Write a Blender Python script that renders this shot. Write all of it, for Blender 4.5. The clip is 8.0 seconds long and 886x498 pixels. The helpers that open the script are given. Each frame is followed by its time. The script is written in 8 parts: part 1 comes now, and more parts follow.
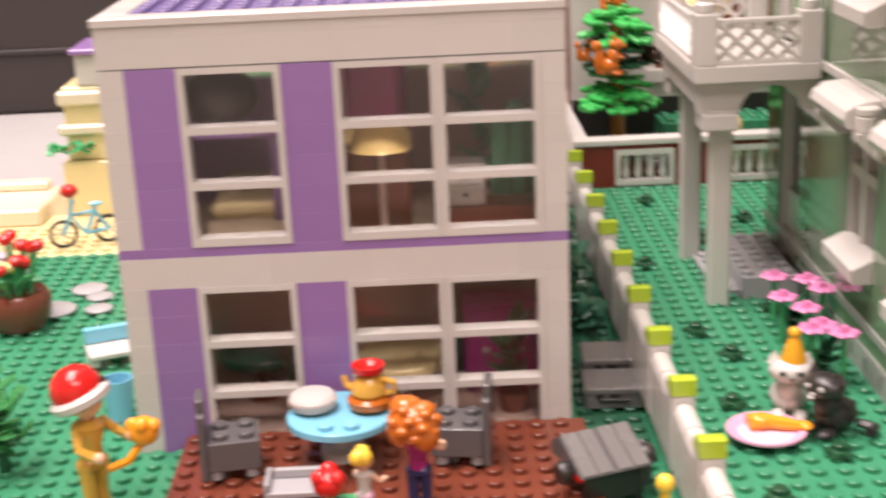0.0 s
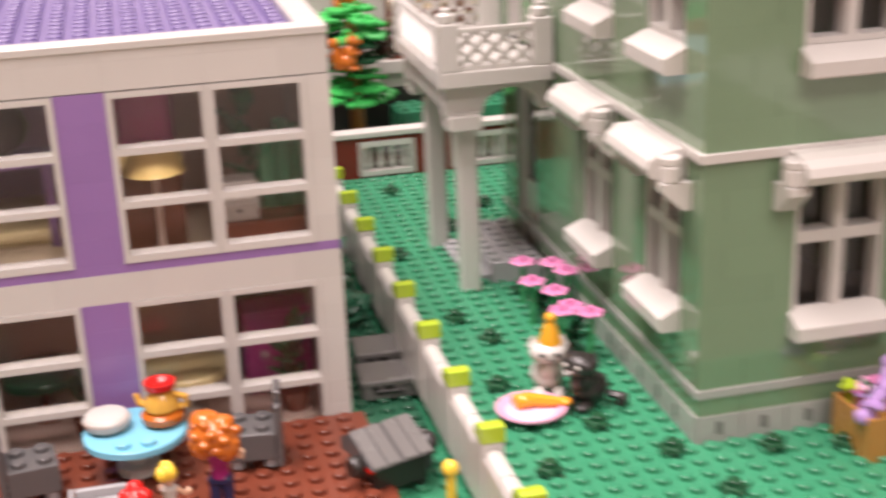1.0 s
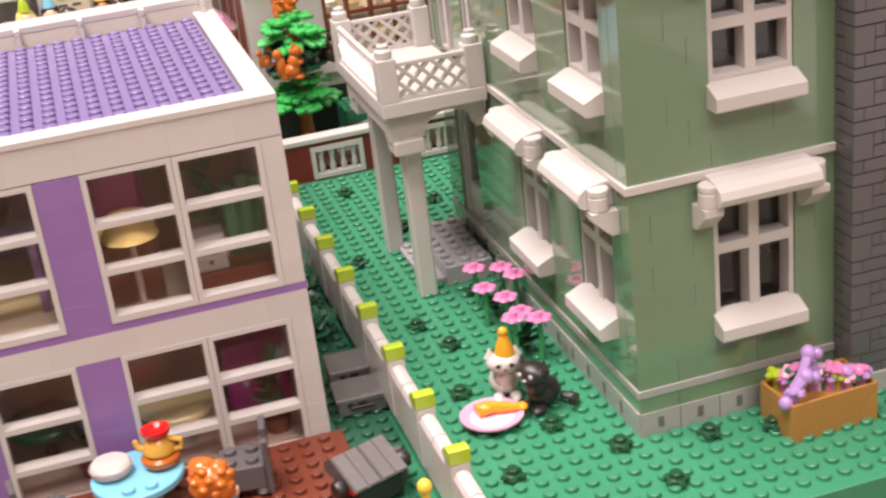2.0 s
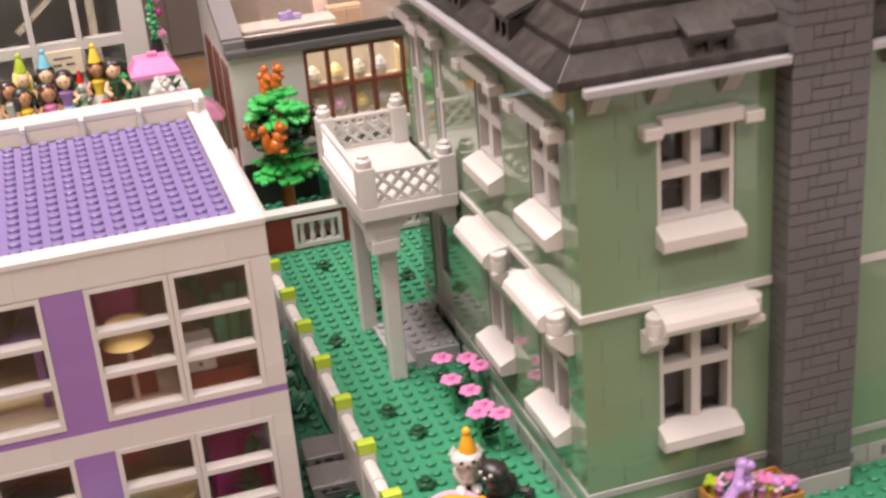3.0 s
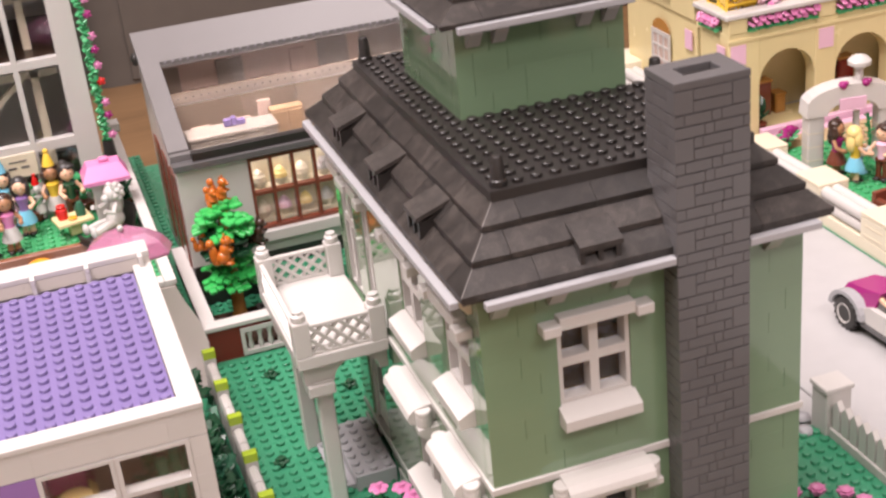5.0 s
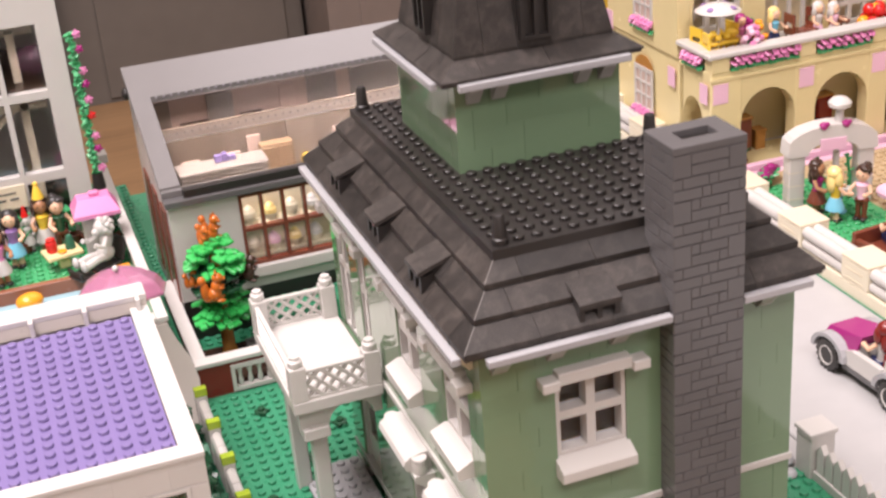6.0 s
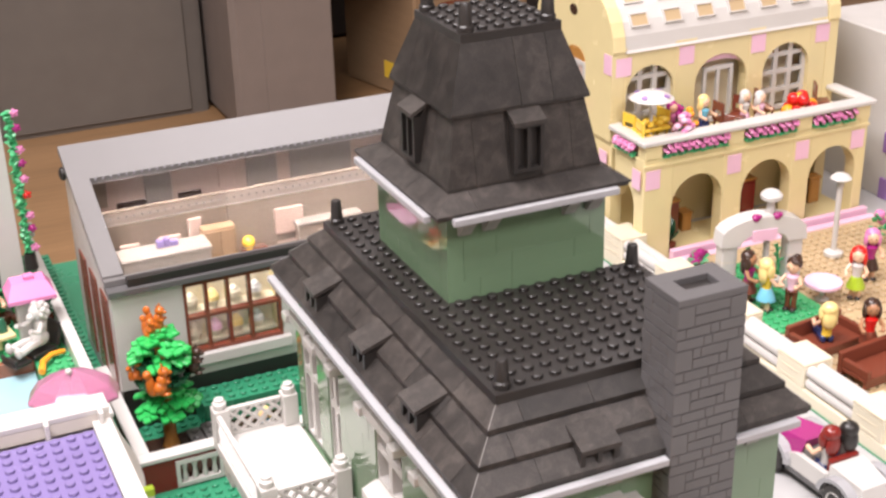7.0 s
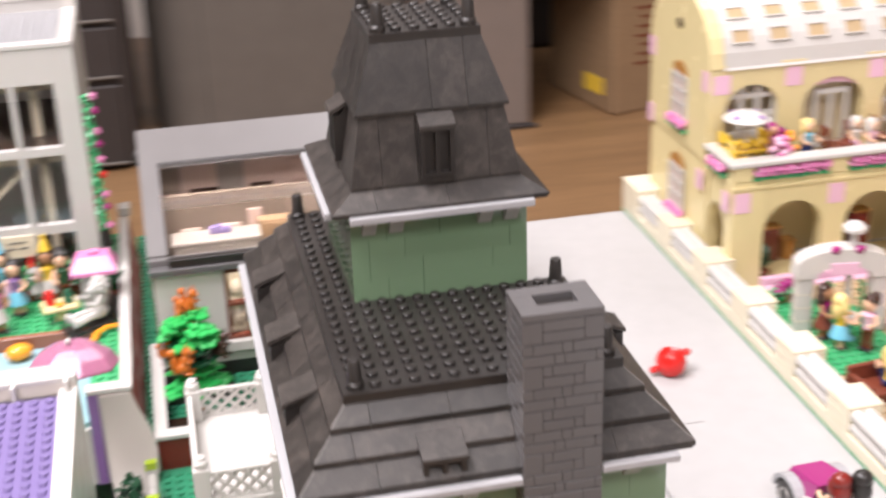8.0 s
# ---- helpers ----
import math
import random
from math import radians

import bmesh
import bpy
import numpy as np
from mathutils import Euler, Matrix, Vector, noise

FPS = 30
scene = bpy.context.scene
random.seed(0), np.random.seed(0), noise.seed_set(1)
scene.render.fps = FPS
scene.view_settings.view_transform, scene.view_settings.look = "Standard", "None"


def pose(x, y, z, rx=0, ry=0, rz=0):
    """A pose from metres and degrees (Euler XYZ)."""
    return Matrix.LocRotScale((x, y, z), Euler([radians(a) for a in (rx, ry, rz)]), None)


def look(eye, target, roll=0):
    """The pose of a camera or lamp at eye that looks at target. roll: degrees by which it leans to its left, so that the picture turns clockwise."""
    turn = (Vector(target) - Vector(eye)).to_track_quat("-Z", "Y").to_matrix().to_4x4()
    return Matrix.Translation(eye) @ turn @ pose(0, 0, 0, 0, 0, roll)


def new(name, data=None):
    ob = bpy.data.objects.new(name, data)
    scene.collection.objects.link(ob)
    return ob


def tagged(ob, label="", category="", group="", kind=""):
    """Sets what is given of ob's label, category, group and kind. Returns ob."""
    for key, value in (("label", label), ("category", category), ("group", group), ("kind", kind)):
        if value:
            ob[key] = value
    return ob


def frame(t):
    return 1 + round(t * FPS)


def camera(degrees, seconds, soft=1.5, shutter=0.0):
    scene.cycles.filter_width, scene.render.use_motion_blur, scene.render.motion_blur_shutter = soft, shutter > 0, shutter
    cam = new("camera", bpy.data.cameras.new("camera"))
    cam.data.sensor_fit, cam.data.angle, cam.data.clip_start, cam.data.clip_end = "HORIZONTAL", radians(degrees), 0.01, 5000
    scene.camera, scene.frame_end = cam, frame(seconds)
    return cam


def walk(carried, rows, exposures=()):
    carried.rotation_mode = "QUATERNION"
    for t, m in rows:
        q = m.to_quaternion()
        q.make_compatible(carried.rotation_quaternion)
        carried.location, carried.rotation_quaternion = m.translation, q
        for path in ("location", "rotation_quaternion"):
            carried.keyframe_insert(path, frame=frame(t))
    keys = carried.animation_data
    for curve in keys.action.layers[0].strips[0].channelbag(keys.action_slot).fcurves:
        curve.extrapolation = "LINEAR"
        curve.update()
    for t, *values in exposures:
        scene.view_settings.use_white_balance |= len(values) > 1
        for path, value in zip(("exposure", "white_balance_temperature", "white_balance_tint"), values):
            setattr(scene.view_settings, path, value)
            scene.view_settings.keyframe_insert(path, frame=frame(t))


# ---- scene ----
cam = camera(36.10, 8.0, 2.4, 0.9)
PATH = [
    (0, (-0.14747, -0.35097, 0.19172), (-0.14458, 0.02998, 0.06976), -2.52),
    (0.2, (-0.14424, -0.34985, 0.19539), (-0.13186, 0.02976, 0.06992), -2.59),
    (0.5, (-0.14641, -0.35273, 0.20064), (-0.10785, 0.02594, 0.07767), -1.59),
    (0.8, (-0.15930, -0.36084, 0.21499), (-0.09442, 0.00951, 0.07849), -2.61),
    (1, (-0.16768, -0.37116, 0.21562), (-0.08373, -0.00425, 0.08024), -2.35),
    (1.2, (-0.17172, -0.38315, 0.23219), (-0.07439, -0.02068, 0.09382), -2.48),
    (2.3, (-0.16920, -0.40389, 0.28151), (-0.08013, -0.04903, 0.11983), -7.62),
    (2.5, (-0.17151, -0.40892, 0.29705), (-0.07305, -0.05450, 0.13991), -6.44),
    (2.7, (-0.16773, -0.41003, 0.32000), (-0.07315, -0.05943, 0.15228), -6.13),
    (3, (-0.17055, -0.42389, 0.33229), (-0.07153, -0.07170, 0.17057), -4.80),
    (3.2, (-0.16821, -0.42925, 0.34255), (-0.06946, -0.07803, 0.17856), -4.42),
    (3.5, (-0.16186, -0.43936, 0.34995), (-0.05953, -0.08870, 0.18696), -4.81),
    (3.7, (-0.15950, -0.44169, 0.36129), (-0.05538, -0.09474, 0.19164), -5.32),
    (4, (-0.15070, -0.44101, 0.38197), (-0.04906, -0.09467, 0.20958), -5.89),
    (4.2, (-0.15074, -0.44161, 0.40119), (-0.04410, -0.09565, 0.23108), -6.00),
    (4.5, (-0.14442, -0.44686, 0.41532), (-0.03989, -0.09902, 0.24775), -6.04),
    (4.7, (-0.14236, -0.44325, 0.42135), (-0.03960, -0.09628, 0.25091), -6.24),
    (5.8, (-0.14921, -0.43460, 0.44677), (-0.03829, -0.09116, 0.27429), -4.79),
    (6, (-0.15372, -0.43625, 0.45135), (-0.04067, -0.09217, 0.28156), -4.88),
    (6.2, (-0.15511, -0.42775, 0.46094), (-0.03904, -0.08607, 0.28836), -4.41),
    (6.5, (-0.16815, -0.41820, 0.47972), (-0.03665, -0.07887, 0.31370), -3.03),
    (6.7, (-0.17863, -0.40993, 0.48605), (-0.03472, -0.07258, 0.32639), -1.96),
    (7, (-0.19147, -0.39741, 0.49630), (-0.04229, -0.06531, 0.33059), -1.40),
    (7.2, (-0.18186, -0.39601, 0.49216), (-0.03393, -0.05602, 0.34209), -0.75),
    (7.5, (-0.14397, -0.40908, 0.49706), (-0.02073, -0.06127, 0.34266), -2.46),
    (7.8, (-0.08067, -0.43046, 0.49678), (0.01931, -0.07923, 0.33357), -1.80),
    (8, (-0.03948, -0.44765, 0.48746), (0.03488, -0.08895, 0.32682), -2.08),
]
walk(cam, [(t, look(eye, target, roll)) for t, eye, target, roll in PATH],
     [(0, 0.13, 6800, 18), (1.2, 0.16, 6650, 17), (2.5, 0.03, 6700, 18), (3.5, -0.03, 6720, 16), (4.5, 0.02, 6500, 16), (6, 0.06, 6400, 15), (6.8, 0.19, 6250, 11), (7.4, 0.32, 6100, 10), (8, 0.25, 6100, 10)])

# ---- light ----
world = bpy.data.worlds.new("world")
scene.world = world
world.use_nodes = True
world.node_tree.nodes["Background"].inputs[0].default_value = (0.9, 0.93, 1.0, 1)
world.node_tree.nodes["Background"].inputs[1].default_value = 0.09


def ceiling_lamp(x, y, z, sx, sy, watts, colour):
    data = bpy.data.lights.new("ceiling_lamp", "AREA")
    data.shape, data.size, data.size_y, data.energy, data.color = "RECTANGLE", sx, sy, watts, colour
    ob = new("ceiling_lamp", data)
    ob.matrix_basis = pose(x, y, z)
    return ob


WARM = (1.0, 0.9, 0.875)
ceiling_lamp(-0.66, 0.0, 2.05, 0.9, 1.8, 98, WARM)
ceiling_lamp(0.3, -1.7, 2.05, 1.3, 0.7, 40, WARM)
ceiling_lamp(0.8, 1.5, 2.05, 1.0, 1.2, 20, WARM)

# ---- helpers: everything below is in decimetres, a stud pitch is 0.08, a course 0.096 ----
K = 0.1
S = 0.08
B = 0.096


class Shape:
    """Gathers corners and faces of one mesh; at() moves what follows."""

    def __init__(self):
        self.v, self.f, self.k = [], [], []
        self.slot = 0
        self.m = Matrix()

    def at(self, m=None):
        self.m = m or Matrix()
        return self

    def use(self, slot):
        self.slot = slot
        return self

    def add(self, vs, fs):
        n = len(self.v)
        self.v.extend([tuple(self.m @ Vector(p)) for p in vs])
        self.f.extend([tuple(n + i for i in f) for f in fs])
        self.k.extend([self.slot] * len(fs))
        return self

    def box(self, x0, y0, z0, x1, y1, z1, c=0.0):
        lo, hi = (x0, y0, z0), (x1, y1, z1)
        if c <= 0:
            vs = [(x, y, z) for z in (z0, z1) for y in (y0, y1) for x in (x0, x1)]
            return self.add(vs, [(0, 2, 3, 1), (4, 5, 7, 6), (0, 1, 5, 4), (2, 6, 7, 3), (0, 4, 6, 2), (1, 3, 7, 5)])
        c = min(c, min(b - a for a, b in zip(lo, hi)) * 0.45)
        vs, idx = [], {}
        for sx in (0, 1):
            for sy in (0, 1):
                for sz in (0, 1):
                    for ax in range(3):
                        p = []
                        for d, s in enumerate((sx, sy, sz)):
                            e = 0 if d == ax else c
                            p.append(lo[d] + e if s == 0 else hi[d] - e)
                        idx[sx, sy, sz, ax] = len(vs)
                        vs.append(tuple(p))
        fs = []
        q = ((0, 0), (1, 0), (1, 1), (0, 1))
        for ax in range(3):
            o = [d for d in range(3) if d != ax]
            for s in (0, 1):
                ring = []
                for a, b in q:
                    t = [0, 0, 0]
                    t[ax], t[o[0]], t[o[1]] = s, a, b
                    ring.append(idx[(*t, ax)])
                fs.append(tuple(ring if (s == 1) != (ax == 1) else ring[::-1]))
            for a, b in q:
                t0, t1 = [0, 0, 0], [0, 0, 0]
                t0[o[0]], t0[o[1]] = a, b
                t1[o[0]], t1[o[1]] = a, b
                t1[ax] = 1
                ring = (idx[(*t0, o[0])], idx[(*t1, o[0])], idx[(*t1, o[1])], idx[(*t0, o[1])])
                fs.append(ring if (a == b) == (ax == 1) else ring[::-1])
        for sx in (0, 1):
            for sy in (0, 1):
                for sz in (0, 1):
                    ring = tuple(idx[sx, sy, sz, a] for a in range(3))
                    fs.append(ring if (sx + sy + sz) % 2 else ring[::-1])
        return self.add(vs, fs)

    def prism(self, pts, axis, a, b):
        """A flat outline pushed along an axis; the outline is given in the other two axes, in order."""
        n = len(pts)

        def place(p, h):
            q = list(p)
            q.insert("xyz".index(axis), h)
            return tuple(q)

        vs = [place(p, a) for p in pts] + [place(p, b) for p in pts]
        fs = [tuple(range(n)), tuple(range(2 * n - 1, n - 1, -1))]
        fs += [(i, i + n, (i + 1) % n + n, (i + 1) % n) for i in range(n)]
        area = sum(pts[i][0] * pts[(i + 1) % n][1] - pts[(i + 1) % n][0] * pts[i][1] for i in range(n))
        if (area > 0) != (axis == "y"):
            fs = [f[::-1] for f in fs]
        return self.add(vs, fs)

    def grille(self, us, zs, holes, y0, y1):
        """One frame with openings: a grid of breaks along x and z; holes: the (column, row) cells left open."""
        nu, nz = len(us), len(zs)
        vs = [(u, y, z) for y in (y0, y1) for z in zs for u in us]
        at = lambda i, j, k: k * nu * nz + j * nu + i
        solid = lambda i, j: 0 <= i < nu - 1 and 0 <= j < nz - 1 and (i, j) not in holes
        fs = []
        for j in range(nz - 1):
            for i in range(nu - 1):
                if not solid(i, j):
                    continue
                fs += [(at(i, j, 0), at(i + 1, j, 0), at(i + 1, j + 1, 0), at(i, j + 1, 0)), (at(i, j, 1), at(i, j + 1, 1), at(i + 1, j + 1, 1), at(i + 1, j, 1))]
                if not solid(i - 1, j):
                    fs.append((at(i, j, 0), at(i, j + 1, 0), at(i, j + 1, 1), at(i, j, 1)))
                if not solid(i + 1, j):
                    fs.append((at(i + 1, j, 0), at(i + 1, j, 1), at(i + 1, j + 1, 1), at(i + 1, j + 1, 0)))
                if not solid(i, j - 1):
                    fs.append((at(i, j, 0), at(i, j, 1), at(i + 1, j, 1), at(i + 1, j, 0)))
                if not solid(i, j + 1):
                    fs.append((at(i, j + 1, 0), at(i + 1, j + 1, 0), at(i + 1, j + 1, 1), at(i, j + 1, 1)))
        return self.add(vs, fs)

    def arch(self, x0, x1, z0, z1, zt, y0, y1, n=10):
        """A wall panel from z0 to zt with a round-headed opening x0..x1 whose crown is at z1; the sides are not part of it."""
        r, c = (x1 - x0) / 2, (x0 + x1) / 2
        h = z1 - z0
        pts = [(x0, zt), (x0, z0)] + [(c - r * math.cos(math.pi * i / n), z0 + h * math.sin(math.pi * i / n)) for i in range(1, n)] + [(x1, z0), (x1, zt)]
        return self.prism(pts, "y", y0, y1)

    def lathe(self, x, y, profile, n=12):
        """profile: (radius, z) from below to above, closed by flat ends."""
        vs, fs = [], []
        for r, z in profile:
            vs += [(x + r * math.cos(2 * math.pi * i / n), y + r * math.sin(2 * math.pi * i / n), z) for i in range(n)]
        for j in range(len(profile) - 1):
            fs += [(j * n + i, j * n + (i + 1) % n, (j + 1) * n + (i + 1) % n, (j + 1) * n + i) for i in range(n)]
        fs += [tuple(range(n))[::-1], tuple(range((len(profile) - 1) * n, len(profile) * n))]
        return self.add(vs, fs)

    def cyl(self, x, y, z0, z1, r0, r1=None, n=12):
        return self.lathe(x, y, [(r0, z0), (r0 if r1 is None else r1, z1)], n)

    def ball(self, x, y, z, rx, ry=None, rz=None, n=10, rows=6):
        ry, rz = ry or rx, rz or rx
        vs, fs = [(x, y, z - rz)], []
        for j in range(1, rows):
            a = math.pi * j / rows
            vs += [(x + rx * math.sin(a) * math.cos(2 * math.pi * i / n), y + ry * math.sin(a) * math.sin(2 * math.pi * i / n), z - rz * math.cos(a)) for i in range(n)]
        vs.append((x, y, z + rz))
        fs += [(0, 1 + (i + 1) % n, 1 + i) for i in range(n)]
        for j in range(rows - 2):
            o = 1 + j * n
            fs += [(o + i, o + (i + 1) % n, o + n + (i + 1) % n, o + n + i) for i in range(n)]
        o = 1 + (rows - 2) * n
        fs += [(o + i, o + (i + 1) % n, len(vs) - 1) for i in range(n)]
        return self.add(vs, fs)

    def tube(self, pts, r, n=6, r1=None):
        pts = [Vector(p) for p in pts]
        vs, fs = [], []
        for j, p in enumerate(pts):
            d = (pts[min(j + 1, len(pts) - 1)] - pts[max(j - 1, 0)]).normalized()
            u = d.orthogonal().normalized() if j == 0 else (u - d * u.dot(d)).normalized()
            w = d.cross(u)
            rr = r if r1 is None else r + (r1 - r) * j / (len(pts) - 1)
            vs += [tuple(p + rr * (math.cos(2 * math.pi * i / n) * u + math.sin(2 * math.pi * i / n) * w)) for i in range(n)]
        for j in range(len(pts) - 1):
            fs += [(j * n + i, j * n + (i + 1) % n, (j + 1) * n + (i + 1) % n, (j + 1) * n + i) for i in range(n)]
        fs += [tuple(range(n))[::-1], tuple(range((len(pts) - 1) * n, len(pts) * n))]
        return self.add(vs, fs)

    def hexa(self, lower, upper):
        """A solid between two rings of equal count, counter-clockwise from above."""
        n = len(lower)
        fs = [tuple(range(n))[::-1], tuple(range(n, 2 * n))] + [(i, (i + 1) % n, (i + 1) % n + n, i + n) for i in range(n)]
        return self.add(list(lower) + list(upper), fs)

    def studs(self, x0, y0, x1, y1, z, skip=(), n=10, r=0.0245, h=0.018):
        nx, ny = round((x1 - x0) / S), round((y1 - y0) / S)
        for j in range(ny):
            for i in range(nx):
                x, y = x0 + (i + 0.5) * S, y0 + (j + 0.5) * S
                if not any(a < x < c and b < y < d for a, b, c, d in skip):
                    self.lathe(x, y, [(r, z), (r, z + h - 0.003), (r - 0.003, z + h)], n)
        return self

    def mesh(self, name, mats, smooth=False):
        me = bpy.data.meshes.new(name)
        me.from_pydata([(x * K, y * K, z * K) for x, y, z in self.v], [], self.f)
        for m in mats if isinstance(mats, (list, tuple)) else (mats,):
            me.materials.append(m)
        if isinstance(mats, (list, tuple)):
            me.polygons.foreach_set("material_index", self.k)
        if smooth:
            me.polygons.foreach_set("use_smooth", [True] * len(me.polygons))
            me.set_sharp_from_angle(angle=radians(38))
        me.update()
        return me


def thing(name, label, category, x=0, y=0, z=0, rz=0, group="", kind=""):
    ob = new(name)
    ob.empty_display_size = 0.01
    ob.matrix_basis = pose(x * K, y * K, z * K, 0, 0, rz)
    return tagged(ob, label, category, group, kind)


def part(name, shape, mats, parent, label="", smooth=False, kind=""):
    ob = new(name, shape.mesh(name, mats, smooth))
    ob.parent = parent
    return tagged(ob, label, "", "", kind)


def solo(name, shape, mats, label, category, x=0, y=0, z=0, rz=0, smooth=False, group="", kind=""):
    ob = new(name, shape.mesh(name, mats, smooth))
    ob.matrix_basis = pose(x * K, y * K, z * K, 0, 0, rz)
    return tagged(ob, label, category, group, kind)


def piece(name, mesh, parent, x, y, z, rz=0):
    """One more object on a shared mesh, under its thing or part."""
    ob = new(name, mesh)
    ob.parent = parent
    ob.matrix_basis = pose(x * K, y * K, z * K, 0, 0, rz)
    return ob


# ---- materials ----
def nodes_of(name):
    mat = bpy.data.materials.new(name)
    mat.use_nodes = True
    nt = mat.node_tree
    return mat, nt.nodes, nt.links, nt.nodes["Principled BSDF"]


def plastic(name, colour, rough=0.2, vary=0.06, grain=0.0, clear=0.0, coat=0.0):
    """Moulded plastic: soft colour drift, scuffs in the gloss, a trace of waviness; grain: a matt pitted face."""
    mat, nodes, links, b = nodes_of(name)
    pos = nodes.new("ShaderNodeTexCoord")
    big = nodes.new("ShaderNodeTexNoise")
    big.inputs["Scale"].default_value, big.inputs["Detail"].default_value = 45, 4
    fine = nodes.new("ShaderNodeTexNoise")
    fine.inputs["Scale"].default_value, fine.inputs["Detail"].default_value = 900 if grain == 0 else 1700, 2
    info = nodes.new("ShaderNodeObjectInfo")
    for n in (big, fine):
        links.new(pos.outputs["Object"], n.inputs["Vector"])
    amount = nodes.new("ShaderNodeMath")
    amount.operation = "MULTIPLY_ADD"
    amount.inputs[1].default_value, amount.inputs[2].default_value = vary * 1.6, 1 - vary * 1.3
    links.new(big.outputs["Fac"], amount.inputs[0])
    each = nodes.new("ShaderNodeMath")
    each.operation = "MULTIPLY_ADD"
    each.inputs[1].default_value = vary
    links.new(info.outputs["Random"], each.inputs[0])
    links.new(amount.outputs[0], each.inputs[2])
    hsv = nodes.new("ShaderNodeHueSaturation")
    hsv.inputs["Color"].default_value = (*colour, 1)
    links.new(each.outputs[0], hsv.inputs["Value"])
    links.new(hsv.outputs["Color"], b.inputs["Base Color"])
    gloss = nodes.new("ShaderNodeMath")
    gloss.operation = "MULTIPLY_ADD"
    gloss.inputs[1].default_value, gloss.inputs[2].default_value = 0.14, rough - 0.06
    links.new(big.outputs["Fac"], gloss.inputs[0])
    links.new(gloss.outputs[0], b.inputs["Roughness"])
    b.inputs["IOR"].default_value = 1.53
    if grain:
        bump = nodes.new("ShaderNodeBump")
        bump.inputs["Strength"].default_value, bump.inputs["Distance"].default_value = grain, 0.0004
        links.new(fine.outputs["Fac"], bump.inputs["Height"])
        links.new(bump.outputs["Normal"], b.inputs["Normal"])
        speck = nodes.new("ShaderNodeMapRange")
        speck.inputs["From Min"].default_value, speck.inputs["From Max"].default_value = 0.5, 0.8
        speck.inputs["To Min"].default_value, speck.inputs["To Max"].default_value = 0.9, 1.7
        links.new(fine.outputs["Fac"], speck.inputs["Value"])
        dust = nodes.new("ShaderNodeMath")
        dust.operation = "MULTIPLY"
        smear = nodes.new("ShaderNodeTexNoise")
        smear.inputs["Scale"].default_value, smear.inputs["Detail"].default_value, smear.inputs["Distortion"].default_value = 150, 6, 0.8
        links.new(pos.outputs["Object"], smear.inputs["Vector"])
        film = nodes.new("ShaderNodeMapRange")
        film.inputs["From Min"].default_value, film.inputs["From Max"].default_value = 0.42, 0.72
        film.inputs["To Min"].default_value, film.inputs["To Max"].default_value = 0.84, 1.9
        links.new(smear.outputs["Fac"], film.inputs["Value"])
        dirt = nodes.new("ShaderNodeMath")
        dirt.operation = "MULTIPLY"
        links.new(each.outputs[0], dirt.inputs[0])
        links.new(film.outputs["Result"], dirt.inputs[1])
        links.new(dirt.outputs[0], dust.inputs[0])
        links.new(speck.outputs["Result"], dust.inputs[1])
        links.new(dust.outputs[0], hsv.inputs["Value"])
    if coat:
        wave = nodes.new("ShaderNodeTexNoise")
        wave.inputs["Scale"].default_value, wave.inputs["Detail"].default_value = 70, 2
        links.new(pos.outputs["Object"], wave.inputs["Vector"])
        bump = nodes.new("ShaderNodeBump")
        bump.inputs["Strength"].default_value, bump.inputs["Distance"].default_value = 0.12, 0.0006
        links.new(wave.outputs["Fac"], bump.inputs["Height"])
        links.new(bump.outputs["Normal"], b.inputs["Normal"])
        links.new(bump.outputs["Normal"], b.inputs["Coat Normal"])
    b.inputs["Coat Weight"].default_value, b.inputs["Coat Roughness"].default_value = coat, 0.03
    if clear:
        b.inputs["Transmission Weight"].default_value = clear
    return mat


def ware(name, colour, rough, scale, contrast, bump_by=0.3, stretch=(1, 1, 1)):
    """Board, wood, fabric: a base colour with a stretched grain."""
    mat, nodes, links, b = nodes_of(name)
    pos = nodes.new("ShaderNodeTexCoord")
    mp = nodes.new("ShaderNodeMapping")
    mp.inputs["Scale"].default_value = stretch
    a = nodes.new("ShaderNodeTexNoise")
    a.inputs["Scale"].default_value, a.inputs["Detail"].default_value = scale, 6
    c = nodes.new("ShaderNodeTexNoise")
    c.inputs["Scale"].default_value, c.inputs["Detail"].default_value = scale * 0.12, 3
    links.new(pos.outputs["Object"], mp.inputs["Vector"])
    mix = nodes.new("ShaderNodeMath")
    mix.operation = "ADD"
    links.new(a.outputs["Fac"], mix.inputs[0])
    links.new(c.outputs["Fac"], mix.inputs[1])
    ramp = nodes.new("ShaderNodeMapRange")
    ramp.inputs["From Min"].default_value, ramp.inputs["From Max"].default_value = 0.6, 1.4
    ramp.inputs["To Min"].default_value, ramp.inputs["To Max"].default_value = 1 - contrast, 1 + contrast
    links.new(mix.outputs[0], ramp.inputs["Value"])
    hsv = nodes.new("ShaderNodeHueSaturation")
    hsv.inputs["Color"].default_value = (*colour, 1)
    links.new(ramp.outputs["Result"], hsv.inputs["Value"])
    for n in (a, c):
        links.new(mp.outputs["Vector"], n.inputs["Vector"])
    links.new(hsv.outputs["Color"], b.inputs["Base Color"])
    b.inputs["Roughness"].default_value = rough
    bump = nodes.new("ShaderNodeBump")
    bump.inputs["Strength"].default_value, bump.inputs["Distance"].default_value = bump_by, 0.0006
    links.new(a.outputs["Fac"], bump.inputs["Height"])
    links.new(bump.outputs["Normal"], b.inputs["Normal"])
    return mat


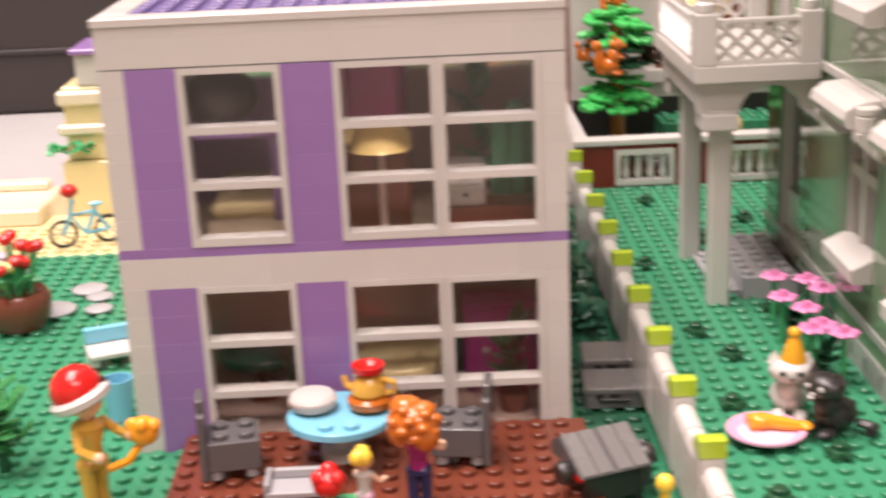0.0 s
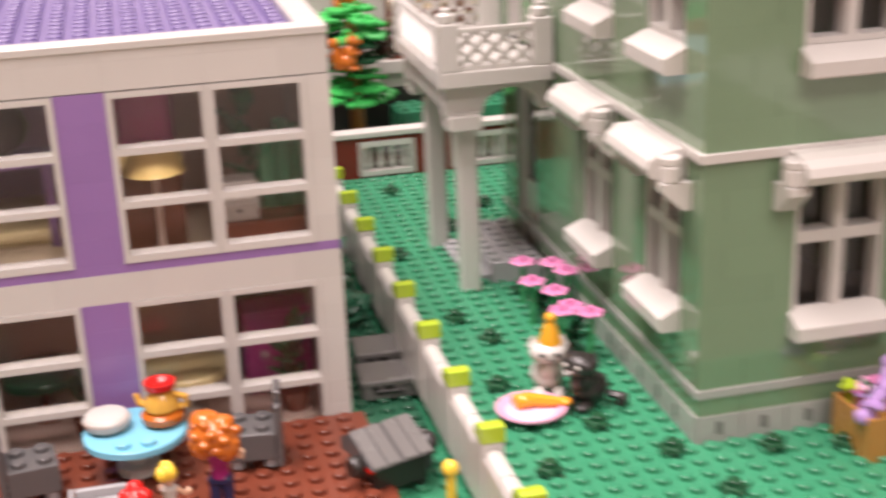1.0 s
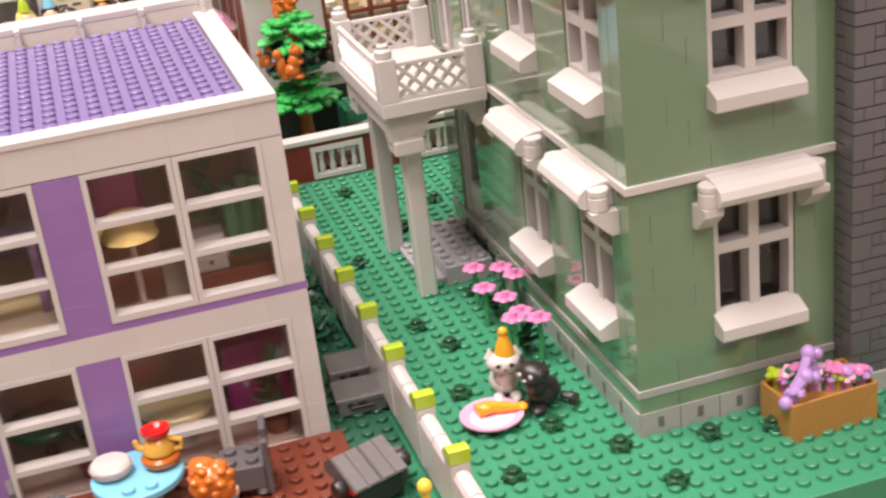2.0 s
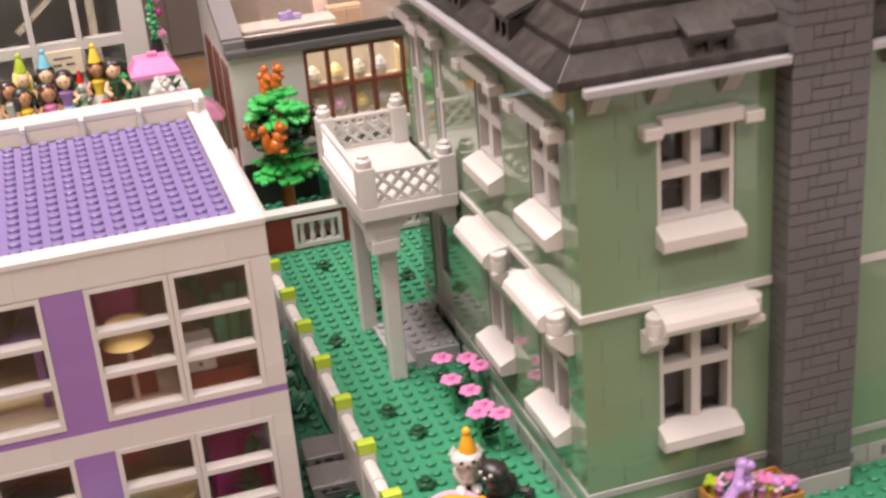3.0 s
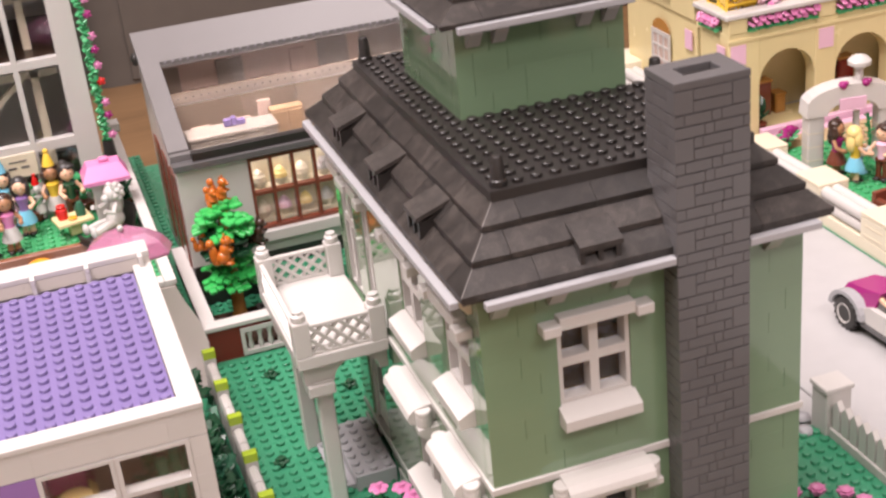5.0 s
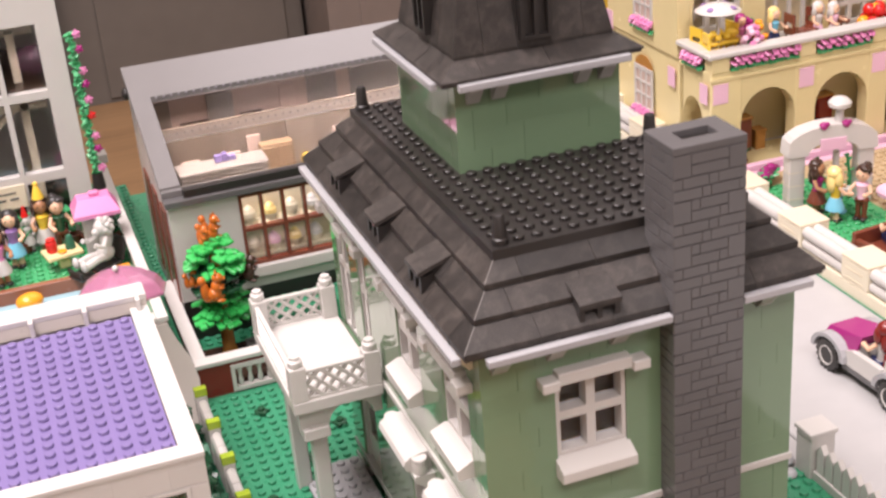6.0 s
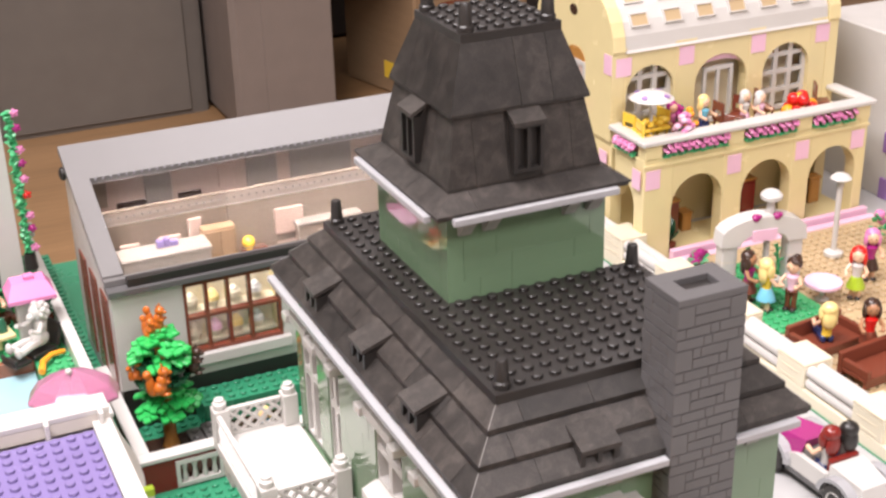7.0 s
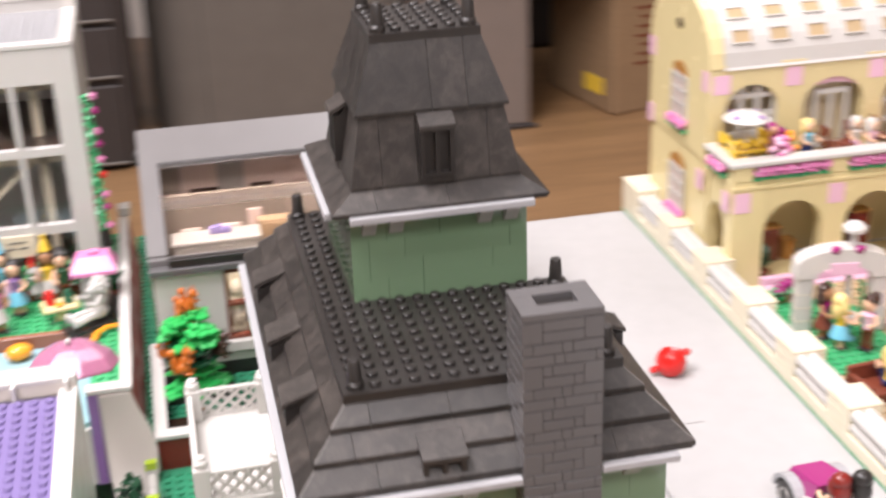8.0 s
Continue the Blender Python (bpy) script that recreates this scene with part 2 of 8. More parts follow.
def glass(name, colour=(1, 1, 1), rough=0.02, ior=1.3):
    mat, nodes, links, b = nodes_of(name)
    b.inputs["Base Color"].default_value = (*colour, 1)
    b.inputs["Transmission Weight"].default_value = 1
    b.inputs["Roughness"].default_value, b.inputs["IOR"].default_value = rough, ior
    return mat


WHITE = plastic("white_plastic", (0.575, 0.555, 0.525), 0.22, 0.05)
CREAM = plastic("cream_plastic", (0.72, 0.64, 0.48), 0.24)
TAN = plastic("tan_plastic", (0.74, 0.63, 0.34), 0.24)
PAVE = plastic("paving_tan_plastic", (0.48, 0.36, 0.21), 0.28)
SAND = plastic("sand_green_plastic", (0.168, 0.262, 0.155), 0.075, 0.04, coat=0.65)
LAWN = plastic("green_plastic", (0.039, 0.25, 0.13), 0.27)
BRIGHT = plastic("bright_green_plastic", (0.06, 0.37, 0.145), 0.26)
SHADEGREEN = plastic("shaded_green_plastic", (0.028, 0.125, 0.07), 0.25)
LEAF = plastic("leaf_green_plastic", (0.03, 0.43, 0.085), 0.36)
LEAFDULL = plastic("dull_leaf_green_plastic", (0.03, 0.22, 0.06), 0.34)
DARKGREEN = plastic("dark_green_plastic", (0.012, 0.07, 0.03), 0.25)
LIME = plastic("lime_plastic", (0.38, 0.52, 0.03), 0.22)
LILAC = plastic("lavender_plastic", (0.275, 0.155, 0.385), 0.22)
PURPLE = plastic("purple_plastic", (0.195, 0.152, 0.33), 0.24)
BLACK = plastic("black_plastic", (0.0205, 0.018, 0.0165), 0.36, 0.12)
SLATE = plastic("black_pitted_plastic", (0.0255, 0.0215, 0.0188), 0.46, 0.8, grain=0.45)
DGREY = plastic("dark_grey_plastic", (0.110, 0.106, 0.107), 0.17, 0.09)
LGREY = plastic("light_grey_plastic", (0.36, 0.36, 0.37), 0.22)
STONE = plastic("stone_grey_plastic", (0.37, 0.37, 0.35), 0.2)
SLATE.node_tree.nodes["Principled BSDF"].inputs["Specular IOR Level"].default_value = 0.5
MGREY = plastic("mid_grey_plastic", (0.22, 0.21, 0.20), 0.25)
GREY2 = plastic("worn_grey_plastic", (0.15, 0.145, 0.14), 0.26)
DUSK = plastic("dusty_brown_plastic", (0.55, 0.42, 0.36), 0.35)
DARKRED = plastic("dark_red_plastic", (0.19, 0.02, 0.015), 0.2)
BROWN = plastic("reddish_brown_plastic", (0.17, 0.045, 0.025), 0.2)
NOUGAT = plastic("medium_brown_plastic", (0.42, 0.2, 0.05), 0.25)
ORANGE = plastic("dark_orange_plastic", (0.5, 0.13, 0.015), 0.18)
AMBER = plastic("bright_orange_plastic", (0.85, 0.33, 0.02), 0.2)
YELLOW = plastic("yellow_plastic", (0.85, 0.58, 0.06), 0.2)
RED = plastic("red_plastic", (0.6, 0.015, 0.012), 0.2)
PINK = plastic("pink_plastic", (0.66, 0.22, 0.43), 0.22)
PLATEPINK = plastic("rose_pink_plastic", (0.70, 0.36, 0.50), 0.22)
PALEPINK = plastic("pale_pink_plastic", (0.82, 0.52, 0.66), 0.22)
MAGENTA = plastic("magenta_plastic", (0.33, 0.02, 0.17), 0.2)
AZURE = plastic("azure_plastic", (0.2, 0.55, 0.72), 0.2)
SKIN = plastic("flesh_plastic", (0.78, 0.5, 0.33), 0.3)
SKIN2 = plastic("brown_flesh_plastic", (0.4, 0.2, 0.1), 0.3)
HAIRBROWN = plastic("dark_brown_plastic", (0.045, 0.022, 0.014), 0.22)
BLONDE = plastic("light_yellow_plastic", (0.85, 0.66, 0.26), 0.24)
NAVY = plastic("dark_blue_plastic", (0.02, 0.03, 0.10), 0.24)
GOLD = plastic("gold_plastic", (0.65, 0.36, 0.06), 0.2)
PANE = glass("clear_pane", ior=1.5)
DUSTY = glass("dusty_pane", (0.97, 0.94, 0.91), 0.14, 1.5)
PINKGLASS = plastic("clear_pink_plastic", (0.86, 0.42, 0.62), 0.15, clear=0.7)
BEIGE = plastic("pale_beige_grey_plastic", (0.46, 0.42, 0.38), 0.3)
PAPER = ware("white_road_board", (0.41, 0.405, 0.40), 0.5, 60, 0.05, 0.05)
WOOD = ware("wood_board", (0.25, 0.145, 0.068), 0.45, 30, 0.25, 0.1, (0.4, 6, 1))
CARD = ware("cardboard", (0.27, 0.175, 0.095), 0.8, 120, 0.1, 0.2, (1, 1, 6))
GREYBOX = ware("grey_crate_plastic", (0.135, 0.12, 0.105), 0.42, 25, 0.08, 0.05)
BINGREY = ware("pinkish_grey_plastic", (0.20, 0.165, 0.145), 0.5, 25, 0.08, 0.05)
DARKWALL = ware("dark_wall_paint", (0.035, 0.028, 0.026), 0.6, 20, 0.1, 0.1)
MATTRED = ware("matt_red_brick", (0.30, 0.10, 0.09), 0.85, 90, 0.2, 0.3)
MATTPINK = ware("matt_pale_brick", (0.46, 0.30, 0.27), 0.85, 90, 0.2, 0.3)
for m in (MATTRED, MATTPINK):
    m.node_tree.nodes["Principled BSDF"].inputs["Specular IOR Level"].default_value = 0.05
WALLPAINT = ware("room_wall_paint", (0.78, 0.75, 0.71), 0.8, 12, 0.05, 0.1)

# ---- the room ----
def room():
    s = Shape().box(-32, -32, -8.2, 36, 36, -8.0)
    solo("floor", s, WOOD, "brown wooden floor of the exhibition room", "floor", kind="structure")
    s = Shape().box(-32, -32, 21, 36, 36, 21.4)
    solo("ceiling", s, WALLPAINT, "pale plain painted ceiling of the room", "ceiling", kind="structure")
    for name, b in (("wall_north", (-32, 36, -8, 36, 36.6, 21)), ("wall_south", (-32, -32.6, -8, 36, -32, 21)),
                    ("wall_west", (-32.6, -32, -8, -32, 36, 21)), ("wall_east", (36, -32, -8, 36.6, 36, 21))):
        solo(name, Shape().box(*b), WALLPAINT, "plain painted wall of the room", "wall", kind="structure")


room()

# wooden table; the town stands on risers on it
t = thing("display_table", "long wooden table with the toy town on it", "table", 0, 0, -8)
part("tabletop", Shape().box(-14, -6.5, 4.6, 26, 27, 5.0, 0.05), WOOD, t)
for lx in (-13, 25):
    for ly in (-5.6, 26):
        part("leg", Shape().box(lx - 0.4, ly - 0.4, 0, lx + 0.4, ly + 0.4, 4.6, 0.05), WOOD, t)
solo("riser", Shape().box(-5.6, -0.6, -3.0, 2.4, 7.2, -0.5, 0.02), PAPER, "white board riser under the toy lawns", "riser", kind="structure")
solo("riser", Shape().box(-11.5, 3.97, -3.0, -5.61, 10.6, -0.55, 0.02).box(-5.6, 7.21, -3.0, -3.2, 10.6, -0.55, 0.02), PAPER, "white board riser beside the toy lawns", "riser", kind="structure")
solo("road_board", Shape().box(2.41, -5.6, -3.0, 12, 6.85, -0.02, 0.01).box(1.47, 1.09, -0.48, 2.40, 6.85, -0.02, 0.01), PAPER, "large white board laid as the road of the toy town", "board", kind="structure")
solo("road_seam", Shape().box(1.9, 3.05, -0.019, 2.95, 3.056, -0.0175), MGREY, "thin dark seam across the white road board", "seam", kind="structure")

solo("table_cover", Shape().box(-11.5, 3.97, -0.55, -3.11, 8.7, -0.52, 0.01), PAPER, "pale grey board on the table behind the tan plate", "board", kind="structure")

# lawn of the green house
LAWN_SKIP = [(-0.02, -0.02, 1.46, 1.14), (-0.02, 1.1, 1.14, 2.26), (-0.72, 3.36, 0.48, 3.98)]
lawn = solo("ground", Shape().box(-0.74, -0.6, -0.5, 2.38, 1.08, 0, 0.004).box(-0.74, 1.08, -0.5, 1.46, 4.24, 0, 0.004),
            LAWN, "green studded plate, the lawn round the green house", "lawn", kind="structure")
part("studs", Shape().studs(-0.72, -0.56, 2.32, 1.04, 0, LAWN_SKIP).studs(-0.72, 1.04, 1.28, 4.2, 0, LAWN_SKIP), LAWN, lawn, smooth=True, kind="stuff")
# lawn and tan ground of the white and purple house
low = solo("ground", Shape().box(-5.6, -0.5, -0.5, -0.742, 2.9, -0.08, 0.004).box(-0.76, 2.9, -0.5, -0.742, 7.2, -0.08),
           LAWN, "green studded plate, the lawn round the white and purple house", "lawn", kind="structure")
part("studs", Shape().studs(-4.3, -0.48, -0.78, 2.88, -0.08, [(-2.5, 0.62, -1.02, 2.4), (-2.3, -0.5, -1.0, 0.62), (-1.05, 0.4, -0.7, 2.9)]), LAWN, low, smooth=True, kind="stuff")
# This strip's green is darker than the lawn; the house's shade is coloured in.
shade_strip = solo("ground", Shape().box(-1.0, 0.40, -0.079, -0.785, 2.9, -0.074, 0.001), SHADEGREEN, "dark green studded plate, house shade in its colour, between the white house and the fence", "plate", kind="structure")
part("studs", Shape().studs(-1.02, 0.42, -0.78, 2.88, -0.074), SHADEGREEN, shade_strip, smooth=True, kind="stuff")
tan = solo("ground", Shape().box(-5.6, 2.9, -0.5, -2.6, 3.96, -0.08, 0.004).box(-3.1, 3.96, -0.5, -2.6, 6.4, -0.08, 0.004), TAN, "tan studded plate behind the lawn", "plate", kind="structure")
part("studs", Shape().studs(-4.5, 2.92, -2.66, 3.4, -0.08), TAN, tan, smooth=True, kind="stuff")
strip = solo("ground", Shape().box(-0.738, 4.244, -0.5, 0.9, 7.4, -0.06, 0.004).box(-0.80, 3.54, -0.078, -0.716, 4.76, 0.13, 0.004).box(-0.80, 4.76, -0.078, -0.64, 7.2, 0.13, 0.004).box(-0.15, 3.982, 0.001, 1.28, 4.236, 0.20, 0.004), LAWN, "green studded strip between the garden wall and the shop", "lawn", kind="structure")
part("studs", Shape().studs(-0.80, 3.56, -0.72, 4.76, 0.13).studs(-0.80, 4.76, -0.64, 7.16, 0.13).studs(-0.14, 3.99, 1.26, 4.23, 0.20), LAWN, strip, smooth=True, kind="stuff")

# ---- the green house ----
GH = thing("green_house", "tall sand green brick house with black roof, tower and white windows", "house")
MESHES = {}


def brick_mesh(n, h, mat):
    key = (round(n, 3), round(h, 4), mat.name)
    if key not in MESHES:
        MESHES[key] = Shape().box(0.0008, 0, 0.00005, n - 0.0008, S, h - 0.00005).mesh("brick", mat)
    return MESHES[key]


def brick_wall(parent, mat, x, y, along, length, courses, openings=(), seed=1, rz=None, sizes=(2, 3, 4, 4, 6), name="brick"):
    """Courses of bricks whose outer face starts at (x, y) and runs along +x (outside towards -y) or, turned, along the house's west side.
    courses: (z, height); openings: (u0, u1, z0, z1) along the wall."""
    rng = random.Random(seed)
    for z, h in courses:
        u, first = 0.0, True
        while u < length - 1e-4:
            n = rng.choice(sizes) * S
            if first:
                n, first = rng.choice((1, 2, 3, 4)) * S, False
            e = min(u + n, length)
            cuts = [(u, e)]
            for a, b, z0, z1 in openings:
                if z + h > z0 + 0.003 and z < z1 - 0.003:
                    cuts = [c for p, q in cuts for c in ((p, min(q, a)), (max(p, b), q)) if c[1] - c[0] > 0.004]
            for p, q in cuts:
                me = brick_mesh(q - p, h, mat)
                lean = rng.uniform(-0.12, 0.12)
                if along == "x":
                    piece(name, me, parent, x + p, y, z, lean)
                else:
                    piece(name, me, parent, x, y + length - p, z, -90) if along == "-y" else piece(name, me, parent, x, y + q, z, -90 + lean)
            u = e


def courses(z0, z1, h=B):
    out, z = [], z0
    while z < z1 - 1e-4:
        out.append((z, min(h, z1 - z)))
        z += h
    return out


# front: lower window, upper window; west: two below, three above, two doors
F_OPEN = [(0.32, 0.64, 0.39, 0.866), (0.32, 0.64, 1.30, 1.662)]
W_OPEN = [(0.16, 0.48, 0.39, 0.866), (0.80, 1.12, 0.39, 0.866), (0.16, 0.48, 1.30, 1.662), (0.80, 1.12, 1.30, 1.662),
          (1.72, 2.04, 0.06, 0.80), (1.60, 1.76, 0.99, 1.662), (1.92, 2.16, 0.99, 1.662)]
LOW = courses(0.192, 0.96)
HIGH = courses(0.992, 1.91)
front = part("front_wall", Shape().box(0.085, 0.082, 0.0, 1.355, 0.1, 0.2), SAND, GH)
brick_wall(front, SAND, 0, 0, "x", 1.44, [(0.096, 0.064)] + LOW + HIGH, F_OPEN, 3)
west = part("west_wall", Shape().box(0.082, 0.085, 0.0, 0.1, 2.155, 0.2), SAND, GH)
# the west wall's bricks run back from the corner, their outer face towards -x
brick_wall(west, SAND, 0, S, "y", 2.24 - S, [(0.096, 0.064)] + LOW + HIGH, [(a - S, b - S, c, d) for a, b, c, d in W_OPEN], 5)
# plain walls where nothing can be seen
part("east_wall", Shape().box(1.36, 0.08, 0, 1.44, 1.12, 1.91).box(1.04, 1.12, 0, 1.12, 2.24, 1.91), SAND, GH)
part("back_wall", Shape().box(1.12, 1.04, 0, 1.36, 1.12, 1.91).box(0.08, 2.16, 0, 1.04, 2.24, 1.91), SAND, GH)
part("floor", Shape().box(0.08, 0.08, 0.93, 1.36, 1.04, 0.98).box(0.08, 1.04, 0.93, 1.04, 2.16, 0.98).box(0.1, 0.1, 0.0, 1.04, 2.16, 0.02), NOUGAT, GH)

# stone base with upright slots, ledge and white band
base = part("stone_base", Shape().box(0.06, 0.06, 0, 1.40, 1.08, 0.09).box(0.06, 1.08, 0, 1.08, 2.2, 0.09), STONE, GH)
for i in range(9):
    piece("stone", brick_mesh(2 * S - 0.002, B, STONE), base, i * 2 * S, -0.006, 0)
for i in range(14):
    if not 10 <= i <= 12:
        piece("stone", brick_mesh(2 * S - 0.002, B, STONE), base, -0.006, 2 * S + i * 2 * S, 0, -90)
slot = Shape().box(-0.012, -0.0018, -0.004, 0.012, 0.02, 0.042, 0.0012).mesh("slot", GREY2)
for i in range(9):
    piece("slot", slot, base, 0.08 + i * 2 * S, -0.006, 0.032)
for i in range(9):
    piece("slot", slot, base, -0.006, 0.16 + i * 2 * S, 0.032, -90)
part("ledge", Shape().box(-0.006, -0.006, 0.16, 1.446, 0.09, 0.192, 0.002).box(-0.006, 0.09, 0.16, 0.09, 2.246, 0.192, 0.002), STONE, GH, "grey plate ledge")
part("band", Shape().box(-0.012, -0.012, 0.96, 0.80, 0.08, 0.992, 0.002).box(1.12, -0.012, 0.96, 1.45, 0.08, 0.992, 0.002).box(-0.012, 0.08, 0.96, 0.08, 1.5, 0.992, 0.002), WHITE, GH, "white band between the storeys")


def window(parent, x, y, z, rz, w, h, split):
    t, half = 0.02, w / 2
    us = [0.001, t, half - t, half + t, w - t, w - 0.001]
    zs = [0.001, t, split - t, split + t, h - t, h - 0.001]
    fr = Shape().grille(us, zs, {(1, 1), (3, 1), (1, 3), (3, 3)}, 0.008, 0.079)
    ob = part("window", fr, WHITE, parent)
    ob.matrix_basis = pose(x * K, y * K, z * K, 0, 0, rz)
    for a in (0, half):
        for lo, hi in ((0, split), (split, h)):
            p = part("pane", Shape().box(a + t - 0.002, 0.070, lo + t - 0.002, a + half - t + 0.002, 0.073, hi - t + 0.002), PANE, ob)
            p.visible_shadow = False
    return ob


def sill(parent, x, y, z, rz, w):
    """A sill with a sloped front."""
    pr = [(0.02, 0), (-0.07, 0), (-0.075, 0.006), (-0.075, 0.05), (0.02, 0.094)]
    ob = part("sill", Shape().prism(pr, "x", 0.001 - 0.012, w + 0.011), WHITE, parent, "white sloped sill")
    ob.matrix_basis = pose(x * K, y * K, z * K, 0, 0, rz)


def lintel(parent, x, y, z, rz, w):
    """A flat top piece with a smaller block hung at each end."""
    ob = part("lintel", Shape().box(-0.005, -0.055, 0, w + 0.005, 0.01, 0.055, 0.003).box(-S, -0.072, -0.012, -0.004, 0, 0.034, 0.004).box(w + 0.004, -0.072, -0.012, w + S, 0, 0.034, 0.004), WHITE, parent, "white lintel with block ends")
    ob.matrix_basis = pose(x * K, y * K, z * K, 0, 0, rz)


def hood(parent, x, y, z, rz, w):
    """A rounded white hood on two stepped brackets with round studs at its ends."""
    pr = [(0.0, 0), (-0.10, 0), (-0.125, 0.01), (-0.135, 0.035), (-0.125, 0.062), (-0.095, 0.082), (-0.05, 0.092), (0.0, 0.094)]
    top = Shape().prism(pr, "x", -0.035, w + 0.035)
    ob = part("hood", top, WHITE, parent, "rounded white window hood")
    ob.matrix_basis = pose(x * K, y * K, z * K, 0, 0, rz)
    for u in (-0.045, w + 0.045):
        b = Shape().lathe(u, -0.06, [(0.034, 0.052), (0.038, 0.056), (0.038, 0.075), (0.034, 0.08)], 14)
        b.lathe(u, -0.06, [(0.036, -0.002), (0.038, 0.004), (0.038, 0.046), (0.034, 0.052)], 14)
        b.prism([(0.0, -0.096), (-0.03, -0.096), (-0.1, -0.03), (-0.1, -0.004), (0.0, -0.004)], "x", u - 0.036, u + 0.036)
        part("bracket", b, WHITE, ob, "stepped bracket")


window(front, 0.32, 0, 0.39, 0, 0.32, 0.48, 0.288)
sill(front, 0.32, 0, 0.345, 0, 0.32)
hood(front, 0.32, 0, 0.885, 0, 0.32)
window(front, 0.32, 0, 1.30, 0, 0.32, 0.384, 0.192)
sill(front, 0.32, 0, 1.21, 0, 0.32)
lintel(front, 0.32, 0, 1.672, 0, 0.32)
for k, y0 in enumerate((0.16, 0.80)):
    y1 = y0 + 0.32
    window(west, 0, y1, 0.39, -90, 0.32, 0.48, 0.288)
    sill(west, 0, y1, 0.345, -90, 0.32)
    hood(west, 0, y1, 0.885, -90, 0.32)
    window(west, 0, y1, 1.30, -90, 0.32, 0.384, 0.192)
    sill(west, 0, y1, 1.21, -90, 0.32)
    lintel(west, 0, y1, 1.672, -90, 0.32)
window(west, 0, 1.76, 0.99, -90, 0.16, 0.694, 0.40)
window(west, 0, 2.16, 0.99, -90, 0.24, 0.694, 0.40)
lintel(west, 0, 1.76, 1.672, -90, 0.16)
lintel(west, 0, 2.16, 1.672, -90, 0.24)
door = part("door", Shape().box(0.001, 0.012, 0.0, 0.03, 0.07, 0.739, 0.002).box(0.29, 0.012, 0, 0.319, 0.07, 0.739, 0.002).box(0.03, 0.012, 0.71, 0.29, 0.07, 0.739, 0.002)
            .box(0.03, 0.03, 0.0, 0.29, 0.06, 0.30, 0.003).box(0.03, 0.03, 0.30, 0.06, 0.06, 0.71, 0.003).box(0.26, 0.03, 0.30, 0.29, 0.06, 0.71, 0.003), WHITE, west, "white framed house door")
door.matrix_basis = pose(0, 2.04 * K, 0.06 * K, 0, 0, -90)
part("pane", Shape().box(0.058, 0.044, 0.3, 0.262, 0.05, 0.71), PANE, door).visible_shadow = False


# chimney of brick-patterned grey pieces: framed courses alternate with running ones
def chimney():
    c = part("chimney", Shape().box(0.818, -0.102, 0, 1.102, 0.12, 2.58), BLACK, GH, "dark grey brick-patterned chimney")
    top = Shape()
    a0, b0, a1, b1, z0, z1 = 0.7985, -0.1205, 1.1205, 0.122, 2.5815, 2.612
    for bx in ((a0, b0, a1, -0.045), (a0, 0.045, a1, b1), (a0, -0.045, 0.88, 0.045), (1.04, -0.045, a1, 0.045)):
        top.box(bx[0], bx[1], z0, bx[2], bx[3], z1, 0.0012)
    part("cap", top, DGREY, c, "smooth cap with a slot")
    part("slot_floor", Shape().box(0.87, -0.05, 2.5805, 1.05, 0.05, 2.584), BLACK, c)
    made = {}

    def brick(u0, u1, z0, z1, side):
        g, e = 0.0024, 0.0010
        key = (round(u1 - u0, 3), round(z1 - z0, 3))
        if key not in made:
            made[key] = Shape().box(e, 0, g, key[0] - e, 0.02, key[1] - g, 0.0011).mesh("brick", DGREY)
        if side == "f":
            piece("brick", made[key], c, 0.80 + u0, -0.1205, z0, rng.uniform(-0.3, 0.3))
        else:
            piece("brick", made[key], c, 0.7985, 0.1195 - u0, z0, -90 + rng.uniform(-0.3, 0.3))

    rng = random.Random(4)
    for row in range(26):
        z = 2.58 - (row + 1) * B
        m, h = z + B / 2, z + B
        for side, w, k in (("f", 0.32, 0.078), ("w", 0.24, 0.062)):
            if row % 2 == 0:
                brick(0, k, z, h, side), brick(w - k, w, z, h, side)
                if row == 0:
                    brick(k, w - k, z, m, side), brick(k, w - k, m, h, side)
                else:
                    brick(k, w - k - 0.038, z, m, side), brick(w - k - 0.038, w - k, z, m, side)
                    brick(k, k + 0.038, m, h, side), brick(k + 0.038, w - k, m, h, side)
            else:
                for lo, hi, cuts in ((m, h, (0.04, 0.155, 0.197)), (z, m, (0.125, 0.165, 0.29))):
                    us = [0] + [u for u in cuts if u < w - 0.03] + [w]
                    for u0, u1 in zip(us, us[1:]):
                        brick(u0, u1, lo, hi, side)
    part("stone", Shape().box(0.80, -0.126, 0, 1.12, -0.09, 0.096, 0.003).box(0.79, -0.12, 0, 0.84, 0, 0.096, 0.003), STONE, c, "grey base stone")


chimney()


# roofs: rows of sloped pieces round a right-angled outline, mitred at the corners
def inset(poly, d):
    out = []
    n = len(poly)
    for i in range(n):
        p, q, r = Vector(poly[i - 1]), Vector(poly[i]), Vector(poly[(i + 1) % n])
        a, b = (q - p).normalized(), (r - q).normalized()
        out.append(tuple(q + d * (Vector((-a.y, a.x)) + Vector((-b.y, b.x)))))
    return out


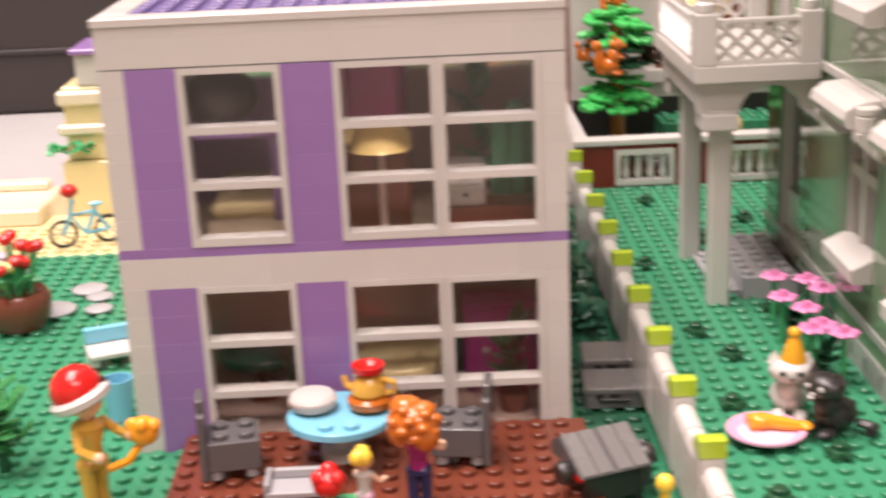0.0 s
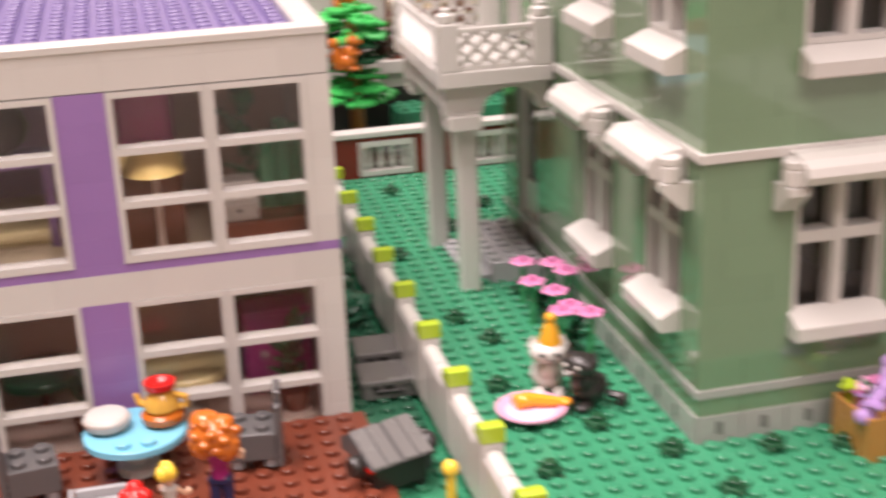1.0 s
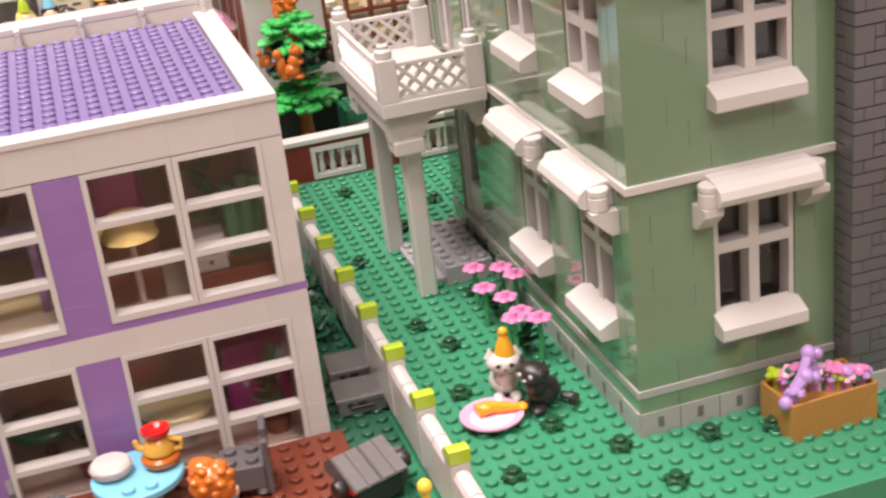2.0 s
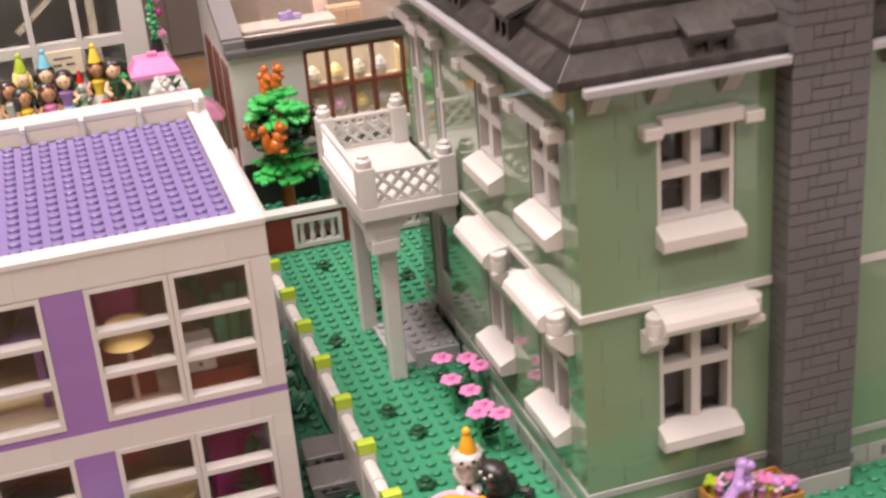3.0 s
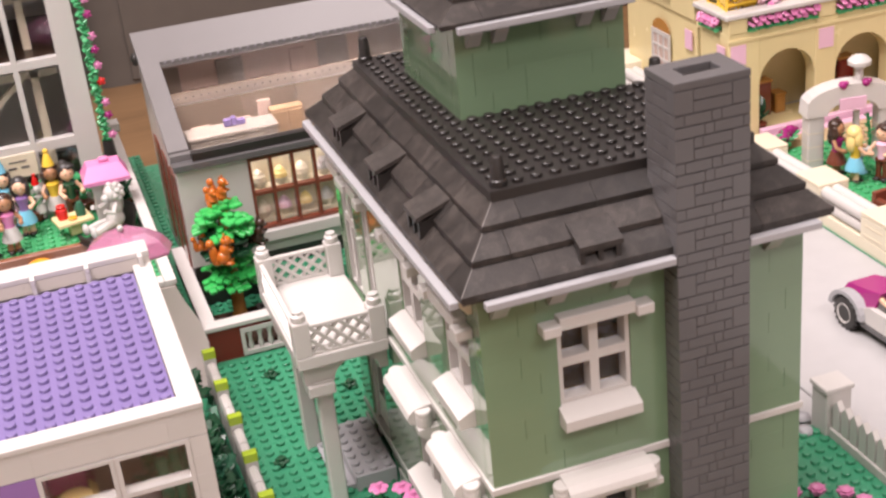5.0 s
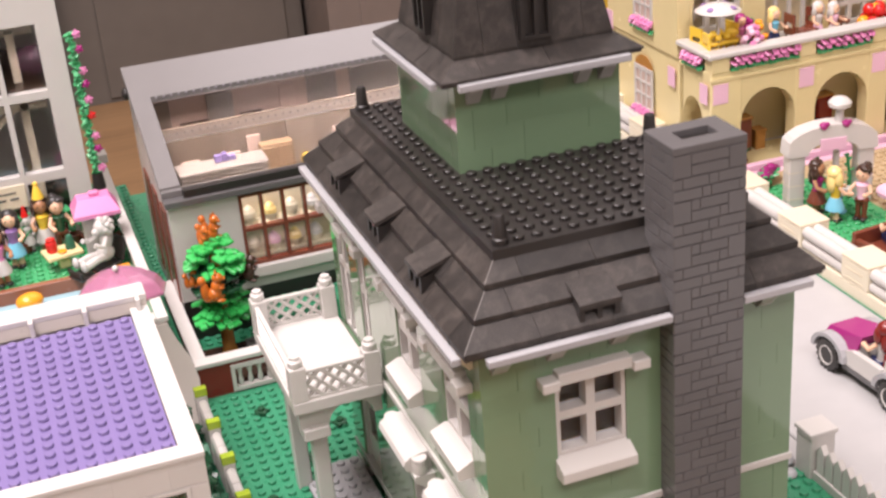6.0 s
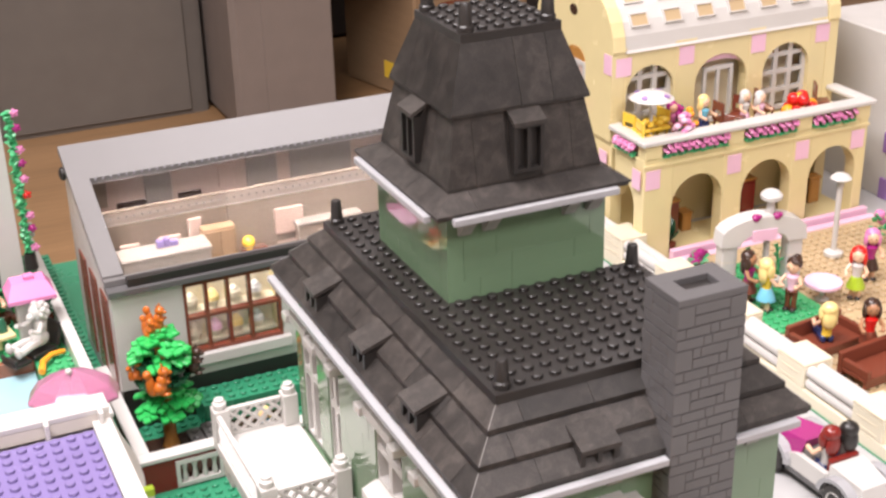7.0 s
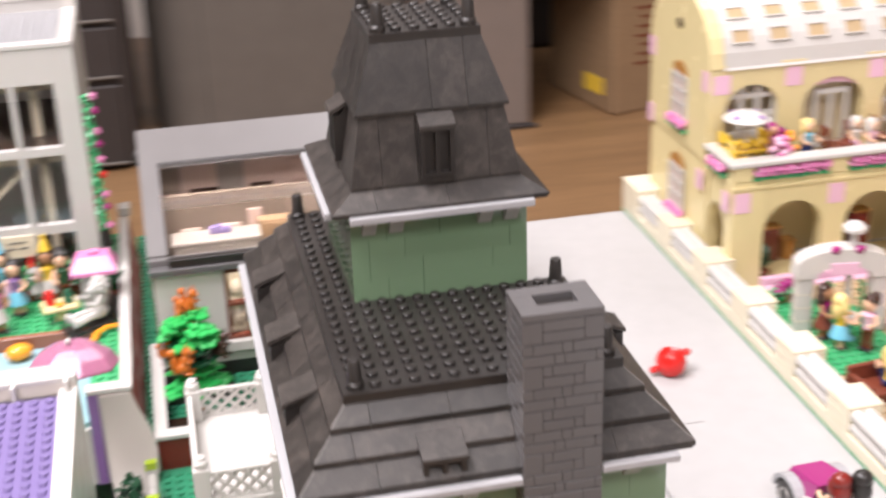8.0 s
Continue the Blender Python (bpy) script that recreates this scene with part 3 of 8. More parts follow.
def roof_row(parent, poly, d0, d1, z0, z1, lip, size, mat, seed, sides=None):
    rng = random.Random(seed)
    lo, hi = inset(poly, d0), inset(poly, d1)
    n = len(poly)
    for i in range(n):
        if sides and i not in sides:
            continue
        a, b = Vector(lo[i]), Vector(lo[(i + 1) % n])
        c, d = Vector(hi[i]), Vector(hi[(i + 1) % n])
        e = (b - a).normalized()
        la, lb = 0.0, (b - a).length
        inner0, inner1 = (c - a).dot(e), (d - a).dot(e)
        nrm = Vector((-e.y, e.x))
        seams = []
        u = max(la, inner0) + rng.choice((1, 2, 3)) * S
        while u < min(lb, inner1) - 0.06:
            seams.append(u)
            u += size * S
        marks = [None] + seams + [None]
        for k in range(len(marks) - 1):
            o0, i0 = (la, inner0) if marks[k] is None else (marks[k] + 0.001, marks[k] + 0.001)
            o1, i1 = (lb, inner1) if marks[k + 1] is None else (marks[k + 1] - 0.001, marks[k + 1] - 0.001)

            def pt(u, off, z):
                q = a + e * u + nrm * off
                return (q.x, q.y, z)

            w = d1 - d0
            s = Shape().hexa([pt(o0, 0, z0), pt(o1, 0, z0), pt(i1, w, z0), pt(i0, w, z0)], [pt(o0, 0, z0 + lip), pt(o1, 0, z0 + lip), pt(i1, w, z1), pt(i0, w, z1)])
            part("roof_slope", s, mat, parent)


EAVE = [(-0.09, -0.09), (1.53, -0.09), (1.53, 1.2), (1.2, 1.2), (1.2, 2.33), (-0.09, 2.33)]
roof = part("roof", Shape().prism(inset(EAVE, 0.012), "z", 1.900, 1.914), SLATE, GH, "black sloped roof of pitted pieces")
Z0 = 1.914
for r in range(3):
    roof_row(roof, EAVE, 0.004 + r * 0.081, 0.004 + (r + 1) * 0.081, Z0 + r * B, Z0 + (r + 1) * B - 0.004, 0.024, 4, SLATE, 20 + r)
TOP = inset(EAVE, 0.235)
ZT = Z0 + 3 * B
part("roof_plate", Shape().prism(TOP, "z", ZT - 0.03, ZT + 0.03), BLACK, roof, "black studded top plate")
part("studs", Shape().studs(0.16, 0.16, 1.28, 0.96, ZT + 0.03, [(0.8, 0, 1.12, 0.12)]).studs(0.16, 0.96, 0.96, 2.08, ZT + 0.03, [(0.32, 0.95, 1.12, 1.8)]), BLACK, roof, smooth=True, kind="stuff")


def hip_edge(parent, poly, d0, d1, z0, z1, corners=(0, 1, 5)):
    """The mitre edge of one row of slopes, paler: caught light put in as grey."""
    lo, hi = inset(poly, d0), inset(poly, d1)
    for i in corners:
        part("hip_edge", Shape().tube([(*lo[i], z0), (*hi[i], z1)], 0.0022, 5), MGREY, parent, "pale grey strip for light caught on the mitre edge")


for r in range(3):
    hip_edge(roof, EAVE, 0.006 + r * 0.081, 0.003 + (r + 1) * 0.081, Z0 + r * B + 0.024, Z0 + (r + 1) * B - 0.003)


def finial(parent, x, y, z):
    part("finial", Shape().lathe(x, y, [(0.037, z), (0.037, z + 0.024), (0.031, z + 0.03), (0.025, z + 0.12), (0.02, z + 0.126)], 14), BLACK, parent, smooth=True)


for fx, fy in ((0.20, 0.20), (1.24, 0.20), (1.235, 0.895), (0.20, 2.04), (0.92, 2.04)):
    finial(roof, fx, fy, ZT + 0.03)


# gutters and their brackets
def gutter(parent, x0, y0, x1, y1, z):
    part("gutter", Shape().box(x0, y0, z, x1, y1, z + 0.032, 0.003), LGREY, parent, "light grey gutter")


gutter(GH, 0.0, -0.122, 0.796, -0.082, 1.872)
gutter(GH, 1.124, -0.122, 1.45, -0.082, 1.872)
gutter(GH, -0.122, -0.04, -0.082, 2.28, 1.872)
brk = [(0.0, -0.02), (-0.018, -0.02), (-0.075, 0.048), (-0.075, 0.066), (0.0, 0.066)]
for u in (0.08, 0.32, 0.60, 1.28):
    part("eave_bracket", Shape().prism(brk, "x", u - 0.033, u + 0.033).at(), STONE, GH).location.z = 1.80 * K
for u in (0.10, 0.36, 0.64, 0.94, 1.24, 1.54, 1.86, 2.16):
    ob = part("eave_bracket", Shape().prism(brk, "x", -0.035, 0.035), CREAM, GH)
    ob.matrix_basis = pose(0, u * K, 1.80 * K, 0, 0, -90)


# dormers: small black window blocks with a sloped top
def dormer(parent, x, y, z, rz, w=0.15, h=0.085, d=0.14, rise=0.062):
    us = [-w / 2, -w / 2 + 0.13 * w, -0.06 * w, 0.06 * w, w / 2 - 0.13 * w, w / 2]
    s = Shape().grille(us, [0, 0.016, h - 0.014, h], {(1, 1), (3, 1)}, 0, 0.03)
    s.prism([(0.03, 0.002), (d, 0.002), (d, h + rise - 0.004), (0.03, h - 0.002)], "x", -w / 2 + 0.002, w / 2 - 0.002)
    ob = part("dormer", s, BLACK, parent, "small black roof window")
    ob.matrix_basis = pose(x * K, y * K, z * K, 0, 0, rz)
    part("dormer_roof", Shape().prism([(-0.012, h), (d + 0.02, h + rise), (d + 0.02, h + rise + 0.02), (-0.012, h + 0.02)], "x", -w / 2 - 0.004, w / 2 + 0.004), SLATE, ob)


dormer(roof, 0.497, -0.074, 1.926, 0, 0.175, 0.082, 0.155, 0.072)
for dy in (0.53, 1.11, 1.74):
    dormer(roof, -0.066, dy, 1.935, -90, 0.165, 0.10, 0.16, 0.068)
dormer(roof, 1.502, 0.8, 1.945, 90)

# tower
tower = part("tower", Shape().box(0.42, 1.057, ZT + 0.03, 1.02, 1.657, 2.67), SAND, GH, "sand green tower storey")
TC = courses(ZT + 0.03, 2.665)
brick_wall(tower, SAND, 0.32, 0.957, "x", 0.80, TC, (), 7)
brick_wall(tower, SAND, 0.32, 0.957 + S, "y", 0.72, TC, (), 8)
part("back_wall", Shape().box(0.40, 1.677, ZT + 0.03, 1.12, 1.757, 2.665).box(1.04, 1.037, 1.96, 1.12, 1.677, 2.665), SAND, tower)
TE = [(0.235, 0.872), (1.205, 0.872), (1.205, 1.842), (0.235, 1.842)]
troof = part("tower_roof", Shape().prism(inset(TE, 0.01), "z", 2.665, 2.68), SLATE, GH, "steep black tower roof")
roof_row(troof, TE, 0.002, 0.12, 2.68, 2.755, 0.010, 4, SLATE, 31)
roof_row(troof, TE, 0.105, 0.165, 2.75, 3.07, 0.012, 2, SLATE, 32)
roof_row(troof, TE, 0.144, 0.245, 3.066, 3.375, 0.014, 2, SLATE, 33)
part("core", Shape().hexa([(x, y, 2.70) for x, y in inset(TE, 0.13)], [(x, y, 3.36) for x, y in inset(TE, 0.25)]), BLACK, troof)
TT = inset(TE, 0.24)
part("roof_plate", Shape().prism(TT, "z", 3.36, 3.40), BLACK, troof, "black studded top plate")
part("studs", Shape().studs(0.48, 1.117, 0.96, 1.597, 3.40), BLACK, troof, smooth=True)
for fx in (0.52, 0.92):
    for fy in (1.157, 1.557):
        finial(troof, fx, fy, 3.40)
dormer(troof, 0.725, 0.955, 2.79, 0, 0.15, 0.215, 0.08, 0.06)
dormer(troof, 0.318, 1.357, 2.79, -90, 0.15, 0.215, 0.08, 0.06)
for g in ((0.31, 0.848, 1.13, 0.882), (0.211, 0.95, 0.245, 1.78)):
    gutter(troof, *g, 2.642)
for u in (0.40, 0.52, 0.92, 1.04):
    part("eave_bracket", Shape().prism(brk, "x", u - 0.03, u + 0.03), STONE, troof).matrix_basis = pose(0, 0.957 * K, 2.575 * K)

# porch with balcony
POR = part("balcony", Shape().box(-0.485, 1.43, 0.925, -0.014, 2.33, 0.99, 0.004), WHITE, GH, "white balcony on columns")
for px, py in ((-0.443, 1.473), (-0.055, 1.473), (-0.443, 2.287), (-0.055, 2.287)):
    part("post", Shape().box(px - 0.042, py - 0.042, 0.99, px + 0.042, py + 0.042, 1.182, 0.004).lathe(px, py, [(0.034, 1.182), (0.038, 1.19), (0.038, 1.215), (0.026, 1.224), (0.026, 1.238)], 14), WHITE, POR)


def lattice(parent, length, h, x, y, z, rz):
    s = Shape().box(0, -0.012, 0, length, 0.012, 0.018, 0.002).box(0, -0.012, h - 0.018, length, 0.012, h, 0.002)
    n = max(2, round(length / 0.075))
    w = length / n
    for i in range(-2, n + 1):
        for sgn in (1, -1):
            u0 = i * w if sgn == 1 else (i + 2) * w
            pts = [(u0, 0.012), (u0 + sgn * 2 * w, h - 0.012)]
            (ua, za), (ub, zb) = pts
            lo, hi = 0.0, length
            t0, t1 = 0.0, 1.0
            for lim, keep in ((lo, 1), (hi, -1)):
                if ub != ua:
                    tt = (lim - ua) / (ub - ua)
                    if (ub - ua) * keep > 0:
                        t0 = max(t0, tt)
                    else:
                        t1 = min(t1, tt)
            if t1 - t0 > 0.05:
                s.tube([(ua + (ub - ua) * t0, 0.004 * sgn, za + (zb - za) * t0), (ua + (ub - ua) * t1, 0.004 * sgn, za + (zb - za) * t1)], 0.0115, 4)
    ob = part("lattice_panel", s, WHITE, parent)
    ob.matrix_basis = pose(x * K, y * K, z * K, 0, 0, rz)


lattice(POR, 0.304, 0.17, -0.401, 1.455, 0.99, 0)
lattice(POR, 0.304, 0.17, -0.401, 2.305, 0.99, 0)
lattice(POR, 0.73, 0.17, -0.462, 2.245, 0.99, -90)


def porch_arch(parent, y):
    n = 12
    x0, x1, zt = -0.455, -0.014, 0.925
    pts = [(x0, zt), (x0, 0.80), (-0.30, 0.80)]
    pts += [(-0.18 - 0.12 * math.cos(math.pi * i / n), 0.80 + 0.10 * math.sin(math.pi * i / n)) for i in range(1, n)]
    pts += [(-0.06, 0.80), (x1, 0.80), (x1, zt)]
    part("arch", Shape().prism(pts[::-1], "y", y - 0.04, y + 0.04), WHITE, parent)


for py in (1.53, 2.24):
    porch_arch(POR, py)
    part("capital", Shape().box(-0.445, py - 0.065, 0.735, -0.305, py + 0.065, 0.80, 0.006).box(-0.41, py - 0.05, 0.80, -0.315, py + 0.05, 0.81), WHITE, POR)
    cy = 1.59 if py < 2 else 2.17
    part("column", Shape().box(-0.392, cy - 0.04, 0.0, -0.308, cy + 0.04, 0.735, 0.008), WHITE, POR)
part("side_beam", Shape().box(-0.455, 1.57, 0.82, -0.375, 2.20, 0.925, 0.004), WHITE, POR)
steps = part("steps", Shape().box(-0.24, 1.62, 0, -0.012, 2.18, 0.096, 0.003).box(-0.34, 1.66, 0, -0.24, 2.14, 0.032, 0.002), LGREY, GH, "light grey studded door steps")
part("studs", Shape().studs(-0.252, 1.62, -0.012, 2.18, 0.096).studs(-0.34, 1.66, -0.26, 2.14, 0.032), LGREY, steps, smooth=True)

# ---- the white and purple house ----
PH = thing("purple_house", "white two-storey house with lavender panels and purple studded roof", "house")
PX0, PX1, PY, PYB = -2.48, -1.04, 0.637, 2.30
pfront = part("front_wall", Shape().box(PX0, PY + 0.02, 0.497, PX1, PY + 0.075, 0.60).box(PX0, PY + 0.02, 1.212, PX1, PY + 0.075, 1.335), WHITE, PH)


def block(x0, x1, z0, z1, mat, parent, y=PY, seam=0.0002):
    s = Shape().box(x0 + seam, y, z0 + seam, x1 - seam, y + 0.078, z1 - seam * 0.3, 0.0003)
    return part("brick", s, mat, parent)


def tall_window(parent, x, z, w=0.32, h=0.576, y=PY, rows=3, mat=WHITE):
    t, m = 0.021, 0.012
    step = (h - 2 * t) / rows
    us = [x + 0.001, x + t, x + w - t, x + w - 0.001]
    zs = [z + 0.001, z + t + 0.006]
    holes = set()
    for r in range(rows):
        top = z + t + (r + 1) * step
        zs += [top - m, top + m] if r < rows - 1 else [z + h - t, z + h - 0.001]
        holes.add((1, 1 + 2 * r))
    win = part("window", Shape().grille(us, zs, holes, y - 0.004, y + 0.06), mat, parent)
    for r in range(rows):
        p = part("pane", Shape().box(us[1] - 0.002, y + 0.028, zs[1 + 2 * r] - 0.002, us[2] + 0.002, y + 0.032, zs[2 + 2 * r] + 0.002), DUSTY, win)
        p.visible_shadow = False
    return win


for z0, z1 in ((-0.079, 0.497), (0.632, 1.212)):
    zc = z0
    while zc < z1 - 0.01:
        ze = min(zc + B, z1)
        for a, b, mat in ((PX0, PX0 + S, WHITE), (PX0 + S, PX0 + 3 * S, LILAC), (PX0 + 7 * S, PX0 + 9 * S, LILAC), (PX1 - S, PX1, WHITE)):
            block(a, b, zc, ze, mat, pfront)
        zc = ze
    for k in (3, 9, 13):
        tall_window(pfront, PX0 + k * S, z0 if z0 < 0 else 0.632)
rng = random.Random(5)
for z0, z1, mat in ((0.497, 0.60, WHITE), (0.60, 0.632, LILAC), (1.212, 1.308, WHITE), (1.308, 1.34, WHITE)):
    u = 0
    while u < 18:
        n = min(rng.choice((3, 4, 6)), 18 - u)
        block(PX0 + u * S, PX0 + (u + n) * S, z0, z1, mat, pfront)
        u += n
# side and back walls
pside = part("east_wall", Shape().box(PX1 - 0.07, PY + 0.08, -0.08, PX1 - 0.02, PYB, 1.33), WHITE, PH)
brick_wall(pside, WHITE, PX1 - 0.08, PY + 0.08, "y", PYB - PY - 0.08, courses(-0.08, 1.34), (), 12, sizes=(4, 6, 8))
for ob in pside.children:
    ob.location.x = PX1 * K
    ob.location.y -= 0.0
    ob.rotation_euler = (0, 0, radians(90))
    ob.location.y -= (max(v.co.x for v in ob.data.vertices) if ob.data.vertices else 0)
part("west_wall", Shape().box(PX0, PY + 0.08, -0.08, PX0 + 0.08, PYB, 1.34, 0.002), WHITE, PH)
part("back_beam", Shape().box(PX0 + 0.08, PYB - 0.08, 0.55, PX1 - 0.08, PYB, 0.66).box(PX0 + 0.08, PYB - 0.08, 1.24, PX1 - 0.08, PYB, 1.34), WHITE, PH)
part("inner_wall", Shape().box(PX0 + 0.082, 1.27, 0.602, -1.93, 1.31, 1.06), LILAC, PH, "lavender inner wall")
part("inner_wall", Shape().box(-1.928, 1.32, 0.602, -1.43, 1.36, 1.06), DUSK, PH, "brown inner wall")
part("inner_wall", Shape().box(-1.428, 1.24, 0.602, PX1 - 0.082, 1.28, 1.06), DUSK, PH, "brown inner wall")
part("inner_wall", Shape().box(PX0 + 0.082, 1.30, -0.048, PX1 - 0.082, 1.34, 0.40), DUSK, PH, "brown inner wall")
part("partition", Shape().box(-1.935, 0.80, 0.602, -1.905, 1.268, 1.298), CREAM, PH)
part("partition", Shape().box(-1.44, 0.95, 0.602, -1.42, 1.238, 1.298), CREAM, PH)
part("floor", Shape().box(PX0 + 0.08, PY + 0.08, 0.55, PX1 - 0.08, PYB - 0.08, 0.60), CREAM, PH)
part("ground_floor", Shape().box(PX0 + 0.08, PY + 0.08, -0.08, PX1 - 0.08, PYB - 0.08, -0.05), DUSK, PH)
proof = part("roof", Shape().box(PX0 + 0.09, PY + 0.095, 1.30, PX1 - 0.095, 2.10, 1.346, 0.002), PURPLE, PH, "purple studded roof plate")
part("studs", Shape().studs(-2.415, 0.733, -1.135, 2.093, 1.346), PURPLE, proof, smooth=True, kind="stuff")
rim = part("roof_rim", Shape().box(PX0 - 0.004, PY - 0.006, 1.34, PX1 + 0.004, PY + 0.092, 1.368, 0.003).box(PX0 - 0.004, PY + 0.092, 1.34, PX0 + 0.088, PYB, 1.368, 0.003).box(PX1 - 0.092, PY + 0.092, 1.34, PX1 + 0.004, PYB, 1.368, 0.003), WHITE, PH, "smooth white roof rim")
part("parapet_cap", Shape().box(PX0 - 0.004, 2.15, 1.40, PX1 + 0.004, PYB + 0.004, 1.432, 0.003), WHITE, PH)
part("parapet_back", Shape().prism([(2.138, 1.34), (PYB, 1.34), (PYB, 1.40), (2.152, 1.40)], "x", PX0, PX1), BEIGE, PH)
for k in range(6):
    x = PX1 - 0.046 - k * 0.27
    part("parapet_post", Shape().box(x - 0.012, 2.10, 1.335, x + 0.012, 2.137, 1.40, 0.003), WHITE, PH)
    part("parapet_tile", Shape().box(x - 0.012, 2.098, 1.40, x + 0.012, 2.149, 1.43, 0.003), WHITE, PH)


# furniture inside, seen dimly through the panes
def wardrobe(x, y, z, w, d, h, mat, label):
    t = thing("wardrobe", label, "wardrobe", x, y, z)
    part("body", Shape().box(0, 0, 0, w, d, h, 0.006), mat, t)
    for a in (0.01, w / 2 + 0.004):
        dr = part("door", Shape().box(a, -0.012, 0.02, a + w / 2 - 0.014, 0, h - 0.02, 0.003), mat, t)
        part("handle", Shape().ball(a + w / 4, -0.018, h / 2, 0.012), WHITE, dr)


wardrobe(-1.74, 1.10, 0.60, 0.20, 0.14, 0.62, MAGENTA, "magenta toy wardrobe on the upper floor")
solo("green_board", Shape().box(0, 0, 0, 0.3, 0.03, 0.54, 0.006), DARKGREEN, "dark green toy board standing on the ground floor", "board", -1.42, 1.12, -0.05)
wardrobe(-1.38, 0.95, -0.05, 0.26, 0.14, 0.33, MAGENTA, "magenta toy cupboard on the ground floor")


def bed(x, y, z, cover):
    t = thing("bed", "toy bed with a pale headboard on the upper floor", "bed", x, y, z)
    part("frame", Shape().box(0, 0, 0, 0.3, 0.5, 0.07, 0.006), CREAM, t)
    part("mattress", Shape().box(0.01, 0.01, 0.07, 0.29, 0.48, 0.12, 0.02), cover, t)
    part("headboard", Shape().box(0, 0.49, 0, 0.3, 0.53, 0.26, 0.01), CREAM, t)


so = thing("sofa", "brown toy sofa with a cream cushion on the upper floor", "sofa", -1.76, 0.84, 0.60)
part("body", Shape().box(0, 0, 0, 0.22, 0.14, 0.27, 0.008), BROWN, so)
part("arm", Shape().box(-0.03, -0.03, 0, -0.001, 0.14, 0.2, 0.006), DUSK, so)
part("cushion", Shape().box(-0.01, -0.02, 0.272, 0.23, 0.13, 0.345, 0.03), BLONDE, so, "pale yellow cushion")
bed(-2.22, 0.80, 0.60, TAN)


def toy_table(x, y, z, top, leg, r=0.16, h=0.16):
    t = thing("round_table", "small round toy table indoors", "table", x, y, z)
    part("tabletop", Shape().lathe(0, 0, [(r, h), (r, h + 0.025), (r - 0.004, h + 0.03)], 20), top, t, smooth=True)
    part("stand", Shape().lathe(0, 0, [(0.06, 0), (0.02, 0.03), (0.02, h)], 12), leg, t, smooth=True)


toy_table(-1.6, 0.88, -0.05, TAN, WHITE)
toy_table(-2.1, 1.0, -0.05, DARKGREEN, BROWN)


def pot_plant(x, y, z, h, pot, leaf, label, n=14, seed=2):
    t = thing("potted_plant", label, "plant", x, y, z)
    part("pot", Shape().lathe(0, 0, [(0.045, 0), (0.06, 0.07), (0.056, 0.075)], 12), pot, t, smooth=True)
    r = random.Random(seed)
    s = Shape()
    for i in range(n):
        a = i * 2.4
        q = 0.07 + 0.05 * r.random()
        s.at(pose(0, 0, 0.07 + h * r.random(), r.uniform(20, 60), 0, math.degrees(a))).prism([(-0.02, 0.0), (0.02, 0.0), (0.028, q * 0.6), (0, q), (-0.028, q * 0.6)], "z", 0, 0.01)
    part("leaves", s.at(), leaf, t)


pot_plant(-1.30, 1.08, 0.60, 0.42, WHITE, LAWN, "leafy green plant in a white pot by the window", 20)
pot_plant(-1.22, 0.80, -0.05, 0.25, BROWN, DARKGREEN, "dark green plant in a brown pot indoors", 18, 4)
pot_plant(-1.95, 0.82, -0.05, 0.2, BROWN, DARKGREEN, "dark green plant in a brown pot indoors", 16, 6)


def drawer_chest(x, y, z, mat, label):
    t = thing("chest_of_drawers", label, "chest", x, y, z)
    part("body", Shape().box(0, 0, 0, 0.13, 0.10, 0.14, 0.004), mat, t)
    for k in range(2):
        d = part("drawer", Shape().box(0.010, -0.01, 0.012 + k * 0.062, 0.12, 0, 0.066 + k * 0.062, 0.003), WHITE, t)
        part("handle", Shape().ball(0.065, -0.014, 0.04 + k * 0.062, 0.008), BLACK, d)


solo("low_bench", Shape().box(0, 0, 0, 0.36, 0.14, 0.09, 0.006), BROWN, "reddish brown low bench by the upper window", "bench", -1.44, 0.76, 0.60)
drawer_chest(-1.425, 0.78, 0.69, WHITE, "white two-drawer chest on a brown bench")
solo("green_drape", Shape().box(0, 0, 0, 0.06, 0.03, 0.36, 0.01).box(0.062, 0.006, 0, 0.12, 0.036, 0.4, 0.01).box(0.122, 0, 0, 0.17, 0.03, 0.38, 0.01), LAWN, "teal green folded toy screen by the upper window", "screen", -1.27, 0.93, 0.60)
wd = thing("wardrobe", "tall magenta topped toy wardrobe by the upper window", "wardrobe", -1.735, 0.86, 0.60)
part("body", Shape().box(0, 0, 0, 0.17, 0.10, 0.36, 0.004), BROWN, wd)
part("upper_door", Shape().box(0.002, 0.0, 0.362, 0.168, 0.10, 0.64, 0.004), MAGENTA, wd, "magenta upper door")
part("side_panel", Shape().box(-0.032, 0.01, 0, -0.002, 0.09, 0.63, 0.004), PALEPINK, wd)
lp = thing("table_lamp", "cream shaded toy lamp by the upper window", "lamp", -1.63, 0.77, 0.60)
part("pole", Shape().cyl(0, 0, 0, 0.33, 0.012).lathe(0, 0, [(0.05, 0), (0.05, 0.02), (0.02, 0.03)], 14), DUSK, lp, smooth=True)
part("shade", Shape().lathe(0, 0, [(0.105, 0.30), (0.10, 0.31), (0.075, 0.385), (0.03, 0.39)], 18), BLONDE, lp, "cream shade", smooth=True)
solo("beanbag", Shape().ball(0, 0, 0.1, 0.13, 0.13, 0.1), BLACK, "black rounded chair by the upper window", "chair", -2.14, 0.85, 0.978, smooth=True)
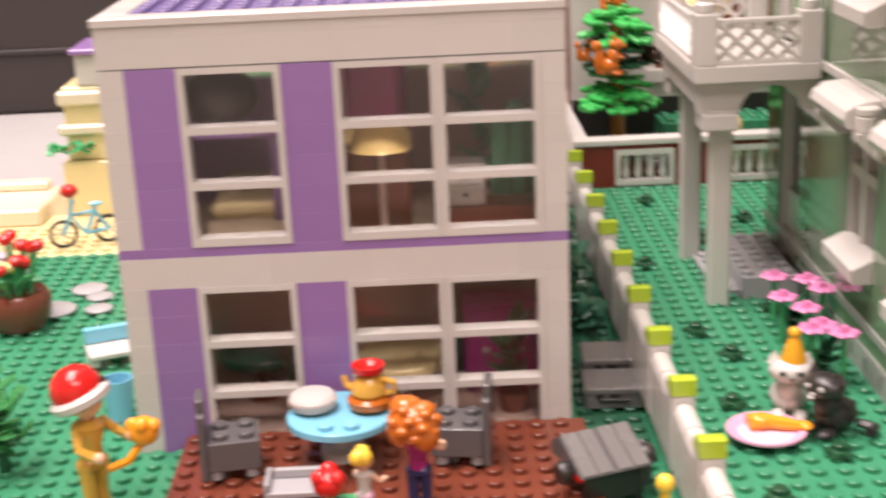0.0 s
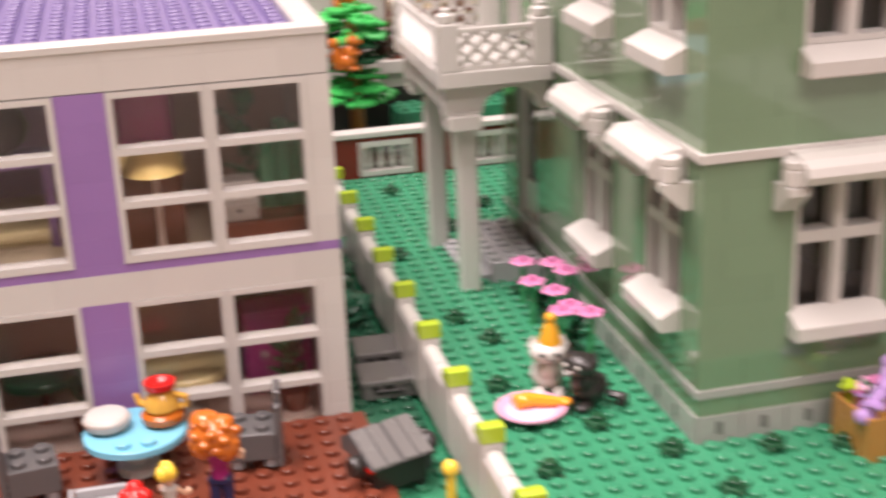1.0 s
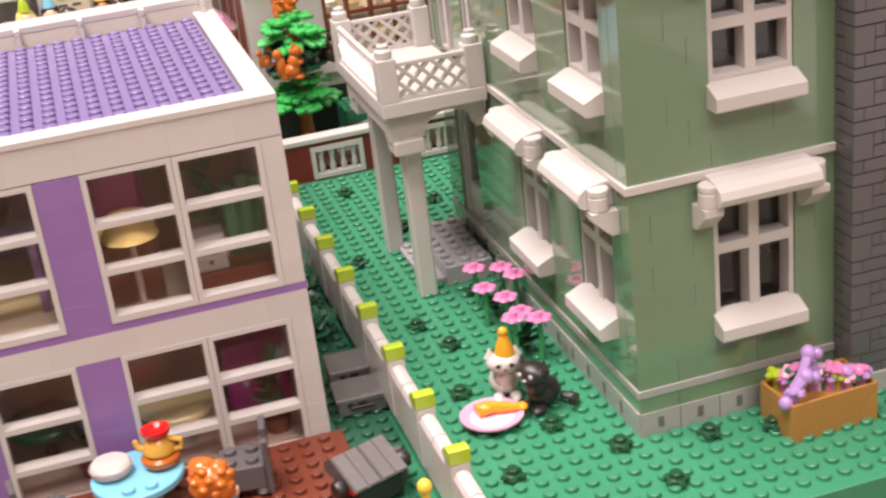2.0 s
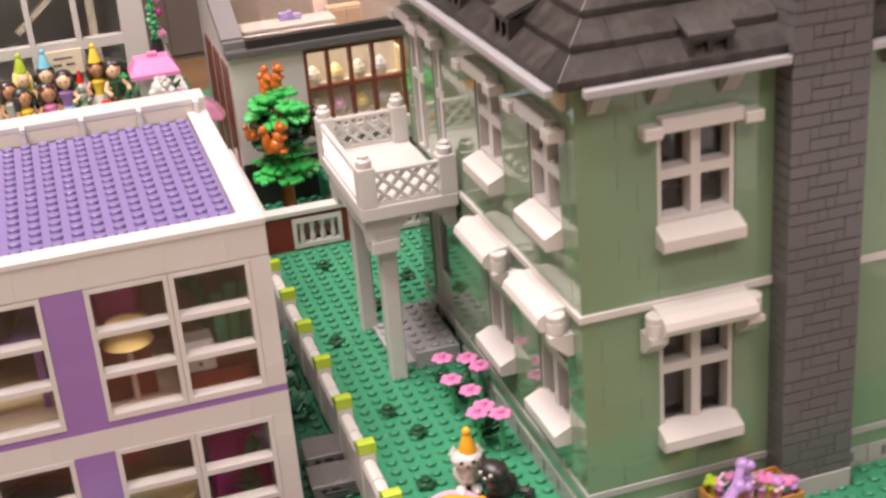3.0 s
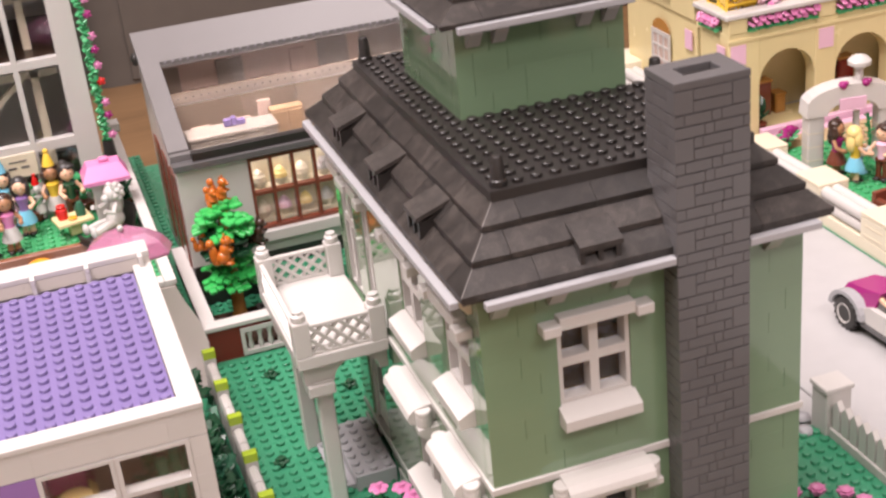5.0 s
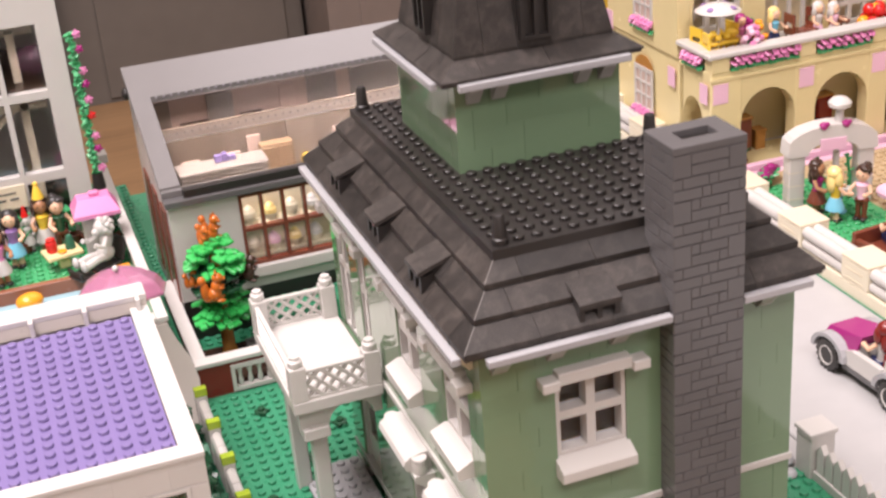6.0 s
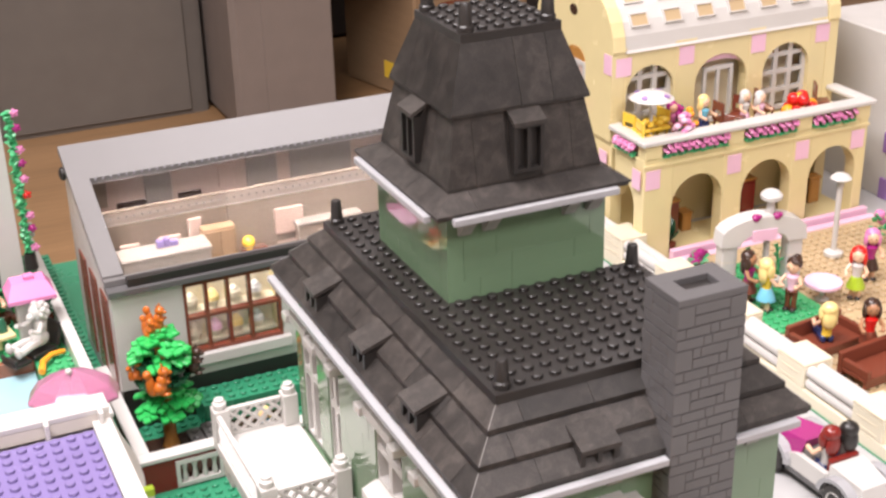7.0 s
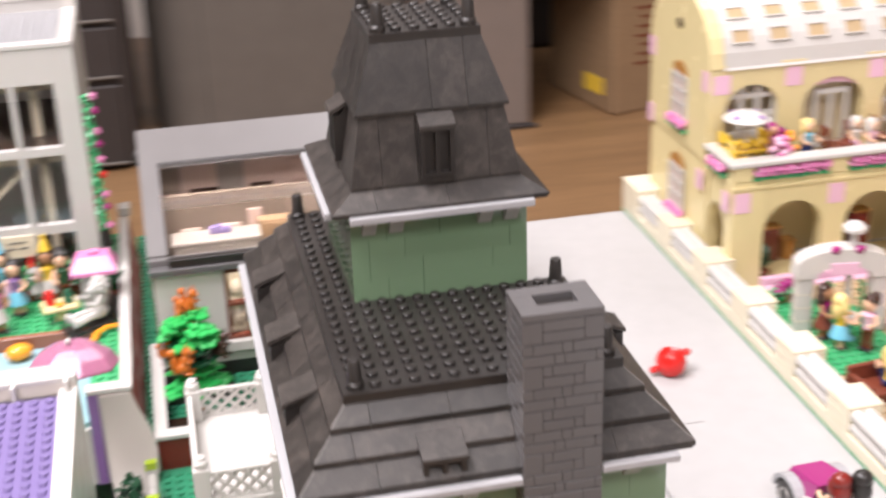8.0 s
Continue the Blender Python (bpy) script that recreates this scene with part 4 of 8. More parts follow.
solo("shelf", Shape().box(-0.2, -0.08, 0, 0.2, 0.08, 0.03, 0.003).box(-0.18, -0.06, -0.36, -0.15, 0.06, 0).box(0.15, -0.06, -0.36, 0.18, 0.06, 0), LILAC, "lavender shelf by the upper window", "shelf", -2.14, 0.86, 0.95)


# ---- terrace in front ----
terr = solo("pavement", Shape().box(-2.32, -0.9, -0.14, -1.0, 0.63, -0.02, 0.003), BROWN, "reddish brown studded terrace plate", "terrace", kind="structure")
part("studs", Shape().studs(-2.32, -0.5, -1.04, 0.62, -0.02), BROWN, terr, smooth=True, kind="stuff")


def garden_chair(x, y, rz):
    t = thing("garden_chair", "dark grey brick-built garden chair on the terrace", "chair", x, y, -0.002, rz, group="chairs round the terrace table")
    part("seat", Shape().box(-0.08, -0.08, 0.03, 0.08, 0.08, 0.125, 0.003), DGREY, t)
    part("studs", Shape().studs(-0.08, -0.08, 0.08, 0.08, 0.125), DGREY, t, smooth=True)
    part("backrest", Shape().box(-0.105, -0.08, 0.0, -0.082, 0.08, 0.22, 0.004).box(-0.105, -0.05, 0.22, -0.082, 0.05, 0.26, 0.004), DGREY, t)
    for a in (-0.06, 0.05):
        for b in (-0.05, 0.05):
            part("foot", Shape().cyl(a, b, 0, 0.03, 0.022), LGREY, t, smooth=True)
    return t


garden_chair(-2.12, 0.34, 8)
garden_chair(-1.42, 0.36, 172)

tb = thing("garden_table", "light blue round table on a white foot, on the terrace", "table", -1.79, 0.40, -0.002)
part("tabletop", Shape().lathe(0, 0, [(0.16, 0.118), (0.168, 0.122), (0.168, 0.142), (0.164, 0.146)], 28).studs(-0.08, -0.16, 0.08, -0.08, 0.146), AZURE, tb, smooth=True)
part("foot", Shape().lathe(0, 0, [(0.07, 0), (0.07, 0.03), (0.035, 0.034), (0.035, 0.118)], 16), WHITE, tb, smooth=True)
ck = thing("cake", "round white iced cake with a pink rim on a table", "cake", -1.875, 0.43, 0.146)
part("sponge", Shape().lathe(0, 0, [(0.05, 0), (0.07, 0.012), (0.078, 0.036)], 20), DUSK, ck, smooth=True)
part("icing", Shape().lathe(0, 0, [(0.074, 0.034), (0.076, 0.042), (0.066, 0.054), (0.03, 0.058)], 20), WHITE, ck, smooth=True)
tp = thing("teapot", "golden brown toy teapot with a red bowl on top", "teapot", -1.695, 0.42, 0.146, 160)
part("bowl", Shape().lathe(0, 0, [(0.045, 0), (0.068, 0.012), (0.072, 0.035), (0.06, 0.046)], 18), ORANGE, tp, "reddish brown lower bowl", smooth=True)
part("body", Shape().lathe(0, 0, [(0.05, 0.046), (0.058, 0.058), (0.056, 0.08), (0.045, 0.10), (0.032, 0.115)], 18), GOLD, tp, smooth=True)
part("spout", Shape().tube([(0.045, 0, 0.06), (0.075, 0, 0.07), (0.085, 0, 0.10)], 0.015, 8, 0.010), GOLD, tp, smooth=True)
part("handle", Shape().tube([(-0.05, 0, 0.055), (-0.085, 0, 0.065), (-0.085, 0, 0.095), (-0.04, 0, 0.105)], 0.011, 8), GOLD, tp, smooth=True)
part("bowl", Shape().lathe(0, 0, [(0.03, 0.114), (0.05, 0.128), (0.053, 0.148), (0.043, 0.146), (0.028, 0.13)], 18), RED, tp, "red bowl", smooth=True)
solo("tray", Shape().box(-0.09, -0.06, 0, 0.09, 0.06, 0.02, 0.003).box(-0.09, -0.06, 0.02, -0.075, 0.06, 0.05, 0.003).box(-0.07, 0.035, 0.02, 0.09, 0.055, 0.05, 0.003), LGREY, "light grey slotted plate on the terrace", "tray", -1.92, 0.18, -0.002)

gr = thing("barbecue", "dark grey toy barbecue with a slotted grey lid", "barbecue", -1.0, 0.165, -0.062, 20)
part("body", Shape().box(-0.10, -0.08, 0.02, 0.10, 0.08, 0.12, 0.006), BLACK, gr)
part("coals", Shape().box(-0.118, -0.085, 0.105, -0.1005, 0.02, 0.125, 0.002), RED, gr, "red coal piece")
for k in range(2):
    lid = part("lid", Shape().prism([(-0.105, 0.125), (0.045, 0.20), (0.10, 0.165), (0.10, 0.125)], "x", -0.118 + k * 0.116, -0.005 + k * 0.116), DGREY, gr)
    for j in range(2):
        part("slat", Shape().prism([(-0.103, 0.1275), (0.043, 0.2005), (0.043, 0.2055), (-0.103, 0.1325)], "x", -0.112 + k * 0.116 + j * 0.054, -0.064 + k * 0.116 + j * 0.054), GREY2, lid)
for u in (-0.14, 0.135):
    part("knob", Shape().at(pose(u, -0.03, 0.12, 0, 90, 0)).lathe(0, 0, [(0.03, -0.02), (0.036, -0.01), (0.036, 0.01), (0.03, 0.02)], 12).at(), BLACK, gr, smooth=True)
for u in (-0.085, 0.085):
    for v in (-0.06, 0.06):
        part("leg", Shape().cyl(u, v, 0, 0.02, 0.018), BLACK, gr, smooth=True)
part("gas_bottle", Shape().lathe(0.15, 0.03, [(0.03, 0.0), (0.035, 0.02), (0.035, 0.10), (0.018, 0.13)], 14), DGREY, gr, smooth=True)
for k, yy in enumerate((0.86, 1.07)):
    bx = thing("storage_box", "dark grey lidded box beside the white house", "box", -0.87 + 0.02 * k, yy, -0.062, -3, group="grey boxes")
    part("body", Shape().box(-0.10, -0.085, 0, 0.10, 0.085, 0.055 + 0.02 * k, 0.004), GREY2, bx)
    part("lid", Shape().box(-0.105, -0.09, 0.055 + 0.02 * k, 0.105, 0.09, 0.078 + 0.02 * k, 0.004), GREY2, bx)
    part("recess", Shape().lathe(0, 0, [(0.02, 0), (0.02, 0.004)], 10).at(pose(-0.05, 0, 0)).lathe(0, 0, [(0.014, 0), (0.014, 0.004)], 8).at(), BLACK, bx).matrix_basis = pose(0, -0.0855 * K, (0.05 + 0.02 * k) * K, 90, 0, 0)
    part("handle", Shape().box(-0.05, -0.098, 0.03 + 0.02 * k, 0.05, -0.085, 0.042 + 0.02 * k, 0.003), BLACK, bx)
lm = thing("garden_torch", "yellow topped small torch beside a fence", "lamp", -0.86, -0.12, -0.062)
part("pole", Shape().cyl(0, 0, 0, 0.16, 0.016), YELLOW, lm, smooth=True)
part("head", Shape().ball(0, 0, 0.18, 0.028, 0.028, 0.03), YELLOW, lm, smooth=True)

# ---- fence with lime tops ----
fence = thing("fence", "white picket fence with lime green post tops", "fence")
for k in range(-1, 9):
    y = -0.2 + 0.4075 * k
    x = -0.755
    p = part("post", Shape().box(x - 0.036, y - 0.042, 0.0, x + 0.036, y + 0.042, 0.25, 0.005), WHITE, fence)
    part("post_top", Shape().prism([(-0.044, 0.25), (0.044, 0.25), (0.044, 0.262), (0.034, 0.282), (0.012, 0.297), (-0.02, 0.302), (-0.044, 0.30)], "x", x - 0.0375, x + 0.0375).at(), LIME, p).location.y = y * K
    if k < 8:
        for q in (0.046, 0.206):
            part("panel", Shape().prism([(x - 0.032, 0), (x + 0.032, 0), (x + 0.032, 0.20), (x + 0.022, 0.222), (x, 0.23), (x - 0.022, 0.222), (x - 0.032, 0.20)], "y", y + q, y + q + 0.154), WHITE, fence)


# ---- dolls ----
def doll(x, y, z, rz, hair, top, legs, label, skin=SKIN, hat=None, style=0, pose_kind=0, h=1.15, face=True, sleeves=False):
    """A moulded toy doll: one mesh, plain forms."""
    mats = [skin, hair, top, legs, hat or hair, BLACK]
    s = Shape()
    s.at(pose(0, 0, 0, 0, 0, 0) @ Matrix.Scale(h, 4))
    s.use(3)
    if pose_kind == 1:
        s.box(-0.045, -0.15, 0.0, -0.004, 0.03, 0.05, 0.012).box(0.004, -0.15, 0.0, 0.045, 0.03, 0.05, 0.012)
        base = 0.05
    else:
        s.use(0 if style == 0 else 3).lathe(-0.022, 0, [(0.022, 0), (0.018, 0.05), (0.024, 0.13)], 8).lathe(0.022, 0, [(0.022, 0), (0.018, 0.05), (0.024, 0.13)], 8)
        s.use(3).box(-0.042, -0.03, 0.12, 0.042, 0.03, 0.16, 0.012)
        if style == 0:
            s.lathe(0, 0, [(0.03, 0.085), (0.066, 0.08), (0.062, 0.1), (0.036, 0.165), (0.02, 0.168)], 12)
        s.use(5).box(-0.044, -0.045, 0, -0.006, 0.022, 0.018, 0.006).box(0.006, -0.045, 0, 0.044, 0.022, 0.018, 0.006)
        base = 0.15
    s.use(2).lathe(0, 0, [(0.034, base), (0.03, base + 0.04), (0.046, base + 0.1), (0.024, base + 0.115)], 10)
    s.use(2 if sleeves else 0).tube([(-0.045, 0, base + 0.1), (-0.07, -0.03, base + 0.06), (-0.06, -0.075, base + 0.045)], 0.013, 6).tube([(0.045, 0, base + 0.1), (0.072, -0.03, base + 0.06), (0.06, -0.08, base + 0.06)], 0.013, 6)
    s.use(0).ball(-0.058, -0.085, base + 0.045, 0.016).ball(0.058, -0.09, base + 0.06, 0.016)
    s.cyl(0, 0, base + 0.11, base + 0.13, 0.014)
    hz = base + 0.17
    s.ball(0, -0.004, hz, 0.046, 0.044, 0.05, 12, 8)
    if face:
        s.use(5).ball(-0.017, -0.044, hz + 0.003, 0.0045, 0.004, 0.006, 6, 4).ball(0.017, -0.044, hz + 0.003, 0.0045, 0.004, 0.006, 6, 4)
    s.use(1).ball(0, 0.014, hz + 0.02, 0.056, 0.05, 0.046, 12, 7)
    if style == 0:
        s.ball(0, 0.035, hz - 0.05, 0.05, 0.028, 0.07).ball(-0.045, 0.0, hz - 0.02, 0.018, 0.03, 0.05).ball(0.045, 0.0, hz - 0.02, 0.018, 0.03, 0.05)
    elif style == 1:
        s.ball(0.0, 0.055, hz + 0.03, 0.035, 0.035, 0.04).ball(0.02, -0.03, hz + 0.045, 0.035, 0.02, 0.016)
    elif style == 2:
        s.ball(0, 0.02, hz - 0.005, 0.085, 0.076, 0.070, 14, 9).ball(-0.04, 0.04, hz - 0.035, 0.05, 0.055, 0.055).ball(0.042, 0.035, hz - 0.025, 0.048, 0.055, 0.06)
        for i in range(26):
            a, v = i * 2.4, -0.9 + 1.8 * i / 25
            q = math.sqrt(1 - v * v)
            s.ball(0.076 * q * math.cos(a), 0.025 + 0.07 * q * math.sin(a), hz + 0.064 * v, 0.022, 0.022, 0.018, 7, 5)
        s.ball(0.03, 0.01, hz + 0.055, 0.055, 0.05, 0.028).ball(-0.03, 0.02, hz + 0.05, 0.04, 0.04, 0.022).ball(0.055, -0.012, hz + 0.045, 0.034, 0.036, 0.03)
    if hat:
        s.use(4).lathe(0, 0.006, [(0.04, hz + 0.05), (0.03, hz + 0.085), (0.016, hz + 0.13), (0.012, hz + 0.135)], 12).ball(0, 0.006, hz + 0.145, 0.018)
    s.at()
    return solo("doll", s, mats, label, "doll", x, y, z, rz, smooth=True)


doll(-1.545, 0.03, -0.002, 165, ORANGE, MAGENTA, NAVY, "toy doll with bunched orange hair on the terrace", style=2, face=False, h=0.88)
doll(-1.70, -0.03, -0.002, 150, YELLOW, WHITE, PALEPINK, "toy doll with yellow hair on the terrace", style=1, face=False, h=0.6)
doll(-2.53, 0.22, -0.062, 60, HAIRBROWN, GOLD, GOLD, "toy doll in a golden top and red winter hat", style=1, sleeves=True)
ht = thing("winter_hat", "red winter hat with a white brim on a doll", "hat", -2.535, 0.215, 0.305, 20)
tilt = pose(0, 0, 0, 0, -20, -20)
part("brim", Shape().at(tilt).lathe(0, 0, [(0.076, -0.01), (0.092, 0.0), (0.094, 0.02), (0.08, 0.032)], 16).at(), WHITE, ht, smooth=True)
part("crown", Shape().at(tilt).lathe(0, 0, [(0.078, 0.03), (0.078, 0.055), (0.062, 0.09), (0.035, 0.108), (0.01, 0.114)], 16).at(), RED, ht, smooth=True)
solo("orange_flower", Shape().tube([(-0.11, -0.03, 0.10), (-0.05, -0.02, 0.12), (0, 0, 0.18)], 0.014, 6).ball(0, 0, 0.205, 0.046, 0.046, 0.046, 12, 8).ball(0.03, -0.01, 0.225, 0.024).ball(-0.03, 0.0, 0.225, 0.024).ball(0.0, -0.03, 0.235, 0.024), AMBER, "orange toy flower held up by a doll", "flower", -2.36, 0.2, -0.0, smooth=True)
rf = thing("red_flower", "red toy flower on a green leaf at the terrace edge", "flower", -1.80, -0.04, -0.002)
part("stem", Shape().cyl(0, 0, 0, 0.1, 0.012).at(pose(0, 0, 0.05)).box(-0.02, -0.05, 0, 0.10, 0.05, 0.02, 0.006).at(), BRIGHT, rf)
part("bloom", Shape().ball(0, 0, 0.13, 0.05, 0.05, 0.042, 12, 8).ball(0.025, -0.02, 0.15, 0.026).ball(-0.025, -0.015, 0.152, 0.026).ball(0.0, 0.025, 0.155, 0.028), RED, rf, smooth=True)


# ---- left of the house ----
def stool_stone(x, y, z, r):
    solo("stepping_stone", Shape().lathe(0, 0, [(r, 0), (r, 0.008), (r - 0.006, 0.012)], 20), LGREY, "round pale grey stepping stone on the lawn", "stone", x, y, z, smooth=True, group="stepping stones")


for x, y, r in ((-3.25, 2.19, 0.07), (-3.13, 2.05, 0.1), (-3.03, 2.31, 0.08), (-2.93, 2.04, 0.06), (-2.96, 2.2, 0.06)):
    stool_stone(x, y, -0.062, r)
tub = thing("flower_tub", "brown round tub with red flowers on the lawn", "planter", -3.22, 1.88, -0.062)
part("tub", Shape().lathe(0, 0, [(0.10, 0), (0.135, 0.06), (0.14, 0.13), (0.12, 0.16), (0.1, 0.15)], 18), BROWN, tub, smooth=True)
r_ = random.Random(8)
for i in range(16):
    a, q = i * 2.4, 0.03 + 0.007 * i
    x, y, h = q * math.cos(a), q * math.sin(a), 0.26 + 0.12 * r_.random()
    f = part("flower", Shape().ball(x, y, h, 0.032, 0.032, 0.026, 8, 5), (RED, RED, BLONDE, RED, PALEPINK)[i % 5], tub, smooth=True)
    part("stem", Shape().tube([(x * 0.5, y * 0.5, 0.14), (x, y, h)], 0.009, 5).at(pose(x * 0.8, y * 0.8, 0.2, 40, 0, i * 60)).box(-0.02, 0, 0, 0.02, 0.08, 0.008, 0.002), BRIGHT, f)


def bicycle(x, y, z, rz):
    t = thing("bicycle", "light blue toy bicycle with a red flower in front", "bicycle", x, y, z, rz)
    for u in (-0.11, 0.11):
        ring = [(u + 0.065 * math.cos(a), 0, 0.07 + 0.065 * math.sin(a)) for a in [i * math.pi / 9 for i in range(19)]]
        w = part("wheel", Shape().tube(ring, 0.009, 6), BLACK, t, smooth=True)
        sp = Shape()
        for i in range(4):
            a = i * math.pi / 4
            sp.tube([(u - 0.06 * math.cos(a), 0, 0.07 - 0.06 * math.sin(a)), (u + 0.06 * math.cos(a), 0, 0.07 + 0.06 * math.sin(a))], 0.003, 4)
        part("spokes", sp, LGREY, w)
    part("frame", Shape().tube([(-0.11, 0, 0.07), (-0.05, 0, 0.17), (0.07, 0, 0.16), (0, 0, 0.06), (-0.11, 0, 0.07)], 0.011, 6).tube([(0, 0, 0.06), (-0.05, 0, 0.17), (-0.06, 0, 0.2)], 0.011, 6).tube([(0.11, 0, 0.07), (0.07, 0, 0.16), (0.055, 0, 0.235)], 0.011, 6), AZURE, t, smooth=True)
    part("saddle", Shape().ball(-0.06, 0, 0.205, 0.035, 0.02, 0.012), AZURE, t, smooth=True)
    part("handlebar", Shape().tube([(0.05, -0.05, 0.24), (0.055, 0, 0.235), (0.05, 0.05, 0.24)], 0.009, 6), AZURE, t, smooth=True)
    part("flower", Shape().ball(0.06, 0, 0.285, 0.045, 0.045, 0.035, 9, 6), RED, t, "red flower", smooth=True)


bicycle(-3.2, 3.02, -0.062, 200)
cup = thing("blue_bin", "light blue tall cup beside the white house", "bin", -2.6, 0.9, -0.062)
part("body", Shape().lathe(0, 0, [(0.045, 0), (0.055, 0.15), (0.05, 0.15), (0.042, 0.02)], 14), AZURE, cup, smooth=True)
cart = thing("garden_bench", "white and light blue toy bench beside the white house", "bench", -2.74, 1.45, -0.062, 20)
part("seat", Shape().box(-0.1, -0.07, 0.03, 0.1, 0.07, 0.055, 0.006), WHITE, cart)
part("backrest", Shape().box(-0.1, 0.06, 0.055, 0.1, 0.085, 0.12, 0.006), AZURE, cart)
for a in (-0.08, 0.08):
    part("leg", Shape().box(a - 0.02, -0.06, 0, a + 0.02, 0.06, 0.03, 0.004), WHITE, cart)
tt = thing("tan_tower", "narrow tan brick building with plants on its ledges", "building", -3.35, 3.75, -0.08)
part("wall", Shape().box(-0.09, -0.14, 0, 0.4, 0.3, 0.30, 0.01), TAN, tt)
part("slope", Shape().prism([(-0.2, 0.0), (-0.091, 0.0), (-0.091, 0.16), (-0.2, 0.04)], "y", -0.1, 0.2), CREAM, tt)
part("upper_wall", Shape().box(-0.06, -0.1, 0.30, 0.4, 0.3, 0.70, 0.01), TAN, tt)
part("ledge", Shape().box(-0.085, -0.13, 0.60, 0.4, 0.3, 0.68, 0.015), CREAM, tt)
part("sill", Shape().box(-0.095, -0.13, 0.44, 0.4, 0.1, 0.50, 0.015), CREAM, tt)
part("neck", Shape().box(0.03, -0.1, 0.70, 0.4, 0.3, 0.87, 0.01), WHITE, tt)
part("cap", Shape().box(0.01, -0.13, 0.87, 0.4, 0.3, 0.90, 0.006), LILAC, tt)
lv = Shape()
for i in range(12):
    lv.at(pose(-0.14 + 0.02 * i, -0.15, 0.36 + 0.015 * (i % 3), 30, 0, i * 50)).box(-0.02, -0.03, 0, 0.02, 0.04, 0.012, 0.004)
part("leaves", lv.at(), BRIGHT, tt)
solo("tan_wall", Shape().box(-2.2, -0.1, 0, -0.45, 0.4, 0.09, 0.01).box(-2.2, 0.3, 0.09, -0.5, 0.4, 0.14, 0.01), CREAM, "low cream wall behind the tan plate", "wall", -3.1, 3.55, -0.08)

for x, y, n, h in ((-2.90, 0.52, 34, 0.2), (-3.02, 0.80, 26, 0.16)):
    b = Shape()
    rl = random.Random(n)
    for k in range(n):
        b.at(pose(0.05 * rl.uniform(-1, 1), 0.05 * rl.uniform(-1, 1), 0.02 + h * rl.random(), rl.uniform(15, 60), 0, k * 137)).box(-0.022, 0, 0, 0.022, 0.085, 0.010, 0.004)
    t = thing("leafy_bush", "green leafy toy bush on the lawn beside a doll", "bush", x, y, -0.064)
    part("stem", Shape().cyl(0, 0, 0, h, 0.02), DARKGREEN, t, smooth=True)
    part("foliage", b.at(), LEAFDULL, t)

# ---- on the lawn of the green house ----
def sprout(x, y, rz):
    s = Shape().lathe(0, 0, [(0.030, 0), (0.036, 0.012), (0.036, 0.03), (0.024, 0.034), (0.024, 0.05), (0.021, 0.053)], 12)
    for i in range(5):
        a = i * 1.257
        s.ball(0.034 * math.cos(a), 0.034 * math.sin(a), 0.022, 0.017, 0.017, 0.011, 6, 4)
    solo("dark_sprout", s, DARKGREEN, "small dark green flower piece on the lawn", "plant", x, y, 0.0, rz, smooth=True, group="dark sprouts")


for i, (x, y) in enumerate(((-0.40, 3.05), (0.02, 2.70), (-0.56, 2.07), (-0.16, 1.47), (-0.50, 1.26), (-0.42, 1.02), (-0.51, 0.60),
                            (-0.27, 0.21), (-0.52, -0.05), (-0.10, -0.035), (0.22, -0.11), (0.45, -0.17), (-0.02, -0.33), (1.6, 0.62), (-0.24, 2.4))):
    sprout(x, y, i * 23)


def cat(x, y, rz, fur, label):
    s = Shape()
    s.use(0).ball(0, 0.01, 0.055, 0.045, 0.06, 0.055).ball(0, -0.02, 0.10, 0.034, 0.034, 0.06).ball(0, -0.035, 0.165, 0.05, 0.042, 0.042, 12, 8)
    for a in (-0.034, 0.034):
        s.ball(a * 0.7, -0.05, 0.018, 0.018, 0.03, 0.018)
        s.lathe(a * 1.05, -0.028, [(0.018, 0.185), (0.001, 0.228)], 4)
    s.tube([(0.03, 0.05, 0.02), (0.07, 0.06, 0.02), (0.085, 0.02, 0.025)], 0.014, 6)
    s.use(1).ball(-0.018, -0.072, 0.172, 0.008, 0.006, 0.009, 6, 4).ball(0.018, -0.072, 0.172, 0.008, 0.006, 0.009, 6, 4).ball(0, -0.077, 0.155, 0.006, 0.005, 0.004, 6, 4)
    return solo("cat_figure", s, [fur, BLACK if fur is WHITE else WHITE], label, "toy cat", x, y, 0.018, rz, smooth=True)


CATS = Matrix.Diagonal((1.42, 1.35, 1.0, 1))
cat(-0.345, 0.52, -12, WHITE, "white toy cat sitting on the lawn in a party hat")
cat(-0.245, 0.37, -55, BLACK, "black toy cat sitting on the lawn by a plate")
for ob in [o for o in scene.objects if o.name.startswith("cat_figure")]:
    ob.data.transform(CATS)
HATGOLD = plastic("golden_yellow_plastic", (0.75, 0.36, 0.02), 0.2)
ph = thing("party_hat", "orange cone party hat with a ball on top", "hat", -0.345, 0.48, 0.21)
part("cone", Shape().lathe(0, 0, [(0.042, 0), (0.042, 0.012), (0.02, 0.075), (0.016, 0.085)], 14), HATGOLD, ph, smooth=True)
part("pompom", Shape().ball(0, 0, 0.098, 0.021), HATGOLD, ph, smooth=True)
plate = solo("plate", Shape().lathe(0, 0, [(0.06, 0), (0.10, 0.006), (0.124, 0.02), (0.124, 0.028), (0.116, 0.029), (0.085, 0.014), (0.02, 0.012)], 26), PLATEPINK, "round pink plate with a pale centre on the lawn", "plate", -0.46, 0.35, 0.018, smooth=True)
